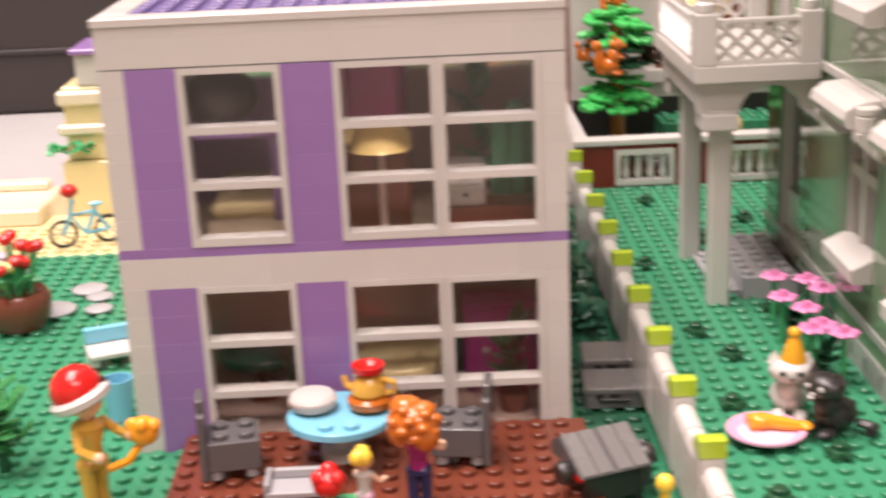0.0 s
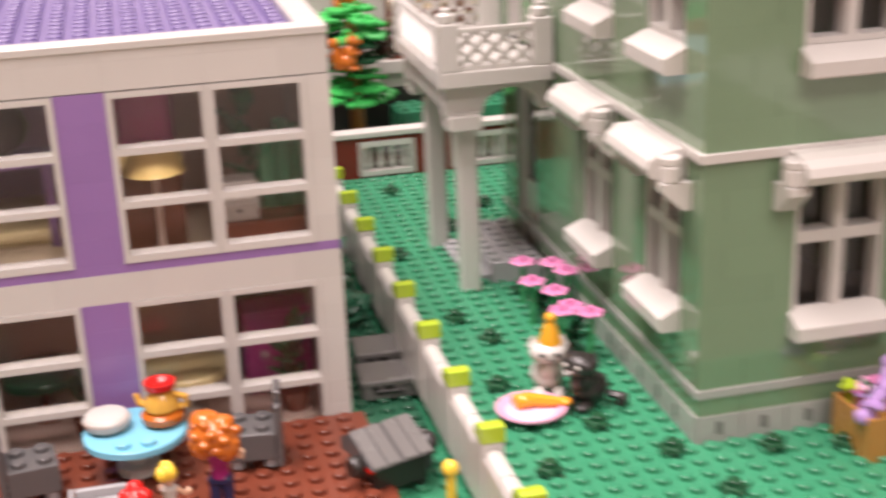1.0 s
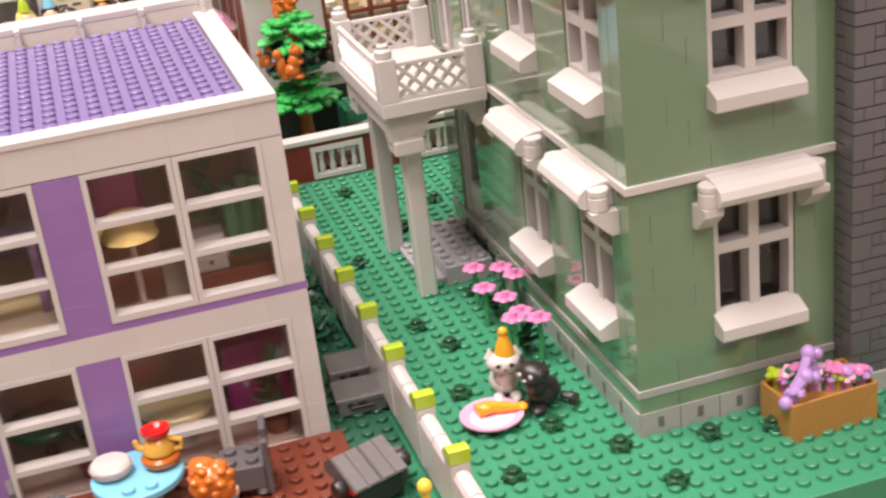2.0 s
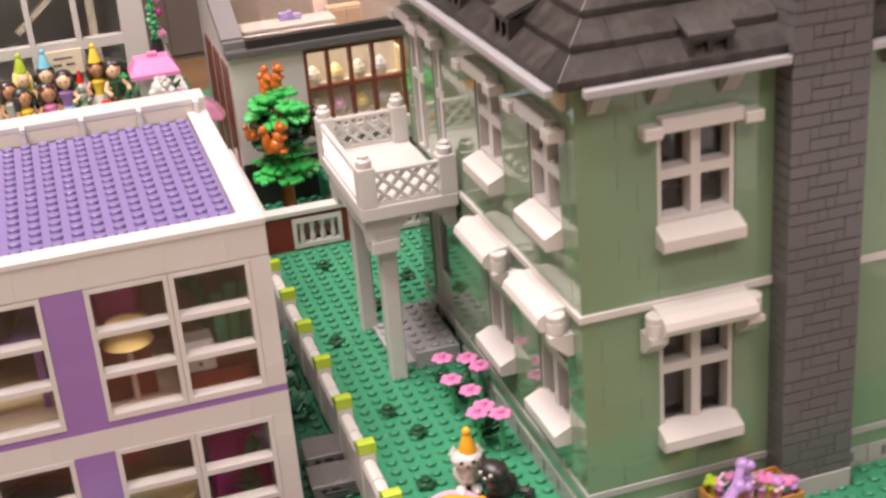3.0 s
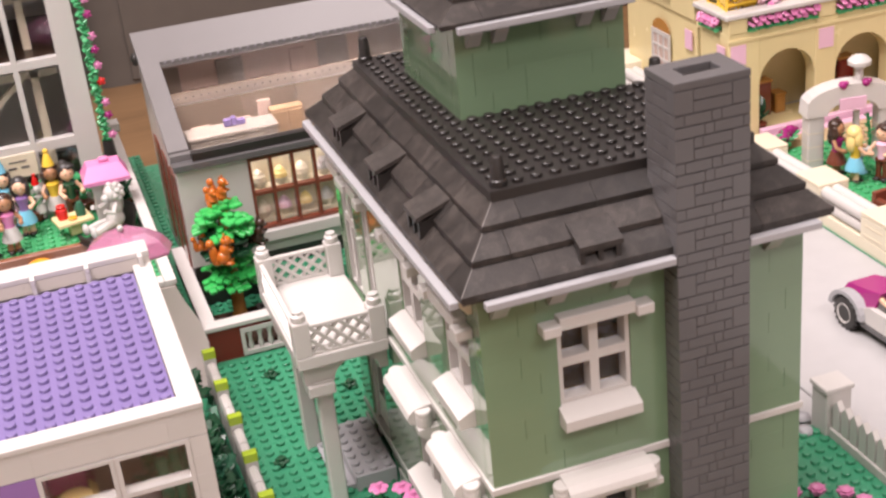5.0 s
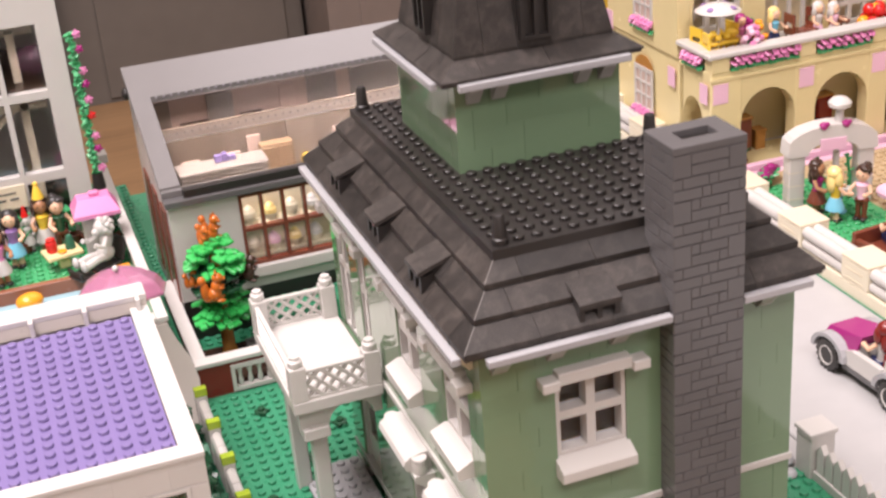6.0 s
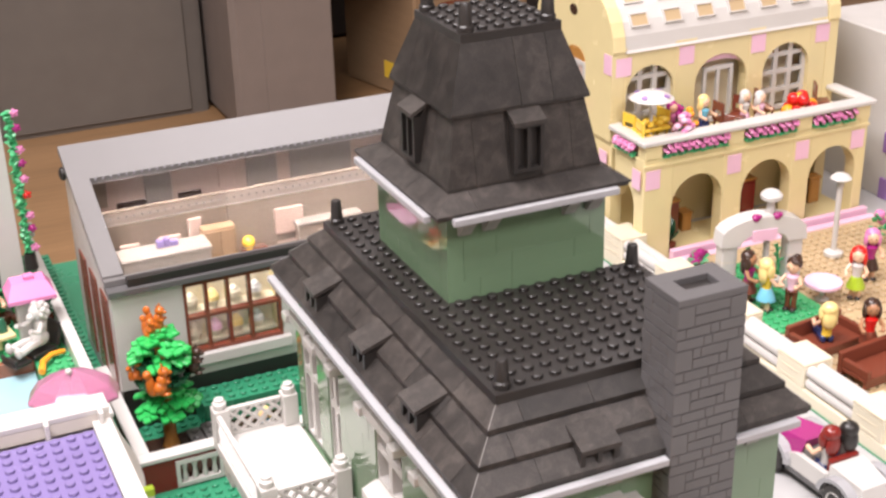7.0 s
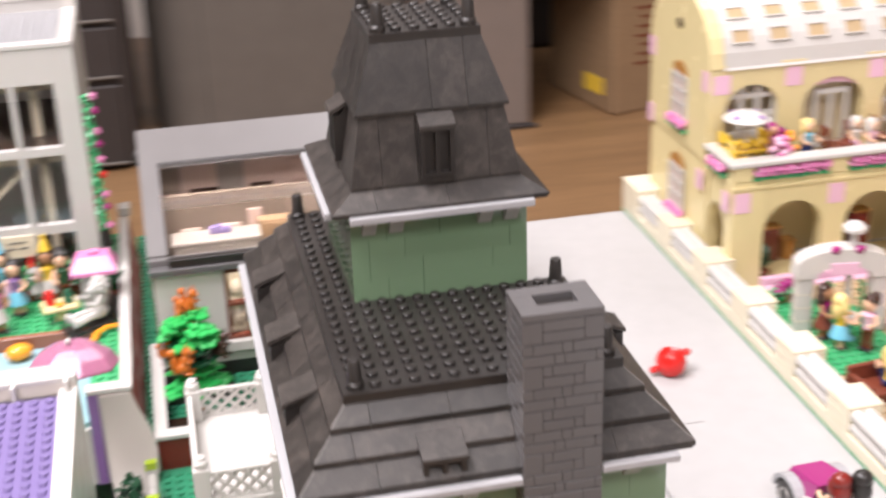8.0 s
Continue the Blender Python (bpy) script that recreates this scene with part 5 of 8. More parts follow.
part("dish", Shape().lathe(0, 0, [(0.05, 0.0125), (0.088, 0.0155), (0.086, 0.0165), (0.04, 0.0145)], 26), PALEPINK, plate, "pale centre", smooth=True)
solo("fish", Shape().tube([(-0.07, 0.02, 0.02), (-0.02, 0.025, 0.025), (0.04, -0.005, 0.025), (0.085, -0.02, 0.022)], 0.032, 8, 0.016).ball(-0.03, 0.02, 0.026, 0.045, 0.034, 0.026).ball(0.10, -0.025, 0.024, 0.022, 0.028, 0.014), AMBER, "orange toy fish on a pink plate", "fish", -0.44, 0.36, 0.03, smooth=True)


def pink_flower(x, y, h):
    t = thing("pink_flower", "pink toy flower on a green stem by the house wall", "flower", x, y, 0.0, group="pink flowers")
    part("stem", Shape().tube([(0, 0, 0), (0.004, 0, h * 0.5), (0, 0, h)], 0.011, 6), BRIGHT, t, smooth=True)
    s = Shape().cyl(0, 0, h - 0.004, h + 0.012, 0.02)
    for i in range(6):
        a = i * math.pi / 3
        s.ball(0.034 * math.cos(a), 0.034 * math.sin(a), h, 0.022, 0.022, 0.010, 8, 4)
    part("petals", s, PINK, t, smooth=True)
    part("centre", Shape().cyl(0, 0, h + 0.010, h + 0.024, 0.017, 0.014), PINK, t, smooth=True)


for x, y, h in ((-0.19, 1.33, 0.2), (-0.08, 1.28, 0.2), (-0.045, 1.20, 0.19), (-0.21, 1.13, 0.19), (-0.165, 0.98, 0.2), (-0.20, 0.78, 0.2), (-0.108, 0.73, 0.2), (-0.15, 0.84, 0.19)):
    pink_flower(x, y, h)
for x, y in ((-0.14, 1.22), (-0.15, 0.80)):
    s = Shape()
    for i in range(9):
        s.at(pose(0, 0, 0.02 + 0.01 * i, 30, 0, i * 83)).box(-0.018, 0, 0, 0.018, 0.07, 0.01, 0.003)
    solo("flower_leaves", s.at(), DARKGREEN, "dark green leaves under the pink flowers", "plant", x, y, 0.005)

pb = thing("flower_box", "brown box planter full of lilac and pink flowers", "planter", 0.455, -0.29, 0.0, 2)
part("box", Shape().box(0, 0, 0, 0.355, 0.012, 0.155, 0.002).box(0, 0.203, 0, 0.355, 0.215, 0.155, 0.002).box(0, 0.012, 0, 0.012, 0.203, 0.155, 0.002).box(0.343, 0.012, 0, 0.355, 0.203, 0.155, 0.002).box(0.012, 0.012, 0, 0.343, 0.203, 0.12), NOUGAT, pb)
r_ = random.Random(12)
TEAL = plastic("teal_green_plastic", (0.03, 0.16, 0.09), 0.22)
mauve = plastic("mauve_plastic", (0.45, 0.28, 0.6), 0.22)
for i in range(26):
    x, y = 0.035 + 0.285 * ((i * 0.618) % 1), 0.035 + 0.15 * ((i * 0.382) % 1)
    h = 0.16 + 0.05 * r_.random()
    m = (mauve, PINK, TEAL, PALEPINK, mauve, PINK, LIME)[i % 7]
    b = Shape().cyl(x, y, 0.118, h, 0.012).ball(x, y, h + 0.008, 0.026, 0.026, 0.018, 9, 6)
    for k in range(5):
        a = k * 1.257 + i
        b.ball(x + 0.022 * math.cos(a), y + 0.022 * math.sin(a), h + 0.004 + 0.01 * (k % 2), 0.018, 0.018, 0.013, 7, 4)
    part("flower", b, m, pb, smooth=True)
for a, b in (((0.03, 0.06, 0.16), (0.13, 0.10, 0.29)), ((0.0, 0.04, 0.15), (0.09, 0.05, 0.23))):
    part("blossom_stalk", Shape().tube([a, ((a[0] + b[0]) / 2, a[1], (a[2] + b[2]) / 2 + 0.01), b], 0.019, 8).ball(*b, 0.03).ball(*a, 0.028).ball(b[0] + 0.03, b[1] - 0.01, b[2] - 0.006, 0.022), mauve, pb, smooth=True)

# roses and white fence on the far side
for i, (x, y) in enumerate(((1.62, 0.36), (1.70, 0.44), (1.82, 0.41), (1.66, 0.22), (1.74, 0.28), (1.83, 0.22), (1.97, 0.23), (1.93, 0.33), (1.60, 0.12), (1.72, 0.12))):
    t = thing("rose", "bright pink toy rose on the dark lawn", "flower", x, y, 0.0, i * 40, group="roses")
    part("stem", Shape().tube([(0, 0, 0), (0.01, 0, 0.06), (0, 0, 0.11)], 0.012, 6).at(pose(0, 0, 0.05, 25, 0, 0)).box(-0.02, 0, 0, 0.02, 0.07, 0.01, 0.003).at(), DARKGREEN, t)
    rim = [((0.05 if k % 2 else 0.036) * math.cos(k * math.pi / 7), (0.05 if k % 2 else 0.036) * math.sin(k * math.pi / 7)) for k in range(14)]
    s = Shape().hexa([(x * 0.6, y * 0.6, 0.105) for x, y in rim], [(x, y, 0.14) for x, y in rim]).lathe(0, 0, [(0.03, 0.138), (0.032, 0.15), (0.014, 0.158)], 10)
    part("bloom", s, PINK, t, smooth=True)
wf = thing("white_fence", "low white picket fence with a square end post", "fence")
part("post", Shape().box(2.22, 0.94, 0.0, 2.38, 1.08, 0.27, 0.006).box(2.21, 0.93, 0.27, 2.39, 1.09, 0.30, 0.004), WHITE, wf)
part("base", Shape().box(2.24, -0.5, 0.0, 2.36, 0.94, 0.06, 0.004), WHITE, wf)
part("rail", Shape().box(2.285, -0.5, 0.155, 2.315, 0.94, 0.175, 0.003), WHITE, wf)
for k in range(18):
    y = 0.89 - 0.078 * k
    part("picket", Shape().prism([(y - 0.032, 0.06), (y + 0.032, 0.06), (y + 0.032, 0.20), (y, 0.245), (y - 0.032, 0.20)], "x", 2.25, 2.284), WHITE, wf)
solo("pebbles", Shape().ball(0, 0, 0.03, 0.05, 0.04, 0.03).ball(0.09, 0.03, 0.03, 0.05, 0.05, 0.03).ball(0.03, -0.09, 0.03, 0.05, 0.05, 0.03), LGREY, "pale grey pebbles by the fence post", "stones", 2.12, 1.12, -0.02, smooth=True)
solo("door_knob", Shape().box(-0.02, -0.02, 0, 0.02, 0.02, 0.04, 0.006), BLACK, "small black block on the white road", "block", 1.95, 1.55, -0.018)

# ---- planter with the tree ----
pw = thing("planter_wall", "dark red brick planter with white balustrades and cap", "planter")
part("front", Shape().grille([-0.71, -0.50, -0.19, 0.02, 0.33, 0.46], [0.0, 0.012, 0.205, 0.23], {(1, 1), (3, 1)}, 3.40, 3.47), DARKRED, pw)
part("side", Shape().box(-0.71, 3.47, -0.06, -0.642, 4.74, 0.23, 0.003), DARKRED, pw)
part("cap", Shape().box(-0.725, 3.385, 0.23, 0.47, 3.485, 0.262, 0.004).box(-0.725, 3.485, 0.23, -0.636, 4.75, 0.262, 0.004), WHITE, pw, "smooth white cap")
for x0 in (-0.50, 0.02):
    bl = part("balustrade", Shape().grille([x0, x0 + 0.025, x0 + 0.285, x0 + 0.31], [0.012, 0.04, 0.175, 0.205], {(1, 1)}, 3.388, 3.44), WHITE, pw, "white balustrade")
    for k in range(4):
        part("baluster", Shape().lathe(x0 + 0.058 + 0.065 * k, 3.414, [(0.012, 0.04), (0.02, 0.07), (0.013, 0.10), (0.013, 0.13), (0.019, 0.15), (0.014, 0.175)], 10), WHITE, bl, smooth=True)
part("soil", Shape().box(-0.642, 3.47, 0.0, 0.40, 3.97, 0.05), HAIRBROWN, pw)
for k in range(3):
    st = part("stone_step", Shape().box(-0.30 + 0.10 * k, 3.60, 0.05, -0.205 + 0.10 * k, 3.94, 0.082 + 0.02 * k, 0.003), GREY2, pw, "dark grey studded step")
    part("studs", Shape().studs(-0.293 + 0.10 * k, 3.61, -0.213 + 0.10 * k, 3.93, 0.082 + 0.02 * k), GREY2, st, smooth=True)

tr = thing("tree", "toy tree with layered bright green leaves and orange squirrels", "tree", -0.42, 3.86, 0.05)
part("trunk", Shape().lathe(0, 0, [(0.06, 0), (0.045, 0.05), (0.04, 0.3), (0.035, 0.78)], 10).tube([(0, 0, 0.35), (0.1, -0.05, 0.42)], 0.02, 6, 0.012).tube([(0, 0, 0.5), (-0.12, -0.02, 0.58)], 0.02, 6, 0.012), NOUGAT, tr, smooth=True)


def leaf_tier(rings, seed):
    """Hand-shaped leaf pieces of stubby lobes, in rings of (count, distance, height, droop in degrees)."""
    s = Shape()
    r = random.Random(seed)
    lobes = ((0, 0), (0.05, 0), (0.096, 0.004), (0.03, 0.052), (0.034, -0.052), (0.082, 0.05), (0.078, -0.052), (-0.034, 0.0))
    for n, q, z, droop in rings:
        for i in range(n):
            a = 360 * (i + r.uniform(-0.25, 0.25)) / n + seed * 20
            m = pose(0, 0, 0, 0, 0, a) @ pose(q * r.uniform(0.85, 1.12), 0, z + r.uniform(-0.018, 0.018), r.uniform(-14, 14), droop + r.uniform(-10, 10), r.uniform(-25, 25))
            for u, v in lobes:
                k = r.uniform(0.021, 0.028)
                s.at(m @ pose(u, v, r.uniform(-0.008, 0.004), 0, 0, r.uniform(-14, 14))).box(-k, -k, -0.014, k, k, 0.012, 0.006)
            s.at(m @ pose(0.02, 0, 0)).lathe(0, 0, [(0.02, 0.014), (0.02, 0.03), (0.017, 0.033)], 8)
    return s.at()


part("crown", leaf_tier(((7, 0.125, 0.325, 16), (5, 0.085, 0.40, 8), (3, 0.04, 0.455, 4)), 1), LEAF, tr)
# Inner tier in dark green; the shade of the gap is part of its colour.
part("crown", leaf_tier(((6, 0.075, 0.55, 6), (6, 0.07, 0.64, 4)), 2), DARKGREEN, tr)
part("crown", leaf_tier(((6, 0.115, 0.70, 18), (5, 0.08, 0.77, 10), (2, 0.03, 0.825, 4)), 3), LEAF, tr)


def squirrel(x, y, z, rz, mat=ORANGE, k=1.0):
    s = Shape().at(Matrix.Scale(k, 4))
    s.ball(0, 0.0, 0.05, 0.046, 0.05, 0.05, 12, 8).ball(0, -0.02, 0.10, 0.038, 0.038, 0.05, 12, 8).ball(0, -0.035, 0.165, 0.034, 0.038, 0.034, 12, 8).ball(0, -0.07, 0.157, 0.016, 0.018, 0.014)
    s.ball(-0.018, -0.025, 0.20, 0.009, 0.008, 0.018, 6, 5).ball(0.018, -0.025, 0.20, 0.009, 0.008, 0.018, 6, 5)
    s.ball(-0.022, -0.055, 0.10, 0.012, 0.02, 0.012).ball(0.022, -0.055, 0.10, 0.012, 0.02, 0.012).ball(-0.03, -0.04, 0.016, 0.016, 0.03, 0.014).ball(0.03, -0.04, 0.016, 0.016, 0.03, 0.014)
    s.ball(0, 0.055, 0.075, 0.028, 0.03, 0.075, 12, 8).ball(0, 0.07, 0.155, 0.026, 0.03, 0.034).ball(0, 0.036, 0.022, 0.026, 0.034, 0.022)
    solo("squirrel_figure", s.at(), mat, "shiny dark orange toy squirrel in the tree", "toy squirrel", x, y, z, rz, smooth=True, group="squirrels")


squirrel(-0.40, 3.97, 0.85, 50, ORANGE, 0.9)
squirrel(-0.47, 3.90, 0.84, 20, ORANGE, 0.8)
squirrel(-0.49, 3.66, 0.55, 80)
squirrel(-0.60, 3.84, 0.60, 100, ORANGE, 0.6)
squirrel(-0.23, 3.80, 0.575, 60, HAIRBROWN, 0.95)
# shrubs in the shaded strip behind the purple house
for i in range(9):
    y = 1.55 + 0.19 * i
    s = Shape()
    r = random.Random(40 + i)
    for j in range(30):
        a = j * 2.4
        s.at(pose(0.085 * math.cos(a) * r.random(), 0.11 * math.sin(a) * r.random(), 0.02 + (0.10 + 0.012 * i) * r.random(), r.uniform(10, 60), 0, math.degrees(a)))
        s.box(-0.024, -0.012, 0, 0.024, 0.06, 0.014, 0.005)
    solo("shrub", s.at(), DARKGREEN if i % 3 else SHADEGREEN if i < 6 else LAWN, "low leafy dark green toy shrub in a shaded strip", "shrub", -0.895, y, -0.074, group="strip shrubs")
doll(0.16, 3.58, 0.05, -20, BLONDE, AZURE, LIME, "small fair haired toy doll standing in the planter", h=0.72)

# ---- the grey-roofed shop ----
NOUGAT2 = plastic("beige_floor_plastic", (0.20, 0.16, 0.125), 0.35)
GREIGE = plastic("grey_beige_plastic", (0.25, 0.205, 0.165), 0.35)
SHOPWALL = plastic("pale_beige_plastic", (0.29, 0.26, 0.23), 0.35)
SKYPANE = glass("clear_skylight_panel", (0.96, 0.93, 0.90), 0.03, 1.1)
SH = thing("shop", "white shop with a sloped grey roof and a wide skylight", "shop")
SX0, SX1, SY0, SY1 = -0.63, 1.95, 4.25, 5.55
ZL, ZH = 1.03, 1.655
part("front_wall", Shape().grille([SX0, -0.15, 0.53, SX1], [0.30, 0.47, 1.005, ZL], {(1, 1)}, SY0, SY0 + 0.07), WHITE, SH)
part("plinth", Shape().box(SX0 + 0.003, SY0 + 0.002, -0.06, SX1 - 0.003, SY0 + 0.068, 0.30), BLACK, SH)
part("side_wall", Shape().prism([(SY0 + 0.07, -0.06), (SY1, -0.06), (SY1, ZH - 0.05), (SY0 + 0.07, ZL)], "x", SX0, SX0 + 0.07), WHITE, SH)
part("side_wall", Shape().prism([(SY0 + 0.07, -0.06), (SY1, -0.06), (SY1, ZH - 0.05), (SY0 + 0.07, ZL)], "x", SX1 - 0.07, SX1), WHITE, SH)
part("back_wall", Shape().box(SX0 + 0.07, SY1 - 0.07, -0.06, SX1 - 0.07, SY1, ZH - 0.05), DUSK, SH)
part("floor", Shape().box(SX0 + 0.07, SY0 + 0.07, -0.06, SX1 - 0.07, SY1 - 0.07, -0.02), CREAM, SH)
part("upper_floor", Shape().box(SX0 + 0.07, SY0 + 0.3, 0.62, SX1 - 0.07, SY1 - 0.07, 0.66), NOUGAT2, SH)
sw = part("shop_window", Shape().grille([-0.15, -0.128, -0.004, 0.02, 0.148, 0.172, 0.30, 0.324, 0.508, 0.53], [0.47, 0.494, 0.728, 0.752, 0.983, 1.005],
          {(i, j) for i in (1, 3, 5, 7) for j in (1, 3)}, SY0 - 0.008, SY0 + 0.05), BROWN, SH, "reddish brown window frame")
for a, b in ((-0.13, -0.002), (0.018, 0.15), (0.17, 0.302), (0.322, 0.51)):
    for c, d in ((0.492, 0.73), (0.75, 0.985)):
        part("pane", Shape().box(a, SY0 + 0.02, c, b, SY0 + 0.024, d), PANE, sw).visible_shadow = False
part("sill", Shape().box(-0.2, SY0 - 0.05, 0.39, 0.58, SY0, 0.47, 0.006), WHITE, SH)
for y in (4.36, 4.72, 5.08):
    part("side_window", Shape().box(SX0 - 0.012, y, 0.2, SX0 + 0.001, y + 0.22, 0.95, 0.004), BROWN, SH, "dark red side window")
k = (ZH - ZL - 0.07) / (SY1 - SY0)


def roof_z(y):
    return ZL + 0.07 + k * (y - SY0)


def slab(x0, x1, y0, y1, t=0.05):
    return Shape().hexa([(x0, y0, roof_z(y0) - t), (x1, y0, roof_z(y0) - t), (x1, y1, roof_z(y1) - t), (x0, y1, roof_z(y1) - t)],
                        [(x0, y0, roof_z(y0)), (x1, y0, roof_z(y0)), (x1, y1, roof_z(y1)), (x0, y1, roof_z(y1))])


PALEGREY = plastic("pale_blue_grey_plastic", (0.155, 0.148, 0.146), 0.3)
part("roof_side", slab(SX0 - 0.02, SX0 + 0.12, SY0 + 0.08, 5.2), PALEGREY, SH)
part("roof_side", slab(SX1 - 0.12, SX1 + 0.02, SY0 + 0.08, 5.2), PALEGREY, SH)
part("roof_back", slab(SX0 - 0.02, SX1 + 0.02, 5.2, SY1), PALEGREY, SH)
part("roof_front", Shape().box(SX0 - 0.02, SY0 - 0.06, ZL, SX1 + 0.02, SY0 + 0.08, ZL + 0.045, 0.004), DGREY, SH, "grey eave")
part("eave_top", Shape().box(SX0 - 0.02, SY0 + 0.03, ZL + 0.045, SX1 + 0.02, SY0 + 0.08, ZL + 0.09, 0.003), PALEGREY, SH)
part("gutter", Shape().box(SX0 + 0.12, SY0 - 0.03, ZL + 0.045, SX1 - 0.1, SY0 + 0.029, ZL + 0.105, 0.003), BLACK, SH, "black gutter strip")
pn = part("skylight", Shape().hexa([(SX0 + 0.12, 4.36, roof_z(4.36) - 0.03), (SX1 - 0.12, 4.36, roof_z(4.36) - 0.03), (SX1 - 0.12, 5.2, roof_z(5.2) - 0.03), (SX0 + 0.12, 5.2, roof_z(5.2) - 0.03)],
          [(SX0 + 0.12, 4.36, roof_z(4.36) - 0.018), (SX1 - 0.12, 4.36, roof_z(4.36) - 0.018), (SX1 - 0.12, 5.2, roof_z(5.2) - 0.018), (SX0 + 0.12, 5.2, roof_z(5.2) - 0.018)]), SKYPANE, SH, "clear skylight panel")
pn.visible_shadow = False
part("inner_wall", Shape().box(SX0 + 0.072, 5.0, 0.662, 0.40, 5.04, 1.30), NOUGAT2, SH, "brown inner wall")
part("inner_wall", Shape().box(0.402, 4.98, 0.662, 0.62, 5.02, 1.30), GREIGE, SH)
part("inner_wall", Shape().box(0.622, 5.0, 0.662, SX1 - 0.072, 5.04, 1.30), GREIGE, SH)
for a, b, z, h in ((-0.40, 0.14, 0.98, 0.06), (-0.12, 0.16, 1.0, 0.05), (0.10, 0.1, 0.95, 0.2), (0.75, 0.22, 0.9, 0.2)):
    part("inner_panel", Shape().box(a, 4.975, z, a + b, 4.999, z + h, 0.004), DUSK, SH, "brown wall panel")
HAZE = glass("clear_hazy_rib", (0.93, 0.9, 0.87), 0.3, 1.18)
part("skylight_rib", slab(SX0 + 0.122, SX1 - 0.122, 4.75, 4.85, 0.012), HAZE, SH, "clear studded roof rib").visible_shadow = False
for x, w, z, h, m in ((-0.52, 0.16, 1.16, 0.2, GREIGE), (-0.30, 0.22, 1.12, 0.05, HAIRBROWN), (-0.08, 0.2, 1.1, 0.26, SHOPWALL), (0.16, 0.18, 1.13, 0.04, HAIRBROWN), (0.48, 0.12, 1.16, 0.18, DUSK), (0.70, 0.24, 1.12, 0.3, SHOPWALL), (1.05, 0.5, 1.1, 0.3, SHOPWALL)):
    part("wall_panel", Shape().box(x, SY1 - 0.095, z, x + w, SY1 - 0.071, z + h, 0.004), m, SH)
for y in (4.8, 5.19):
    s = Shape()
    for i in range(40):
        s.lathe(SX0 + 0.16 + 0.055 * i, y, [(0.008, roof_z(y) - 0.012), (0.008, roof_z(y) + 0.002)], 6)
    part("skylight_studs", s, LGREY, SH, kind="stuff")
part("roof_hook", Shape().ball(SX0 - 0.03, 5.4, 1.5, 0.03, 0.05, 0.05), BLACK, SH, smooth=True)


def counter(x, y, z, w, d, h, mat, label):
    t = thing("counter", label, "counter", x, y, z)
    part("body", Shape().box(0, 0, 0, w, d, h, 0.006), mat, t)
    part("top", Shape().box(-0.01, -0.01, h, w + 0.01, d + 0.01, h + 0.03, 0.006), CREAM if mat is CREAM else SHOPWALL, t)


counter(-0.47, 4.56, 0.66, 0.62, 0.2, 0.42, SHOPWALL, "pale counter under the skylight of the shop")
counter(0.9, 4.9, 0.66, 0.5, 0.2, 0.3, GREIGE, "beige counter under the skylight of the shop")
sh2 = thing("display_shelf", "pale yellow bakery shelf behind the shop window", "shelf", -0.13, 4.40, -0.02)
part("back", Shape().box(0, 0.10, 0, 0.66, 0.12, 1.0), CREAM, sh2)
for z in (0.47, 0.70):
    part("board", Shape().box(0, 0, z, 0.66, 0.098, z + 0.03, 0.003), CREAM, sh2)
part("side", Shape().box(-0.02, 0, 0, 0, 0.16, 0.9), TAN, sh2)
part("side", Shape().box(0.66, 0, 0, 0.68, 0.16, 0.9), TAN, sh2)
cols = [CREAM, BLONDE, CREAM, WHITE, CREAM, PALEPINK, BLONDE, WHITE]
for i in range(8):
    x, z = -0.06 + 0.155 * (i % 4), (0.48, 0.71)[1 - i // 4]
    t = thing("cupcake", "toy cake on a bakery shelf in the shop", "cake", x, 4.445, z, group="bakery cakes")
    part("case", Shape().lathe(0, 0, [(0.035, 0), (0.05, 0.05)], 10), CREAM, t, smooth=True)
    part("icing", Shape().lathe(0, 0, [(0.052, 0.05), (0.046, 0.07), (0.05, 0.078), (0.032, 0.10), (0.034, 0.106), (0.008, 0.13)], 12), cols[i], t, smooth=True)
wardrobe(-0.1, 4.84, 0.66, 0.16, 0.1, 0.30, DUSK, "dusty brown cupboard under the skylight")
wardrobe(0.16, 4.80, 0.66, 0.24, 0.1, 0.46, CARD, "brown framed cupboard under the skylight")
wardrobe(0.46, 4.88, 0.66, 0.20, 0.09, 0.2, BROWN, "brown cupboard under the skylight")
for x, y, rz in ((0.44, 4.62, 20), (0.62, 4.60, -150), (0.95, 4.66, 70), (1.2, 4.62, -80)):
    t = thing("shop_chair", "dark brown toy chair under the skylight", "chair", x, y, 0.66, rz, group="shop chairs")
    part("seat", Shape().box(-0.06, -0.06, 0.09, 0.06, 0.06, 0.115, 0.004), DUSK, t)
    part("backrest", Shape().grille([-0.06, -0.045, 0.045, 0.06], [0.115, 0.15, 0.2, 0.26], {(1, 1)}, 0.045, 0.06), BROWN, t)
    for a in (-0.055, 0.04):
        for b in (-0.055, 0.04):
            part("leg", Shape().box(a, b, 0, a + 0.015, b + 0.015, 0.09), BROWN, t)
toy_table(0.53, 4.74, 0.66, SHOPWALL, BROWN, 0.09, 0.12)
toy_table(1.08, 4.72, 0.66, SHOPWALL, BROWN, 0.09, 0.12)
solo("book_row", Shape().box(0, 0, 0, 0.05, 0.05, 0.05, 0.003).box(0.055, 0, 0, 0.09, 0.05, 0.06, 0.003).box(0.095, 0, 0, 0.15, 0.05, 0.035, 0.003), PURPLE, "lavender boxes on the shop counter", "box", -0.20, 4.66, 1.112)
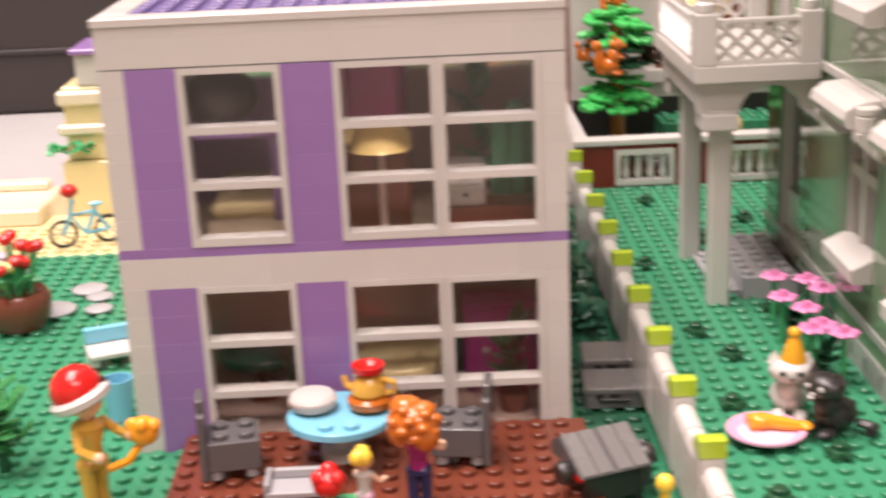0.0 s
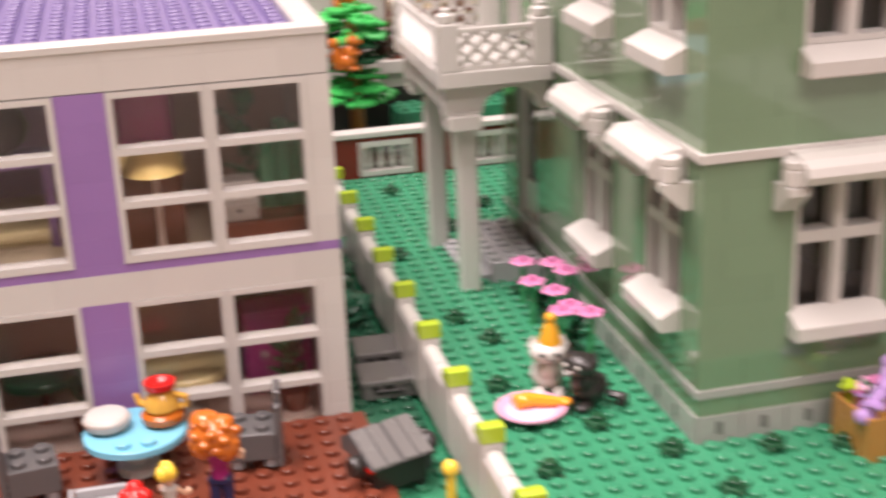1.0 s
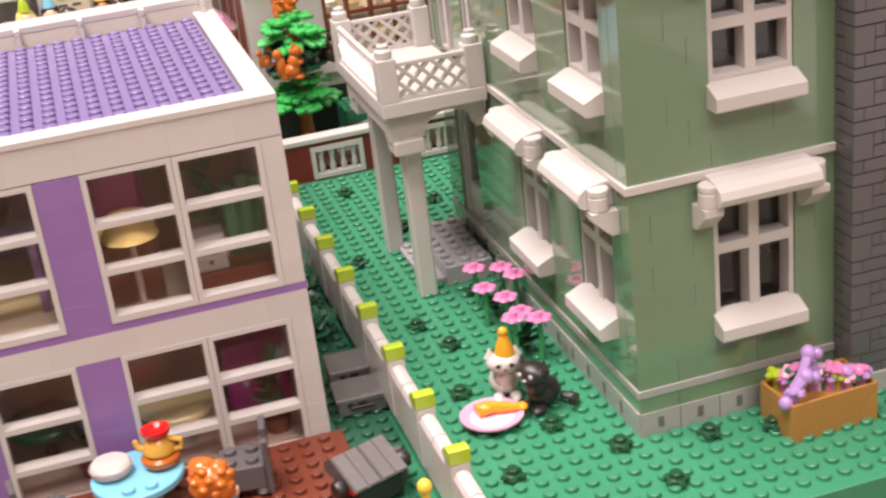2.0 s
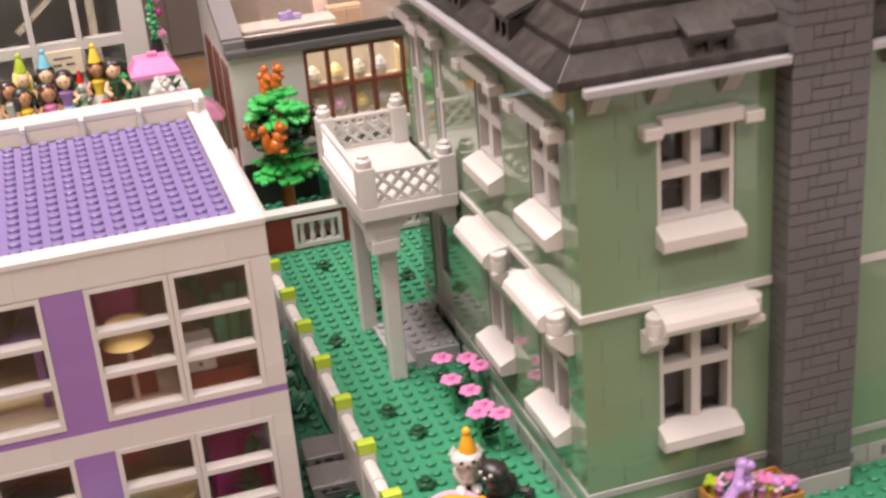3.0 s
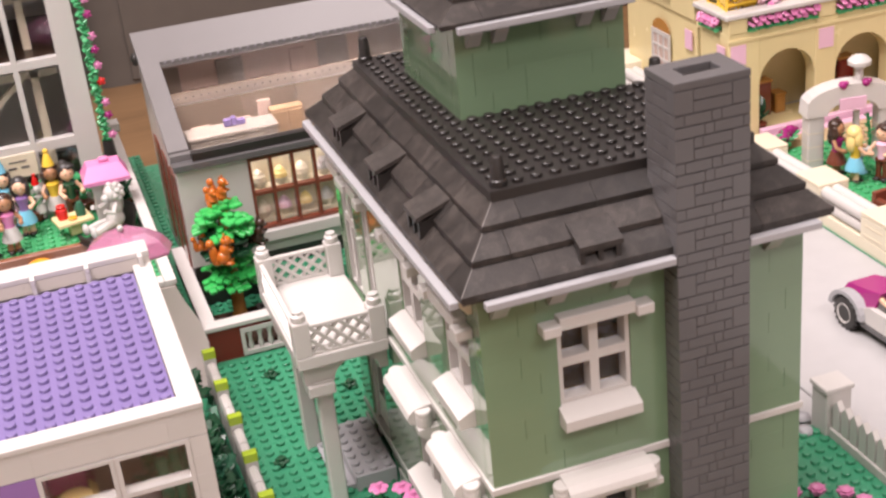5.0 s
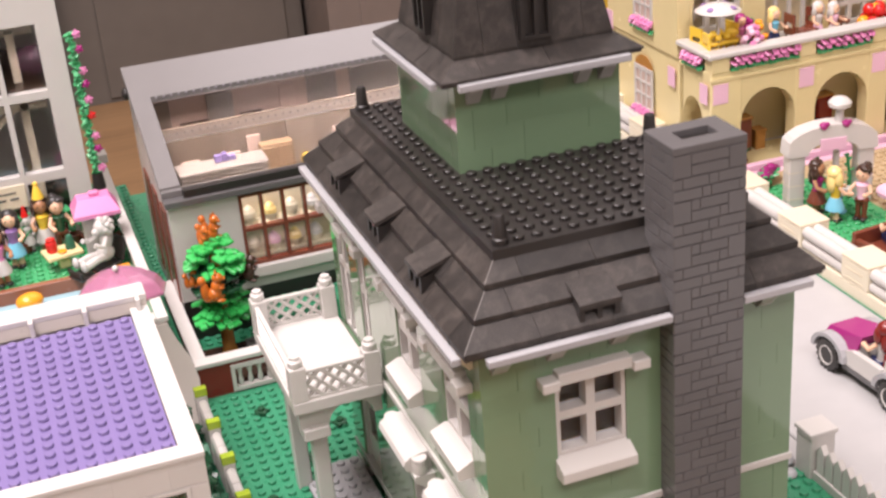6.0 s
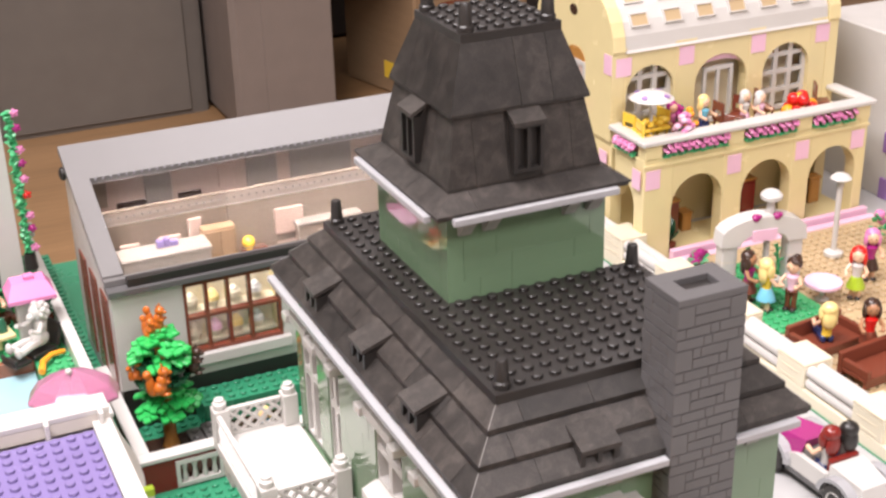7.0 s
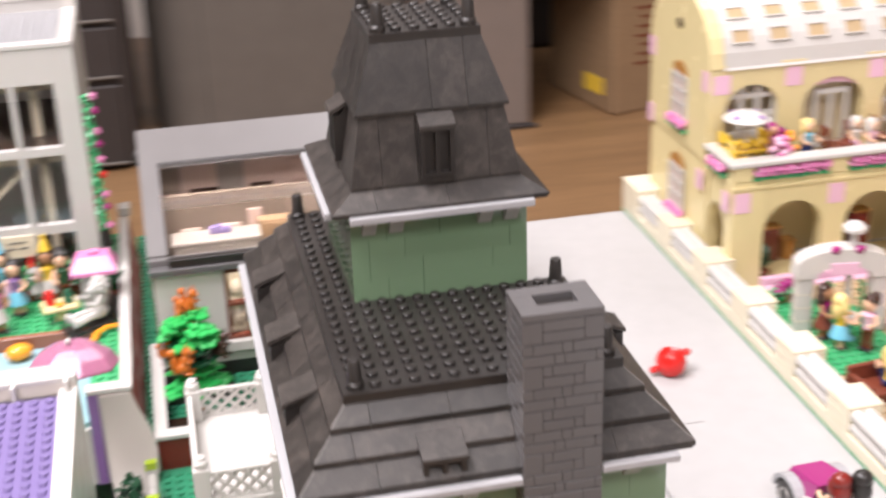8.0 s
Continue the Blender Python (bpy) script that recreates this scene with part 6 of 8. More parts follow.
solo("yellow_toy", Shape().ball(0, 0, 0.05, 0.05).cyl(0, 0, 0, 0.03, 0.03), YELLOW, "yellow round toy on a shop cupboard", "toy", 0.52, 4.925, 0.86, smooth=True)

# ---- the tall white house with its party terrace ----
WH = thing("white_house", "tall white house with large lattice windows", "house")
WX0, WX1, WY = -2.9, -1.02, 5.5
zs = [0.42, 0.46, 0.92, 0.99, 1.54, 1.60, 2.09, 2.17, 2.36]
us = [WX0, -2.75, -2.47, -2.43, -2.15, -2.11, -1.83, -1.79, -1.51, -1.47, -1.19, WX1]
part("front_wall", Shape().grille(us, zs, {(i, j) for i in (1, 3, 5, 7, 9) for j in (1, 3, 5)}, WY, WY + 0.08), WHITE, WH)
part("side_wall", Shape().box(WX1 - 0.08, WY + 0.08, -0.08, WX1, 6.9, 2.36, 0.003), WHITE, WH)
part("base_wall", Shape().box(WX0, WY, -0.08, WX1, WY + 0.08, 0.42), WHITE, WH)
part("back_wall", Shape().box(WX0, 6.82, -0.08, WX1 - 0.08, 6.9, 2.42), WHITE, WH)
part("west_wall", Shape().box(WX0, WY + 0.08, -0.08, WX0 + 0.08, 6.82, 2.36), WHITE, WH)
wroof = part("roof", Shape().box(WX0 + 0.08, WY + 0.082, 2.28, WX1 - 0.08, 6.82, 2.33), LGREY, WH, "light grey studded flat roof")
part("studs", Shape().studs(WX0 + 0.1, WY + 0.1, WX1 - 0.1, 6.8, 2.33), LGREY, wroof, smooth=True, kind="stuff")
part("roof_rim", Shape().box(WX0, WY - 0.01, 2.362, WX1 + 0.01, WY + 0.09, 2.40, 0.004).box(WX1 - 0.1, WY + 0.092, 2.362, WX1 + 0.01, 6.80, 2.40, 0.004).box(WX0, 6.81, 2.422, WX1 + 0.01, 6.91, 2.46, 0.004), WHITE, WH)
part("corner_block", Shape().box(WX1 - 0.1, 6.6, 2.402, WX1 + 0.012, 6.80, 2.50, 0.004), WHITE, WH)
part("floor", Shape().box(WX0 + 0.08, WY + 0.08, 1.54, WX1 - 0.08, 6.82, 1.60), HAIRBROWN, WH)
part("floor", Shape().box(WX0 + 0.08, WY + 0.08, 0.38, WX1 - 0.08, 6.82, 0.44), HAIRBROWN, WH)
for i in (1, 3, 5, 7, 9):
    for j in (1, 3, 5):
        part("pane", Shape().box(us[i] - 0.002, WY + 0.04, zs[j] - 0.002, us[i + 1] + 0.002, WY + 0.044, zs[j + 1] + 0.002), PANE, WH).visible_shadow = False
st = thing("inner_stair", "white toy stair rail behind the tall windows", "stair", -1.9, 5.85, 1.02)
part("rail", Shape().tube([(0, 0, 0), (0.5, 0, 0.42)], 0.03, 4), CREAM, st)
part("beam", Shape().box(-0.1, -0.03, 0.36, 0.7, 0.03, 0.42, 0.004).box(-0.5, 0.1, 0.9, 0.7, 0.16, 0.96), CREAM, st)
part("post", Shape().box(0.5, -0.03, -0.4, 0.56, 0.03, 0.95), CREAM, st)

vine = thing("climbing_roses", "climbing green vine with pink roses on a house corner", "plant", -0.965, 5.46, 0.0)
part("pot", Shape().cyl(0, 0, 0.80, 0.92, 0.05, 0.04), BLACK, vine, smooth=True)
part("stem", Shape().tube([(0, 0, 0.42), (0, 0, 1.2), (0.0, 0, 2.0)], 0.018, 6), BRIGHT, vine)
s = Shape()
r_ = random.Random(5)
for i in range(150):
    z = 0.93 + 1.08 * i / 150
    s.at(pose(0.012 * math.cos(i), -0.015 + 0.01 * math.sin(i * 2), z, r_.uniform(-50, 50), r_.uniform(-40, 40), i * 137)).box(-0.018, -0.008, -0.006, 0.018, 0.04, 0.006, 0.005)
part("leaves", s.at(), BRIGHT, vine)
for i, (z, m) in enumerate(((0.97, PINK), (1.12, MAGENTA), (1.22, PINK), (1.38, RED), (1.50, PINK), (1.62, MAGENTA), (1.72, PINK), (1.88, MAGENTA), (1.99, PINK))):
    s = Shape().ball(0.042, -0.028, z, 0.026, 0.026, 0.026, 9, 6)
    for k in range(5):
        s.ball(0.042 + 0.022 * math.cos(k * 1.257 + i), -0.035, z + 0.022 * math.sin(k * 1.257 + i), 0.014, 0.014, 0.012, 6, 4)
    part("rose", s, m, vine, smooth=True)

bt = thing("kiosk", "small pink roofed white kiosk on a terrace", "kiosk", -1.05, 4.98, 0.42)
part("post", Shape().box(-0.115, -0.04, 0, 0.08, 0.1, 0.39, 0.006), WHITE, bt)
part("roof", Shape().hexa([(-0.17, -0.13, 0.42), (0.16, -0.13, 0.42), (0.16, 0.14, 0.42), (-0.17, 0.14, 0.42)], [(-0.12, -0.02, 0.50), (0.11, -0.02, 0.50), (0.11, 0.12, 0.50), (-0.12, 0.12, 0.50)]), PINK, bt, "pink sloped roof")
part("roof_edge", Shape().box(-0.17, -0.13, 0.39, 0.16, 0.14, 0.42, 0.003), PINK, bt)
part("ridge_knob", Shape().box(-0.03, 0.02, 0.50, 0.04, 0.08, 0.53, 0.006), PINK, bt)

NOUGATRED = plastic("warm_brown_plastic", (0.27, 0.105, 0.06), 0.24)
PALEBLUE = plastic("clear_pale_blue_plastic", (0.3, 0.47, 0.52), 0.12)
ter = solo("terrace", Shape().box(-3.0, 4.80, -0.08, -0.89, 5.5, 0.42, 0.004).box(-1.01, 5.5, -0.08, -0.89, 6.6, 0.42).box(-1.12, 3.52, -0.08, -0.89, 4.80, 0.42, 0.004).box(-3.0, 3.52, -0.08, -1.124, 4.738, 0.28), BRIGHT, "raised green studded terrace with a party on it", "terrace", kind="structure")
part("studs", Shape().studs(-2.6, 4.84, -0.90, 5.48, 0.42).studs(-1.10, 3.56, -0.90, 4.80, 0.42), BRIGHT, ter, smooth=True, kind="stuff")
part("edge", Shape().box(-3.0, 4.742, 0.1, -1.124, 4.798, 0.444, 0.004), NOUGATRED, ter, "brown terrace edge")
part("pool", Shape().box(-2.99, 3.56, 0.282, -1.13, 4.738, 0.345, 0.003), PALEBLUE, ter, "light blue pool tiles")
lw = thing("garden_wall", "white capped garden wall with a dark red face", "wall")
part("cap", Shape().box(-0.90, 3.46, 0.59, -0.825, 6.6, 0.625, 0.004).box(-1.12, 3.46, 0.59, -0.902, 3.56, 0.625, 0.004), WHITE, lw)
part("inner_face", Shape().box(-0.885, 3.5, 0.30, -0.85, 6.6, 0.59), WHITE, lw)
wall_red = part("outer_face", Shape().prism([(-0.85, -0.08), (-0.748, -0.08), (-0.838, 0.59), (-0.85, 0.59)], "y", 3.502, 6.6), MATTPINK, lw, "sloped dark red and white brick face")
rng = random.Random(9)
for j in range(7):
    y = 3.51 + 0.08 * (j % 2)
    while y < 6.5:
        n = rng.choice((0.08, 0.16, 0.16, 0.24))
        ob = part("brick", Shape().box(0, 0, 0, 0.006, min(n, 6.59 - y) - 0.004, 0.088, 0.001), rng.choice((MATTRED, MATTRED, MATTPINK)), wall_red)
        z = -0.06 + 0.092 * j
        ob.matrix_basis = pose((-0.7505 - 0.1343 * (z + 0.08)) * K, y * K, z * K, 0, -7.65, 0)
        y += n
part("front_face", Shape().box(-1.12, 3.47, -0.08, -0.852, 3.50, 0.59, 0.003), WHITE, lw)
part("lower_face", Shape().box(-2.4, 3.47, -0.08, -1.124, 3.50, 0.34, 0.003), WHITE, lw)
part("panel", Shape().box(-1.118, 3.464, -0.078, -1.05, 3.4695, 0.588), LILAC, lw, "lavender strip")
part("end_post", Shape().box(-0.90, 6.46, 0.625, -0.80, 6.6, 0.70, 0.005), WHITE, lw)

rows = [(0.58, 3.45, -1.03, -0.84), (0.46, 3.435, -1.03, -0.80), (0.33, 3.40, -1.03, -0.74), (0.20, 3.35, -1.03, -0.712), (0.07, 3.27, -1.02, -0.72), (-0.07, 3.16, -1.0, -0.79)]
n = len(rows)
vs = [(x, y + d, z) for d in (0, 0.02) for z, y, l, r in rows for x in (l, (l + r) / 2, r)]
fs = []
for j in range(n - 1):
    for i in range(2):
        q = (j * 3 + i, (j + 1) * 3 + i, (j + 1) * 3 + i + 1, j * 3 + i + 1)
        fs += [q, tuple(3 * n + k for k in q[::-1])]
    fs += [(j * 3 + 2, (j + 1) * 3 + 2, 3 * n + (j + 1) * 3 + 2, 3 * n + j * 3 + 2), (j * 3, 3 * n + j * 3, 3 * n + (j + 1) * 3, (j + 1) * 3)]
fs += [(0, 1, 2, 3 * n + 2, 3 * n + 1, 3 * n)]
solo("curved_panel", Shape().add(vs, fs), BEIGE, "pale curved slide panel at the end of a garden wall", "slide", smooth=True)

um = thing("parasol", "clear pink open toy parasol behind a roof", "parasol", -1.12, 2.9, 0.90)
part("pole", Shape().cyl(0, 0, -0.98, 0.34, 0.014), WHITE, um, smooth=True)
part("canopy", Shape().at(pose(0, 0, 0, -8, 6, 10)).lathe(0, 0, [(0.262, 0.195), (0.265, 0.21), (0.215, 0.275), (0.13, 0.325), (0.02, 0.36), (0.015, 0.345), (0.12, 0.312), (0.2, 0.262), (0.25, 0.2)], 8).at(), PINKGLASS, um)
part("tip", Shape().ball(0, 0, 0.37, 0.02), WHITE, um, smooth=True)

PARTY = [(-1.42, 5.33, 0, HAIRBROWN, YELLOW, WHITE, YELLOW, SKIN2, "toy doll in a yellow top and party hat"),
         (-1.31, 5.26, 12, BLACK, DARKGREEN, BROWN, None, SKIN, "toy doll with short black hair and green vest"),
         (-1.65, 5.17, -10, BLACK, LILAC, AZURE, None, SKIN, "toy doll with long black hair and blue skirt"),
         (-1.77, 4.90, 10, HAIRBROWN, PINK, WHITE, None, SKIN2, "toy doll with dark hair and pink top"),
         (-1.76, 5.38, 0, BLACK, AZURE, PALEPINK, AZURE, SKIN, "toy doll in a light blue party hat"),
         (-1.92, 5.36, 15, BLONDE, LIME, WHITE, LIME, SKIN, "toy doll with fair hair and lime party hat"),
         (-2.02, 5.1, 20, HAIRBROWN, WHITE, NAVY, None, SKIN2, "toy doll in a white top"),
         (-1.93, 4.88, 30, BLACK, YELLOW, BLACK, None, SKIN2, "toy doll in a yellow and black costume"),
         (-1.54, 5.40, -8, WHITE, WHITE, WHITE, RED, WHITE, "pale toy rabbit figure in a red party hat")]
for x, y, rz, hair, top, legs, hat, skin, lab in PARTY:
    doll(x, y, 0.438, rz, hair, top, legs, lab + " on a terrace", skin, hat, 0 if legs is not BROWN else 1, h=0.75 if hat is RED else 1.15)
s = Shape().ball(0, 0.02, 0.075, 0.062, 0.07, 0.065, 12, 8).ball(0, 0.04, 0.16, 0.048, 0.046, 0.08, 12, 8).ball(0, 0.03, 0.27, 0.06, 0.062, 0.058, 12, 8).ball(0, -0.025, 0.25, 0.03, 0.035, 0.028)
for b in (-1, 1):
    s.tube([(0.03 * b, 0.0, 0.06), (0.042 * b, -0.09, 0.065), (0.05 * b, -0.19, 0.05)], 0.03, 8).ball(0.05 * b, -0.20, 0.06, 0.036, 0.022, 0.046, 10, 7)
    s.tube([(0.045 * b, 0.02, 0.2), (0.09 * b, -0.04, 0.16), (0.075 * b, -0.10, 0.19)], 0.018, 8).ball(0.035 * b, 0.02, 0.335, 0.012, 0.012, 0.026, 6, 5)
for i in range(22):
    a, v = i * 2.4, -0.6 + 1.5 * i / 21
    q = math.sqrt(max(0.0, 1 - v * v))
    s.ball(0.062 * q * math.cos(a), 0.052 + 0.045 * q * math.sin(a), 0.275 + 0.062 * v, 0.026, 0.026, 0.022, 7, 5)
solo("pony_figure", s, WHITE, "white toy pony with a curly mane in a black seat", "toy pony", -1.07, 4.82, 0.475, -62, smooth=True)
st = thing("lounge_seat", "black toy seat holding a white pony on the terrace", "seat", -1.07, 4.82, 0.438, -62)
part("base", Shape().box(-0.08, -0.10, 0, 0.08, 0.10, 0.036, 0.008), BLACK, st)
part("backrest", Shape().at(pose(0, 0.10, 0.03, -18, 0, 0)).box(-0.075, 0, 0, 0.075, 0.022, 0.17, 0.008).at(), BLACK, st)
part("foot_rest", Shape().box(-0.085, -0.26, 0.0, 0.085, -0.12, 0.03, 0.01).box(-0.085, -0.26, 0.031, 0.085, -0.235, 0.07, 0.008), BLACK, st)
tb = thing("party_table", "small square tan table on one thick leg on the terrace", "table", -1.34, 5.0, 0.438, 12)
part("tabletop", Shape().box(-0.13, -0.10, 0.095, 0.13, 0.10, 0.125, 0.006), TAN, tb)
part("leg", Shape().box(-0.04, -0.04, 0, 0.04, 0.04, 0.095, 0.005), TAN, tb)
solo("red_cup", Shape().lathe(0, 0, [(0.036, 0), (0.042, 0.05), (0.04, 0.075), (0.03, 0.08), (0.034, 0.10), (0.03, 0.104)], 12), RED, "shiny red lidded toy cup on a square tan table", "cup", -1.405, 5.0, 0.563, smooth=True)
solo("green_bottle", Shape().lathe(0, 0, [(0.038, 0), (0.036, 0.055), (0.02, 0.10), (0.012, 0.105)], 12), SHADEGREEN, "dark green toy bottle on a square tan table", "bottle", -1.275, 5.01, 0.563, smooth=True)
solo("orange_dish", Shape().lathe(0, 0, [(0.02, 0), (0.034, 0.014), (0.03, 0.018)], 12), AMBER, "small orange dish on a square tan table", "dish", -1.34, 4.95, 0.563, smooth=True)
solo("banana", Shape().tube([(-0.15, -0.05, 0.02), (-0.06, 0.02, 0.035), (0.05, 0.045, 0.035), (0.15, 0.02, 0.02)], 0.026, 8, 0.018), AMBER, "yellow orange curved float on the terrace", "float", -1.02, 4.62, 0.438, 38, smooth=True)
solo("gold_ball", Shape().ball(0, 0, 0.06, 0.10, 0.08, 0.06, 12, 8), AMBER, "orange yellow rounded float in the pool", "float", -1.63, 4.60, 0.346, 20, smooth=True)
for i, (x, y) in enumerate(((-1.12, 5.4), (-0.94, 5.3), (-1.22, 5.45), (-1.84, 5.44), (-1.58, 5.47))):
    pot_plant(x, y - 0.06, 0.438, 0.16, BROWN, DARKGREEN if i % 2 else BRIGHT, "small leafy toy plant on the terrace", 12, 20 + i)
bn = thing("sign_board", "white party sign with short dark marks", "sign", -1.62, 5.485, 0.76)
part("board", Shape().box(-0.13, -0.008, 0, 0.13, 0.008, 0.18, 0.003), CREAM, bn)
part("mark", Shape().box(-0.08, -0.012, 0.07, -0.02, -0.008, 0.085).box(0.01, -0.012, 0.07, 0.07, -0.008, 0.085).box(-0.07, -0.012, 0.12, 0.06, -0.008, 0.13), DGREY, bn)

# ---- the cream arcade building ----
CB = thing("arcade_building", "cream arcaded building with a balcony and white barrel roof", "building")
CX0, CX1, CYF, CYW, CYB = 3.93, 6.28, 4.93, 5.45, 6.75
bays = [(4.22, 4.74), (4.94, 5.46), (5.66, 6.18)]
piers = [(CX0, 4.22), (4.74, 4.94), (5.46, 5.66), (6.18, CX1)]
for a, b in piers:
    part("pier", Shape().box(a, CYF, -0.02, b, CYF + 0.14, 0.93, 0.006), TAN, CB)
for a, b in bays:
    part("arch", Shape().arch(a, b, 0.46, 0.72, 0.93, CYF + 0.004, CYF + 0.13), TAN, CB)
part("side_arch", Shape().arch(-(CYF + 0.46), -(CYF + 0.14), 0.46, 0.66, 0.93, CX0 + 0.004, CX0 + 0.13), TAN, CB).matrix_basis = Matrix.Rotation(radians(-90), 4, "Z")
part("balcony_floor", Shape().box(CX0 + 0.004, CYF + 0.01, 0.88, CX1, CYW, 0.93), TAN, CB)
part("balcony_edge", Shape().box(CX0 - 0.01, CYF - 0.012, 0.855, CX1 + 0.01, CYF, 0.885, 0.003), TAN, CB)
for a, b in ((CX0, 4.10), (4.76, 4.92), (5.48, 5.64), (6.12, CX1)):
    part("balcony_post", Shape().box(a, CYF - 0.01, 0.93, b, CYF + 0.10, 1.055, 0.004), TAN, CB)
part("balcony_rail", Shape().box(CX0 - 0.04, CYF - 0.04, 1.055, CX1 + 0.04, CYF + 0.10, 1.10, 0.01).box(CX0 - 0.04, CYF + 0.10, 1.055, CX0 + 0.08, CYW, 1.10, 0.01).box(CX1 - 0.08, CYF + 0.10, 1.055, CX1 + 0.04, CYW, 1.10, 0.01), WHITE, CB, "white balcony rail")
part("balcony_back", Shape().box(CX0 + 0.02, CYF + 0.08, 0.93, CX1, CYF + 0.095, 1.055).box(CX0 + 0.06, CYF + 0.1, 0.93, CX0 + 0.075, CYW, 1.055), TAN, CB)


def flower_strip(parent, x0, x1, y, z, rz=0):
    n = max(3, round((x1 - x0) / 0.075))
    s, g = Shape(), Shape()
    r = random.Random(round(x0 * 100))
    for i in range(n):
        u = x0 + (x1 - x0) * (i + 0.5) / n
        for j in range(3):
            g.at(pose(u + r.uniform(-0.01, 0.01), r.uniform(-0.006, 0.006), 0.012 * j, r.uniform(-12, 12), 0, r.uniform(-20, 20))).box(-0.034, -0.028, -0.004, 0.034, 0.014, 0.006, 0.003)
        for j in range(2):
            m = pose(u + (0.018 if j else -0.016) + r.uniform(-0.008, 0.008), -0.016 - 0.008 * j, 0.056 + 0.034 * j, r.uniform(20, 60), 0, r.uniform(0, 60))
            for k in range(5):
                s.at(m @ pose(0.023 * math.cos(k * 1.257), 0.023 * math.sin(k * 1.257), 0)).ball(0, 0, 0, 0.019, 0.019, 0.011, 6, 4)
    m = pose(0, y * K, z * K) if rz == 0 else pose(y * K, 0, z * K, 0, 0, rz)
    ob = part("flower_leaves", g.at(), BRIGHT, parent, kind="stuff")
    ob.matrix_basis = m
    part("flower_strip", s.at(), PINK, ob, "row of pink flowers", smooth=True, kind="stuff")


for a, b in ((4.11, 4.75), (4.93, 5.47), (5.65, 6.11)):
    flower_strip(CB, a, b, CYF, 0.935)
flower_strip(CB, -(CYF + 0.42), -(CYF + 0.12), CX0 - 0.015, 0.935, -90)
part("arcade_floor", Shape().box(CX0 + 0.01, CYF + 0.01, -0.02, CX1 - 0.01, CYW - 0.005, 0.012), TAN, CB)
# upper storey: wall with three arched openings, side gable with two
WIN = [(4.06, 4.54), (4.76, 5.30), (5.48, 5.98)]
edges = [CX0 + 0.10] + [v for w in WIN for v in w] + [CX1 - 0.12]
for i in range(0, len(edges), 2):
    part("upper_pier", Shape().box(edges[i], CYW, 0.93, edges[i + 1], CYW + 0.12, 1.74, 0.004), TAN, CB)
for a, b in WIN:
    part("upper_arch", Shape().arch(a, b, 1.33, 1.56, 1.74, CYW + 0.003, CYW + 0.117), TAN, CB)
for n, (a, b) in enumerate(WIN):
    w = b - a
    if n != 1:
        us2 = [a, a + 0.04, a + w * 0.33 - 0.018, a + w * 0.33 + 0.026, a + w * 0.66 - 0.026, a + w * 0.66 + 0.018, b - 0.04, b]
        zs2 = [0.93, 0.97, 1.10, 1.14, 1.27, 1.31, 1.43, 1.47]
        part("lattice_window", Shape().grille(us2, zs2, {(i, j) for i in (1, 3, 5) for j in (1, 3, 5)}, CYW + 0.05, CYW + 0.08), WHITE, CB, "white lattice window")
        for u in (2, 4):
            part("fan_bar", Shape().box(us2[u], CYW + 0.052, 1.471, us2[u + 1], CYW + 0.078, 1.545), WHITE, CB)
    else:
        part("balcony_door", Shape().grille([a + 0.12, a + 0.15, a + 0.26, a + 0.29, a + 0.4, a + 0.43], [0.93, 0.97, 1.40, 1.44], {(1, 1), (3, 1)}, CYW + 0.05, CYW + 0.08), WHITE, CB, "white glazed balcony door")
        part("fan_light", Shape().arch(a + 0.02, b - 0.02, 1.42, 1.50, 1.555, CYW + 0.04, CYW + 0.07), PALEPINK, CB)
part("room_back", Shape().box(CX0 + 0.1, CYW + 0.22, 0.93, CX1 - 0.1, CYW + 0.27, 1.74), CREAM, CB)
part("lower_back", Shape().box(CX0 + 0.1, CYW + 0.1, -0.02, CX1 - 0.1, CYW + 0.2, 0.9), TAN, CB)
# gable wall with round top and white barrel roof
R = (CYB - CYW) / 2
cyc = (CYB + CYW) / 2


def gable(x0, x1):
    pts = [(CYW - 0.002, 0.932), (CYW - 0.002, 1.70)] + [(cyc - (R + 0.02) * math.cos(math.pi * i / 14), 1.72 + 0.56 * math.sin(math.pi * i / 14)) for i in range(15)] + [(CYB, 1.70), (CYB, 0.932)]
    return Shape().prism(pts, "x", x0, x1)


part("gable", gable(CX0 - 0.02, CX0 + 0.10), TAN, CB)
part("gable", gable(CX1 - 0.12, CX1), TAN, CB)
part("side_wall", Shape().box(CX0, CYW, -0.02, CX0 + 0.12, CYB, 0.93, 0.004), TAN, CB)
part("east_wall", Shape().box(CX1 - 0.12, CYW, -0.02, CX1, CYB, 0.93, 0.004), TAN, CB)
N = 14
ring = [(cyc - R * math.cos(math.pi * i / N), 1.72 + 0.53 * math.sin(math.pi * i / N)) for i in range(N + 1)]
barrel = part("barrel_roof", Shape().prism([(CYW - 0.02, 1.70)] + ring + [(CYB + 0.02, 1.70)], "x", CX0 + 0.11, CX1 - 0.13), WHITE, CB, "white barrel roof")
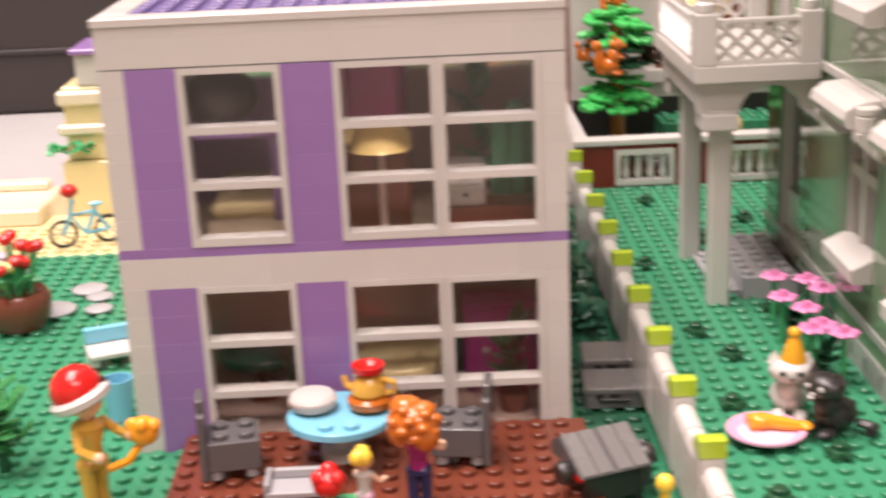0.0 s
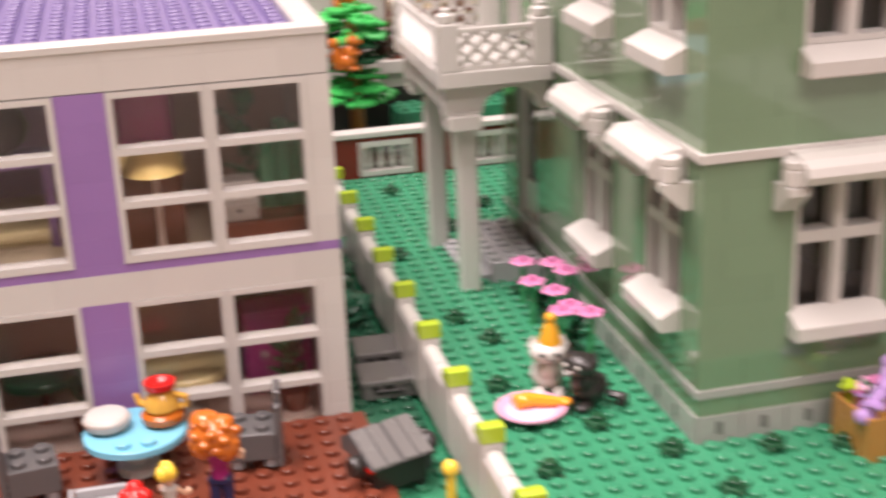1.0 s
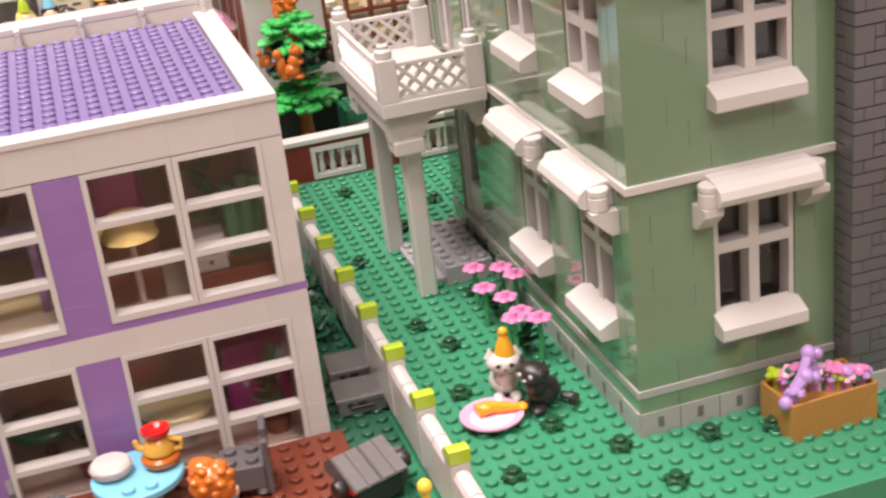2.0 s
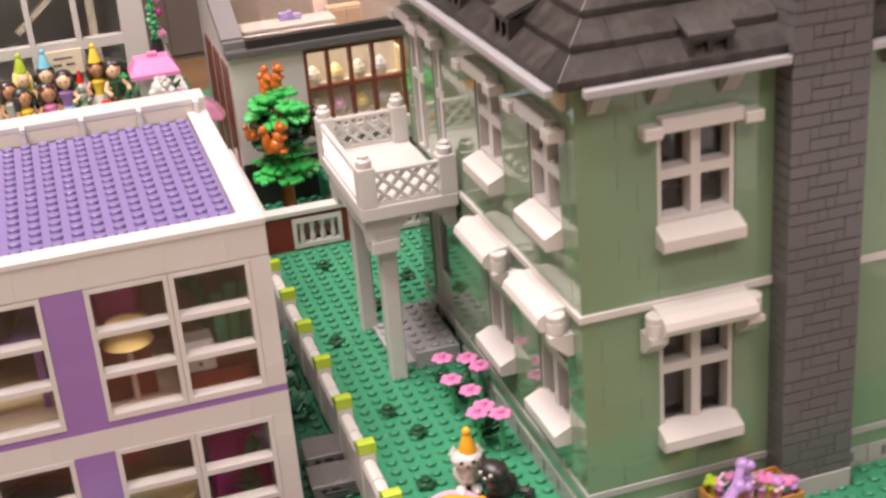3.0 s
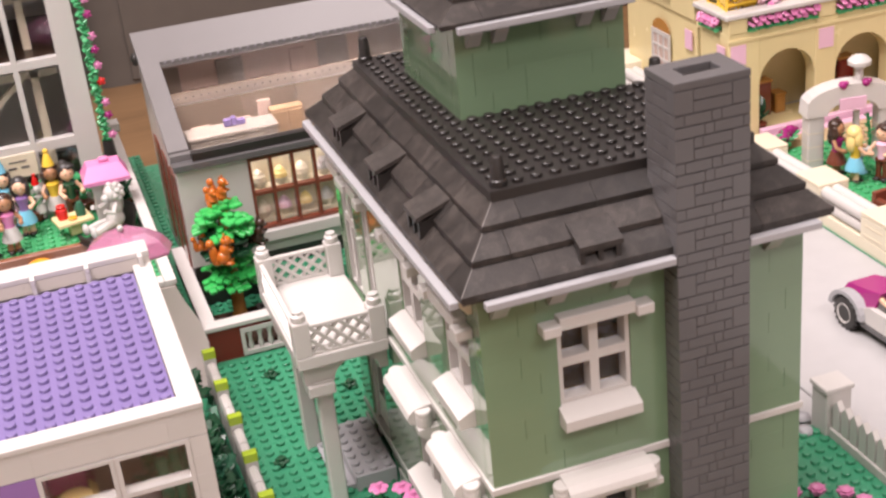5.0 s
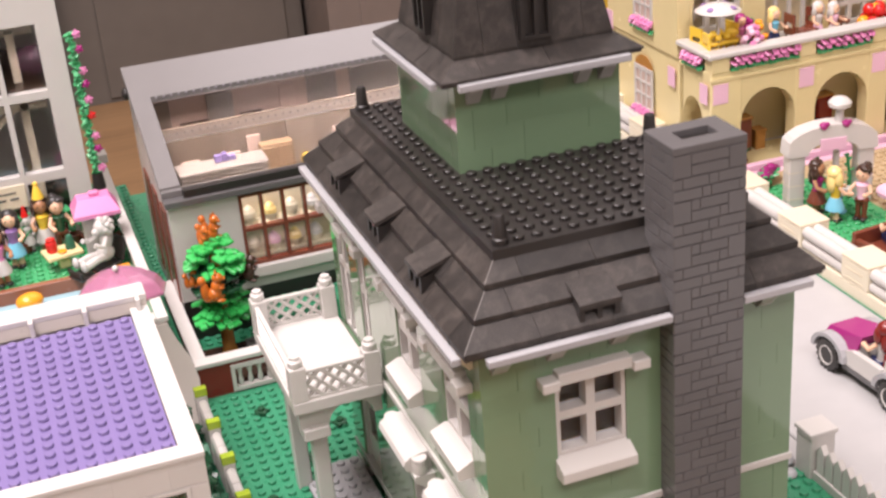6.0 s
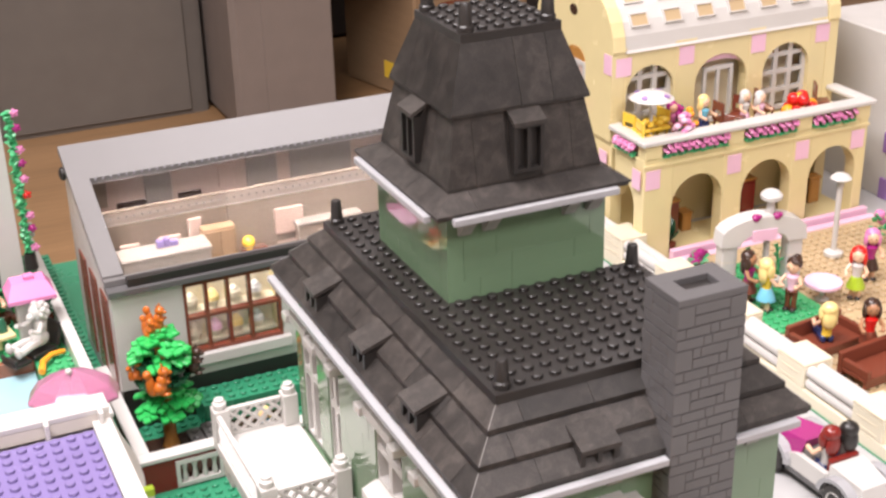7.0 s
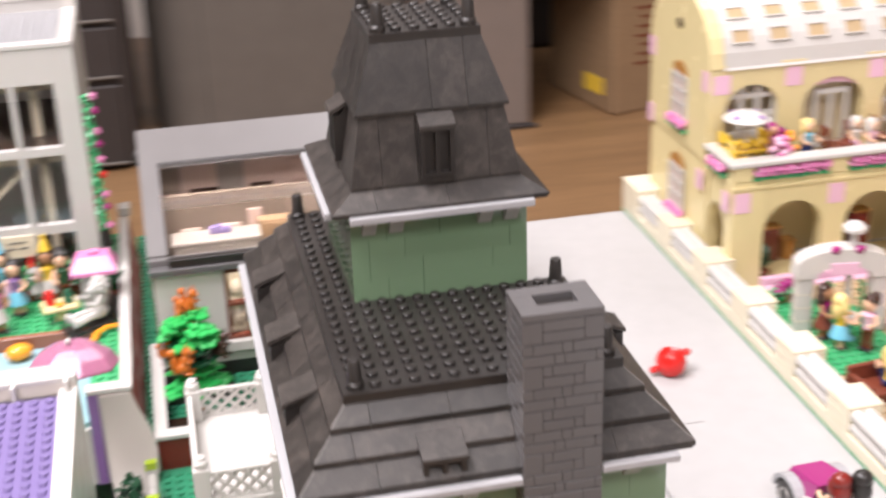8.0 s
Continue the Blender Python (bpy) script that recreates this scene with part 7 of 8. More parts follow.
for k in range(6):
    x = 4.2 + 0.33 * k
    for deg, mat in ((26, PAVE), (47, PAVE)):
        a = radians(deg)
        ya, za = cyc - R * math.cos(a), 1.72 + 0.53 * math.sin(a)
        tilt = math.degrees(math.atan2(0.53 * math.cos(a), R * math.sin(a)))
        ob = part("roof_light", Shape().grille([-0.092, -0.078, 0.078, 0.092], [-0.06, -0.05, 0.05, 0.06], {(1, 1)}, -0.016, 0.02).box(-0.08, -0.006, -0.052, 0.08, 0.0, 0.052), [WHITE, mat], barrel, "square roof opening with a tan floor")
        for f in ob.data.polygons:
            f.material_index = 1 if f.index >= len(ob.data.polygons) - 6 else 0
        ob.matrix_basis = pose(x * K, ya * K, za * K, tilt - 90, 0, 0)
for x, z in ((CX0 + 0.02, 1.50), (4.58, 1.52), (5.33, 1.52), (6.03, 1.52)):
    part("pink_tile", Shape().box(x, CYW - 0.006, z, x + 0.15, CYW, z + 0.16), PALEPINK, CB)
for x, z in ((CX0 + 0.02, 0.66), (4.77, 0.66), (5.49, 0.66), (6.1, 0.66)):
    part("pink_tile", Shape().box(x, CYF - 0.006, z, x + 0.14, CYF, z + 0.17), PALEPINK, CB)
for y, z in ((CYF + 0.02, 0.66), (CYW + 0.04, 0.66), (CYW + 0.0, 1.52), (CYB - 0.1, 0.9), (CYB - 0.1, 1.52)):
    part("pink_tile", Shape().box(CX0 - 0.026, y, z, CX0 - 0.02, y + 0.12, z + 0.17), PALEPINK, CB)
for z0 in (0.30, 1.13):
    ob = part("side_window", Shape().grille([0, 0.03, 0.11, 0.13, 0.21, 0.23, 0.31, 0.34], [0, 0.03, 0.13, 0.15, 0.25, 0.27, 0.36, 0.40], {(i, j) for i in (1, 3, 5) for j in (1, 3, 5)}, -0.012, 0.0), WHITE, CB, "white side window")
    ob.matrix_basis = pose((CX0 - 0.022) * K, 6.22 * K, z0 * K, 0, 0, -90)
    part("window_dark", Shape().box(CX0 - 0.024, 5.90, z0 + 0.01, CX0 - 0.021, 6.20, z0 + 0.38), DUSK, CB)
    pts = [(6.05 - 0.16 * math.cos(math.pi * i / 10), z0 + 0.40 + 0.11 * math.sin(math.pi * i / 10)) for i in range(11)]
    part("window_head", Shape().prism(pts, "x", CX0 - 0.026, CX0 - 0.0215), NOUGAT, CB, "brown arched window head")
    flower_strip(CB, -6.24, -5.86, CX0 - 0.03, z0 - 0.09, -90)
part("round_window", Shape().ball(CX0 - 0.02, cyc, 1.95, 0.01, 0.07, 0.05), HAIRBROWN, CB, smooth=True)
part("pink_step", Shape().box(4.2, 4.72, -0.02, 6.3, 4.80, 0.05, 0.004).box(4.2, 4.84, -0.02, 6.3, 4.90, 0.09, 0.004), PALEPINK, CB, "pale pink steps")


for i, (x, w, h, m) in enumerate(((4.40, 0.16, 0.30, BROWN), (4.60, 0.1, 0.16, NOUGAT), (5.02, 0.14, 0.42, HAIRBROWN), (5.22, 0.16, 0.36, DARKRED), (5.78, 0.18, 0.40, HAIRBROWN), (6.0, 0.12, 0.24, NOUGAT))):
    t = thing("arcade_cupboard", "brown toy cupboard in the shade of the arcade", "cupboard", x, 5.30, 0.012, group="arcade cupboards")
    part("body", Shape().box(0, 0, 0, w, 0.12, h, 0.005), m, t)
    part("top", Shape().box(-0.008, -0.01, h, w + 0.008, 0.12, h + 0.02, 0.004), NOUGAT, t)
    part("door", Shape().box(0.012, -0.008, 0.02, w - 0.012, 0, h - 0.02, 0.003), m, t)
pot_plant(4.28, 5.02, 0.012, 0.16, BROWN, DARKGREEN, "dark green plant under the arcade", 12, 51)


# people of the balcony and cafe things
def parasol(x, y, z, h, r, mat, label):
    t = thing("parasol", label, "parasol", x, y, z)
    part("pole", Shape().cyl(0, 0, 0, h, 0.016), WHITE, t, smooth=True)
    part("canopy", Shape().lathe(0, 0, [(r * 0.97, h - 0.01), (r, h - 0.004), (r * 0.8, h + 0.022), (r * 0.5, h + 0.045), (0.02, h + 0.06)], 16), mat, t)
    for i in range(4):
        a = i * 1.57 - 1.0
        part("canopy_dot", Shape().at(pose(r * 0.72 * math.cos(a), r * 0.72 * math.sin(a), h + 0.031, -18 * math.sin(a), 18 * math.cos(a), 0)).cyl(0, 0, -0.004, 0.004, 0.028).at(), LILAC, t, "purple dot")
    part("tip", Shape().ball(0, 0, h + 0.065, 0.014), mat, t, smooth=True)


parasol(4.12, 5.15, 0.93, 0.46, 0.19, WHITE, "white parasol with purple dots on the cream balcony")


def chair(x, y, z, rz, mat):
    t = thing("cafe_chair", "yellow cafe chair under a white parasol" if mat is YELLOW else "small brown cafe chair on the cream balcony", "chair", x, y, z, rz, group="cafe chairs")
    part("seat", Shape().box(-0.075, -0.07, 0.11, 0.075, 0.07, 0.135, 0.004), mat, t)
    part("backrest", Shape().grille([-0.075, -0.055, 0.055, 0.075], [0.135, 0.17, 0.215, 0.29], {(1, 1)}, 0.052, 0.07), mat, t)
    for a in (-0.065, 0.05):
        for b in (-0.06, 0.045):
            part("leg", Shape().box(a, b, 0, a + 0.015, b + 0.015, 0.11), mat, t)


for x, y, rz, m in ((4.90, 5.2, 90, BROWN), (5.06, 5.22, -60, BROWN), (5.40, 5.3, 80, BROWN), (5.95, 5.2, 60, BROWN), (4.04, 5.08, 80, YELLOW), (4.06, 5.30, 100, YELLOW), (4.28, 5.28, -80, YELLOW)):
    chair(x, y, 0.932, rz, m)
solo("fruit_bowl", Shape().lathe(0, 0, [(0.06, 0), (0.13, 0.06), (0.12, 0.065)], 14), AMBER, "orange bowl on the cream balcony", "bowl", 5.66, 5.15, 0.932, smooth=True)
for i in range(9):
    a = i * 2.4
    solo("red_fruit", Shape().ball(0, 0, 0.06, 0.06), RED if i % 4 else AMBER, "round red or orange toy fruit heaped on the balcony", "fruit", 5.66 + 0.045 * math.sqrt(i) * math.cos(a) * 1.4, 5.15 + 0.03 * math.sqrt(i) * math.sin(a), 0.985 + (0.09 if i < 4 else 0), smooth=True, group="red fruit")
for i in range(7):
    solo("yellow_fruit", Shape().ball(0, 0, 0.035, 0.05, 0.03, 0.03), YELLOW, "yellow toy pastry on a balcony table", "pastry", 4.04 + 0.04 * i, 5.18 - 0.02 * (i % 3), 1.12 + 0.03 * (i % 2), i * 30, smooth=True, group="yellow pastries")
solo("cafe_table", Shape().box(-0.16, -0.06, 0.155, 0.16, 0.06, 0.18, 0.006).cyl(0, 0, 0, 0.155, 0.03), YELLOW, "yellow cafe table under a parasol on the balcony", "table", 4.15, 5.18, 0.935, smooth=True)
doll(4.69, 5.2, 0.932, 10, BLONDE, AZURE, NAVY, "toy doll with fair hair in a blue dress on the balcony", h=0.98)
doll(4.40, 5.25, 0.932, 0, MAGENTA, PINK, WHITE, "toy doll with magenta hair on the balcony", h=0.92)
doll(5.12, 5.2, 0.932, 0, WHITE, WHITE, PALEPINK, "toy doll in white on the balcony", h=0.92)
doll(5.22, 5.12, 0.932, 20, WHITE, PALEPINK, WHITE, "pale toy doll on the balcony", h=0.92)
pot_plant(4.52, 5.3, 0.932, 0.16, WHITE, BRIGHT, "green plant with leaves on the balcony", 14, 31)
for x, y, m, n in ((4.40, 5.06, PINK, 11), (4.46, 5.26, MAGENTA, 10), (4.34, 5.02, PALEPINK, 7), (4.50, 5.14, AMBER, 6)):
    fb = thing("flower_bunch", "heap of toy flowers on green stems on the balcony", "flowers", x, y, 0.932, n * 20, "balcony flowers")
    part("stem", Shape().cyl(0, 0, 0, 0.08, 0.035).box(-0.05, -0.04, 0.06, 0.05, 0.04, 0.10, 0.01), BRIGHT, fb)
    b = Shape()
    for k in range(n):
        a = k * 2.4
        b.ball(0.028 * math.sqrt(k) * math.cos(a), 0.024 * math.sqrt(k) * math.sin(a), 0.12 + 0.17 * (n - k) / n, 0.034, 0.034, 0.026, 8, 5)
    part("bloom_heap", b, m, fb, smooth=True)

# ---- garden in front of it ----
gd = solo("garden_lawn", Shape().box(3.98, 3.28, -0.02, 4.70, 4.45, 0.06, 0.004), BRIGHT, "bright green studded garden plate", "lawn", kind="structure")
part("studs", Shape().studs(4.0, 3.30, 4.68, 4.43, 0.06), BRIGHT, gd, smooth=True, kind="stuff")
pv = solo("pavement", Shape().box(3.95, 2.0, -0.02, 7.6, 3.28, 0.04).box(4.70, 3.28, -0.02, 7.6, 4.72, 0.04).box(3.95, 4.45, -0.02, 4.70, 4.72, 0.04), PAVE, "tan and brown studded paving of the garden", "paving", kind="structure")
part("studs", Shape().studs(4.74, 3.32, 6.9, 4.7, 0.04), PAVE, pv, smooth=True, kind="stuff")
part("studs_front", Shape().studs(4.0, 2.3, 6.0, 3.26, 0.04), PAVE, pv, smooth=True, kind="stuff")
gw = thing("garden_wall", "long cream garden wall with white log panels", "wall")
PALECREAM = plastic("pale_cream_plastic", (0.74, 0.68, 0.52), 0.24)
part("base", Shape().box(3.72, 1.6, -0.02, 3.97, 6.9, 0.08, 0.006), PALECREAM, gw)
part("green_strip", Shape().box(3.708, 1.6, -0.02, 3.718, 6.9, -0.012), LAWN, gw)
y = 1.7
while y < 6.2:
    pil = part("pillar", Shape().box(3.72, y, 0.08, 3.97, y + 0.30, 0.245, 0.006), PALECREAM, gw)
    part("cap", Shape().box(3.718, y, 0.245, 3.972, y + 0.30, 0.272, 0.005), CREAM, pil)
    part("groove", Shape().box(3.716, y + 0.05, 0.11, 3.722, y + 0.25, 0.118).box(3.716, y + 0.05, 0.18, 3.722, y + 0.25, 0.188), CREAM, pil)
    for j in range(2):
        part("log", Shape().at(pose(3.775, y + 0.301, 0.125 + 0.088 * j, -90, 0, 0)).lathe(0, 0, [(0.038, 0.0), (0.046, 0.008), (0.046, 0.49), (0.038, 0.498)], 12).at(), WHITE, gw, smooth=True)
    part("log", Shape().at(pose(3.86, y + 0.301, 0.213, -90, 0, 0)).lathe(0, 0, [(0.038, 0.0), (0.046, 0.008), (0.046, 0.49), (0.038, 0.498)], 12).at(), WHITE, gw, smooth=True)
    part("log_back", Shape().box(3.83, y + 0.301, 0.08, 3.97, y + 0.799, 0.17, 0.006), PALECREAM, gw)
    y += 0.80
part("corner_block", Shape().box(3.718, 6.501, 0.08, 3.972, 6.9, 0.30, 0.006), PALECREAM, gw)
part("back_run", Shape().box(3.974, 6.70, -0.02, 4.6, 6.9, 0.30, 0.006), PALECREAM, gw)

ga = thing("garden_arch", "white garden arch with pink panel and rose top", "arch", 4.385, 3.93, 0.06, -11)
for a in (-0.28, 0.28):
    p = part("post", Shape().box(a - 0.065, -0.065, 0, a + 0.065, 0.065, 0.49, 0.01), WHITE, ga)
    for k in range(3):
        part("post_joint", Shape().box(a - 0.067, -0.067, 0.105 + 0.11 * k, a + 0.067, 0.067, 0.109 + 0.11 * k), CREAM, p)
n = 12
out = [(-0.365 * math.cos(math.pi * i / n), 0.47 + 0.07 * min(1, 4 * math.sin(math.pi * i / n)) + 0.15 * math.sin(math.pi * i / n)) for i in range(n + 1)]
inn = [(0.20 * math.cos(math.pi * i / n), 0.46 + 0.10 * math.sin(math.pi * i / n)) for i in range(n + 1)]
part("arch", Shape().prism([(-0.365, 0.46)] + out + [(0.365, 0.46)] + inn, "y", -0.08, 0.08), WHITE, ga)
part("panel", Shape().box(-0.11, -0.09, 0.49, 0.10, -0.08, 0.585, 0.002), PALEPINK, ga, "pale pink panel")
for a in (-0.08, 0.10):
    part("rose", Shape().ball(a, -0.06, 0.68, 0.035, 0.035, 0.035).ball(a + 0.02, -0.08, 0.70, 0.02).ball(a - 0.02, -0.085, 0.685, 0.018), MAGENTA, ga, smooth=True)
part("finial", Shape().lathe(0.07, 0.0, [(0.035, 0.66), (0.03, 0.78), (0.085, 0.81), (0.088, 0.84), (0.06, 0.87), (0.02, 0.885)], 14), WHITE, ga, smooth=True)
part("inner_post", Shape().cyl(0.06, 0.0, 0, 0.44, 0.026), WHITE, ga, smooth=True)
for a in (-0.07, 0.17):
    v = part("vine", Shape().tube([(a, 0.02, 0), (a + 0.02, 0.02, 0.2), (a - 0.01, 0.02, 0.40)], 0.012, 6), BRIGHT, ga)
    s = Shape()
    for k in range(12):
        s.at(pose(a + 0.01 * math.cos(k), 0.01, 0.06 + 0.028 * k, 30, 0, k * 137)).box(-0.014, 0, -0.004, 0.014, 0.045, 0.006, 0.004)
    part("vine_leaves", s.at(), BRIGHT, v)
doll(4.20, 3.80, 0.078, 30, HAIRBROWN, MAGENTA, BROWN, "toy doll with long brown hair under a garden arch", SKIN2)
doll(4.42, 3.54, 0.078, -60, HAIRBROWN, PALEPINK, BROWN, "toy doll with short brown hair in brown trousers", SKIN, None, 1)
doll(4.24, 3.62, 0.078, 80, BLONDE, YELLOW, AZURE, "fair haired toy doll in a pale blue skirt in the garden")
toy_table(4.37, 3.74, 0.078, WHITE, AZURE, 0.085, 0.16)
toy_table(4.78, 3.60, 0.058, PALEPINK, WHITE, 0.15, 0.13)
for x, y, rz, w in ((4.28, 2.98, 6, 0.27), (4.40, 2.50, 6, 0.30)):
    t = thing("garden_bench", "large reddish brown toy bench in the garden", "bench", x, y, 0.058, rz, group="garden benches")
    part("seat", Shape().box(-w, -0.16, 0.05, w, 0.08, 0.085, 0.005), BROWN, t)
    part("backrest", Shape().box(-w, 0.085, 0.0, w, 0.125, 0.19, 0.006), BROWN, t)
    part("front_board", Shape().box(-w + 0.006, -0.15, 0, w - 0.006, -0.12, 0.05, 0.004), BROWN, t)
    for a in (-w, w - 0.04):
        part("armrest", Shape().box(a, -0.16, 0.086, a + 0.04, 0.083, 0.15, 0.006), BROWN, t)
doll(4.24, 2.90, 0.143, 160, BLONDE, YELLOW, NAVY, "fair haired toy doll in a yellow top on a bench", SKIN, None, 0, 1)
doll(4.50, 2.74, 0.058, -30, HAIRBROWN, RED, BROWN, "dark haired toy doll in red beside the garden benches", SKIN2)
doll(5.02, 3.50, 0.058, -50, RED, WHITE, LIME, "toy doll with red hair in the garden")
doll(5.35, 3.72, 0.058, -30, PINK, MAGENTA, HAIRBROWN, "toy doll with pink hair near the garden benches")
ll = thing("street_lamp", "tall white toy lamp post with a round cap", "lamp", 5.40, 4.22, 0.058)
part("base", Shape().lathe(0, 0, [(0.08, 0), (0.08, 0.03), (0.03, 0.05)], 14), WHITE, ll, smooth=True)
part("pole", Shape().cyl(0, 0, 0.05, 0.62, 0.024), WHITE, ll, smooth=True)
part("cap", Shape().lathe(0, 0, [(0.03, 0.62), (0.03, 0.68), (0.09, 0.70), (0.06, 0.73), (0.015, 0.745)], 14), WHITE, ll, smooth=True)
for i, (x, y) in enumerate(((4.2, 4.52), (4.28, 4.56), (4.14, 4.44), (5.85, 4.2), (5.95, 4.05), (6.1, 4.3))):
    s = Shape()
    r = random.Random(60 + i)
    for k in range(14):
        s.use(0).at(pose(0.05 * r.uniform(-1, 1), 0.05 * r.uniform(-1, 1), 0.02 + (0.08 if i < 3 else 0.25) * r.random(), r.uniform(10, 70), 0, k * 67)).box(-0.02, 0, 0, 0.02, 0.07, 0.012, 0.004)
    s.use(1).at().ball(0, 0, 0.12 if i < 3 else 0.3, 0.05, 0.05, 0.04).ball(0.05, 0.02, 0.1 if i < 3 else 0.22, 0.04, 0.04, 0.035)
    solo("flowering_shrub", s, [BRIGHT, MAGENTA if i < 3 else PINK], "low toy shrub with pink blooms in the garden", "shrub", x, y, 0.05)
# column of the next building
cl = thing("lavender_house", "lavender and white house corner beside the arcade", "house", 6.75, 5.1, -0.02)
part("wall", Shape().box(0, 0, 0, 1.2, 1.2, 1.55, 0.01), WHITE, cl)
for z in (0.0, 0.45, 0.9, 1.35):
    part("quoin", Shape().box(-0.02, -0.02, z, 0.12, 0.1, z + 0.2, 0.006), LILAC, cl)
part("ledge", Shape().box(-0.08, -0.08, 1.02, 1.2, 0.02, 1.09, 0.01), WHITE, cl)

# ---- the car ----
def car(x, y, rz):
    t = thing("car", "open white toy car with magenta bonnet and grey wings", "car", x, y, -0.02, rz)
    part("chassis", Shape().box(-0.46, -0.12, 0.06, 0.44, 0.12, 0.11, 0.006).box(-0.17, -0.165, 0.06, 0.19, 0.165, 0.105, 0.005), DGREY, t)
    for b in (-1, 1):
        part("door", Shape().prism([(-0.17, 0.106), (0.19, 0.106), (0.19, 0.185), (0.10, 0.225), (-0.17, 0.225)], "y", min(b * 0.125, b * 0.165), max(b * 0.125, b * 0.165)), WHITE, t)
    part("bonnet", Shape().hexa([(0.10, -0.15, 0.17), (0.43, -0.125, 0.19), (0.43, 0.125, 0.19), (0.10, 0.15, 0.17)], [(0.06, -0.12, 0.325), (0.40, -0.10, 0.255), (0.40, 0.10, 0.255), (0.06, 0.12, 0.325)]), MAGENTA, t, "smooth magenta bonnet")
    part("grille", Shape().box(0.405, -0.13, 0.11, 0.445, 0.13, 0.188, 0.012), WHITE, t)
    part("tail", Shape().hexa([(-0.46, -0.13, 0.11), (-0.17, -0.15, 0.11), (-0.17, 0.15, 0.11), (-0.46, 0.13, 0.11)], [(-0.43, -0.10, 0.24), (-0.17, -0.13, 0.28), (-0.17, 0.13, 0.28), (-0.43, 0.10, 0.24)]), WHITE, t)
    part("bumper", Shape().box(0.448, -0.15, 0.07, 0.475, 0.15, 0.12, 0.01), LGREY, t)
    part("dashboard", Shape().at(pose(0.055, 0, 0.20, 90, 0, 0)).lathe(0, 0, [(0.02, -0.118), (0.062, -0.118), (0.062, 0.118), (0.02, 0.118)], 16).at(), MGREY, t, "brownish grey dashboard")
    part("seat", Shape().box(-0.15, -0.115, 0.11, 0.0, 0.115, 0.165, 0.01).box(-0.165, -0.115, 0.166, -0.12, 0.115, 0.30, 0.012), DARKRED, t, "dark red seat")
    for a in (-0.30, 0.30):
        for b in (-1, 1):
            wm = pose(a, b * 0.15, 0.11, 90, 0, 0)
            tread = Shape().at(wm).lathe(0, 0, [(0.07, -0.05), (0.10, -0.046), (0.106, -0.03), (0.106, 0.03), (0.10, 0.046), (0.07, 0.05)], 24)
            for k in range(18):
                tread.at(wm @ pose(0, 0, 0, 0, 0, 20 * k)).box(0.10, -0.010, -0.044, 0.117, 0.010, -0.003, 0.003).at(wm @ pose(0, 0, 0, 0, 0, 20 * k + 10)).box(0.10, -0.010, 0.003, 0.117, 0.010, 0.044, 0.003)
            wh = part("wheel", tread.at(), BLACK, t)
            part("rim", Shape().at(wm).lathe(0, 0, [(0.001, -0.046), (0.05, -0.046), (0.064, -0.056), (0.064, 0.056), (0.05, 0.046), (0.001, 0.046)], 18).at(), WHITE, wh, smooth=True)
            arc = [(a + 0.165 * math.cos(math.pi * k / 10), 0.12 + 0.135 * math.sin(math.pi * k / 10)) for k in range(11)] + [(a - 0.13 * math.cos(math.pi * k / 10), 0.12 + 0.11 * math.sin(math.pi * k / 10)) for k in range(11)]
            part("mudguard", Shape().prism(arc, "y", min(b * 0.13, b * 0.20), max(b * 0.13, b * 0.20)), LGREY, t)
    for b in (-0.09, 0.09):
        part("headlight", Shape().at(pose(0.44, b, 0.155, 0, 90, 0)).lathe(0, 0, [(0.026, -0.02), (0.026, 0.012), (0.018, 0.02)], 12).at(), WHITE, t, smooth=True)
    return t


car(3.21, 1.63, 92)
doll(3.15, 1.56, 0.148, 180, DARKRED, WHITE, NAVY, "toy doll at the wheel of an open car", SKIN, None, 0, 1)
doll(3.28, 1.55, 0.148, 180, BLACK, WHITE, NAVY, "dark haired toy doll sitting in an open car", SKIN2, None, 0, 1)
solo("red_toy", Shape().lathe(0, 0, [(0.06, 0), (0.10, 0.04), (0.115, 0.10), (0.10, 0.16), (0.075, 0.185), (0.06, 0.17), (0.03, 0.15)], 14).ball(0.12, 0.02, 0.15, 0.04, 0.03, 0.03).ball(-0.13, 0.0, 0.05, 0.035, 0.03, 0.03), RED, "shiny red toy scooter on the white road", "toy", 2.98, 3.75, -0.02, smooth=True)
solo("brown_sign", Shape().box(-0.02, -0.02, 0, 0.02, 0.02, 0.22).box(-0.10, -0.02, 0.2, 0.10, 0.02, 0.26, 0.01), BROWN, "small reddish brown post on the road", "sign", 2.1, 3.9, -0.02)

# ---- behind the town ----
cr = thing("storage_crate", "large grey plastic crate standing behind the toy town", "crate", -0.6, 19.6, -3.0)
body = [(0.0, 6.0), (0.0, 0.75), (0.08, 0.4), (0.25, 0.16), (0.55, 0.03), (0.9, 0.0), (4.5, 0.0), (4.62, 0.05), (4.66, 0.2), (4.66, 6.0)]
part("body", Shape().prism(body, "z", 0.0, 3.4), GREYBOX, cr, smooth=True)
part("panel", Shape().box(0.95, -0.05, 0.08, 4.3, -0.001, 3.2, 0.02), GREYBOX, cr)
part("lid", Shape().box(-0.05, -0.35, 3.4, 4.72, 6.1, 4.6, 0.08), BINGREY, cr, "overhanging crate lid")
bn2 = thing("storage_bin", "pinkish grey tall storage bin beside a crate", "bin", 4.12, 18.0, -3.0)
part("body", Shape().box(0, 0, 0, 1.85, 5.5, 2.9, 0.10), BINGREY, bn2)
part("front_panel", Shape().box(0.55, -0.03, 0.1, 1.8, -0.001, 2.8, 0.01), BINGREY, bn2)
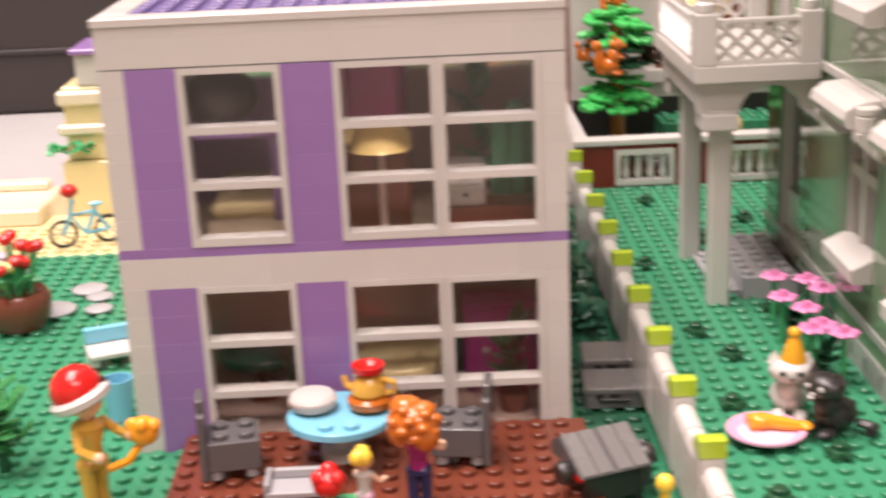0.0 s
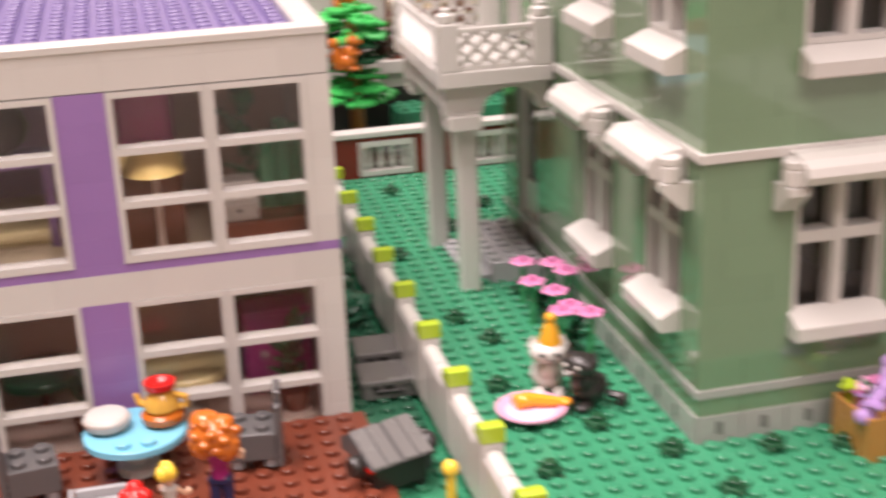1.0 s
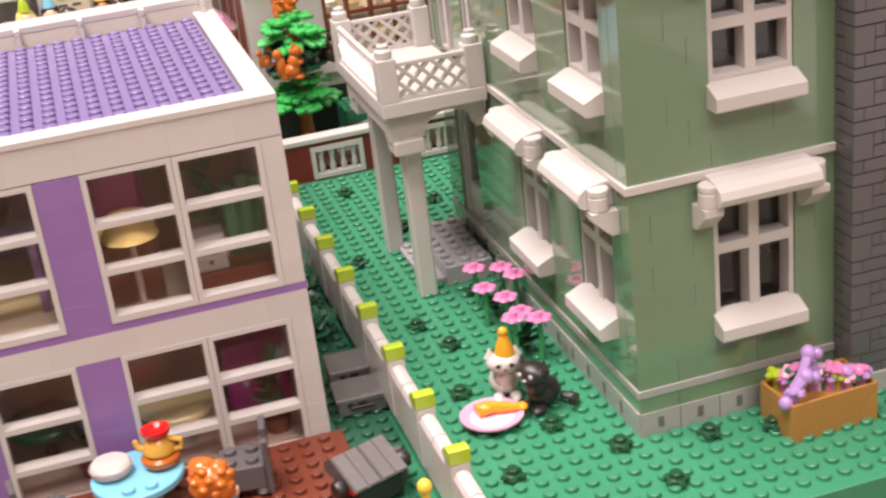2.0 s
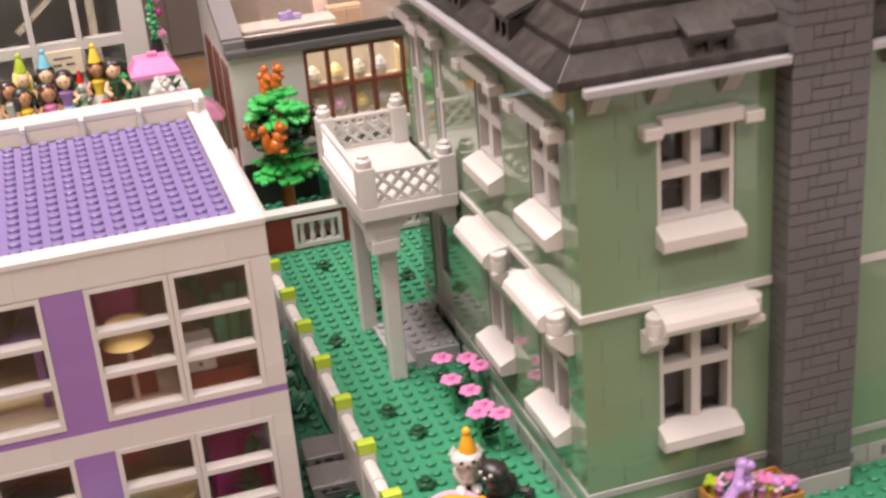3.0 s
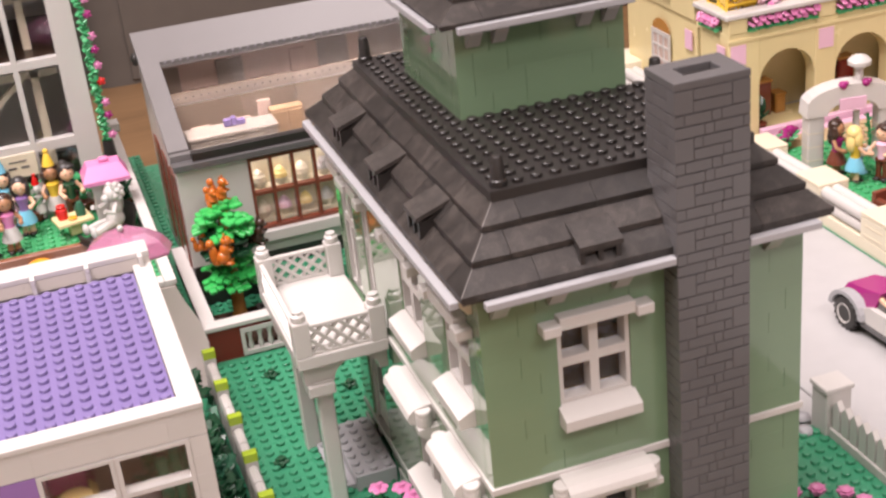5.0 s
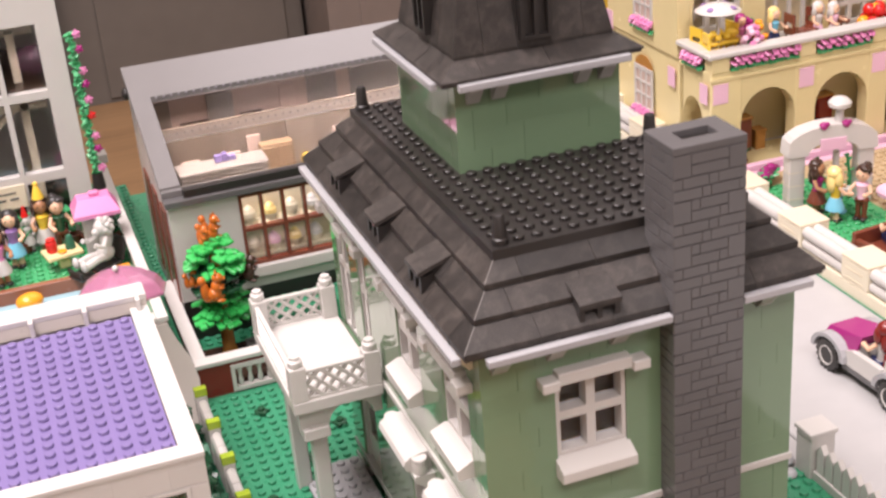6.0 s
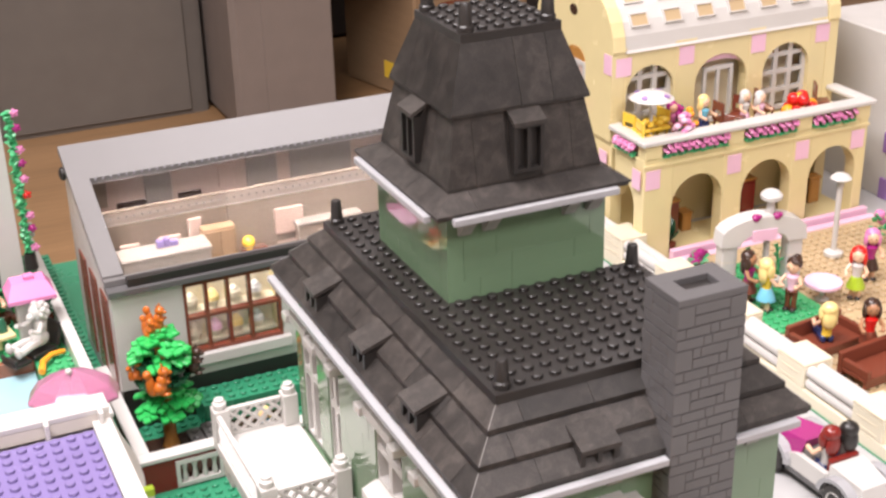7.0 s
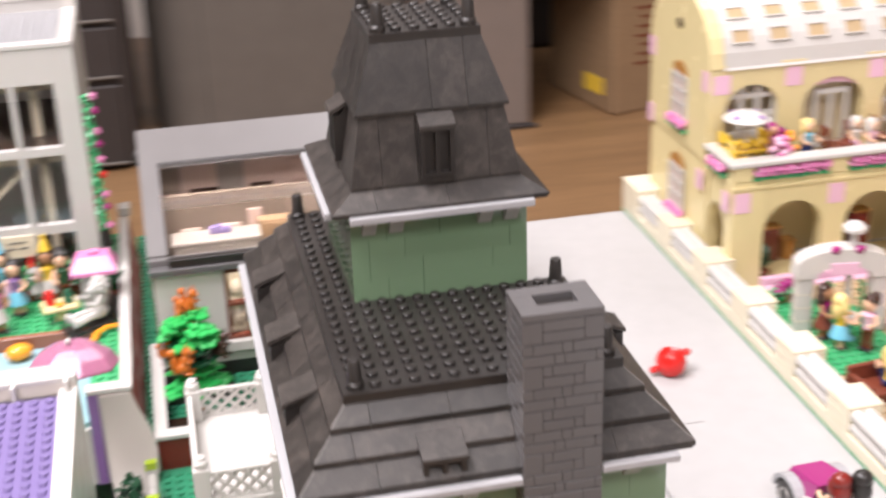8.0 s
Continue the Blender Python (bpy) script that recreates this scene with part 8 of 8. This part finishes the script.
part("foot", Shape().box(0.1, -0.08, 0.0, 1.95, -0.002, 0.09, 0.02), DARKWALL, bn2, "dark bin foot")
bt2 = thing("black_tray", "black tray with white dots on a storage bin", "tray", 4.1, 17.7, -0.10)
part("tray", Shape().box(0, 0, 0, 3.4, 5.0, 1.6, 0.05), BLACK, bt2)
for i in range(9):
    part("dot", Shape().at(pose(1.0 + 0.24 * i, -0.004, 0.46 + 0.03 * (i % 3), 90, 0, 0)).lathe(0, 0, [(0.075, 0.0), (0.075, 0.02)], 10).at(), WHITE, bt2)


def carton(x, y, z, w, d, h, rz, label):
    t = thing("cardboard_box", label, "box", x, y, z, rz, group="cardboard boxes")
    part("carton", Shape().box(0, 0, 0, w, d, h, 0.04), CARD, t)
    part("tape", Shape().box(w * 0.45, -0.012, h * 0.75, w * 0.55, 0.01, h + 0.006), TAN, t, "pale packing tape")
    part("print_mark", Shape().grille([0.5, 0.56, 0.7, 0.76], [2.5, 2.56, 2.68, 2.74, 2.86, 2.92], {(1, 1), (1, 3)}, -0.008, 0.002), BROWN, t, "brown printed shape")
    for i in range(14):
        part("print_bar", Shape().box(0.45 + 0.06 * (i % 3), -0.008, 0.9 + 0.17 * i - 0.08 * (i > 8), 1.15 + 0.3 * (i % 2), 0.002, 0.945 + 0.17 * i - 0.08 * (i > 8)), BROWN, t, "brown printed line")
    for i in range(3):
        part("print_bar", Shape().box(1.6, -0.008, 2.3 + 0.19 * i, 2.35 - 0.12 * i, 0.002, 2.4 + 0.19 * i), BROWN, t, "brown printed line")
    part("side_label", Shape().box(-0.012, 0.35, 0.3, 0.002, 1.0, 0.62), YELLOW, t, "yellow label")
    part("front_label", Shape().box(1.75, -0.012, 0.3, 2.25, 0.002, 0.62), YELLOW, t, "yellow label")


carton(7.55, 18.1, -3.0, 2.7, 2.3, 6.0, 13, "brown cardboard carton with printed lines behind the town")
solo("dark_chest", Shape().box(-5.4, 0, 0, 0, 1.6, 2.6, 0.04).box(-5.4, -0.03, 0.55, 0, 0, 0.6, 0.01), DARKWALL, "low black chest on a white board", "chest", -4.2, 8.8, -0.55)
sh = thing("dark_cabinet", "tall dark cabinet behind the toy town", "cabinet", -9.2, 18.0, -3.0)
part("body", Shape().box(0, 0, 0, 8.3, 4, 9, 0.1), DARKWALL, sh)
for z in (0.1, 1.6, 2.55, 4.0, 5.5):
    part("drawer_front", Shape().box(0.2, -0.08, z, 8.1, 0, z + (1.4 if z != 1.6 else 0.88), 0.05), DARKWALL, sh)
    part("pull_strip", Shape().box(6.6, -0.12, z + 0.02, 8.1, -0.08, z + 0.07, 0.01), GREYBOX, sh)
sk = thing("dark_curtain", "dark cloth covered rack with pale uprights", "rack", 5.0, 23.0, -3.0)
part("cloth", Shape().box(0, 0, 0, 13.6, 0.4, 9, 0.1), DARKWALL, sk)
for x in (8.7, 10.9):
    part("upright", Shape().box(x, -0.14, 0.0, x + 0.8, 0, 9, 0.05), LGREY, sk)
solo("grey_board", Shape().box(0, 0, 0, 6.5, 0.4, 8, 0.03).box(0, -0.08, 0, 6.5, 0, 0.25, 0.02), LGREY, "light grey board standing at the back of the table", "board", 18.7, 23.0, -3.0)
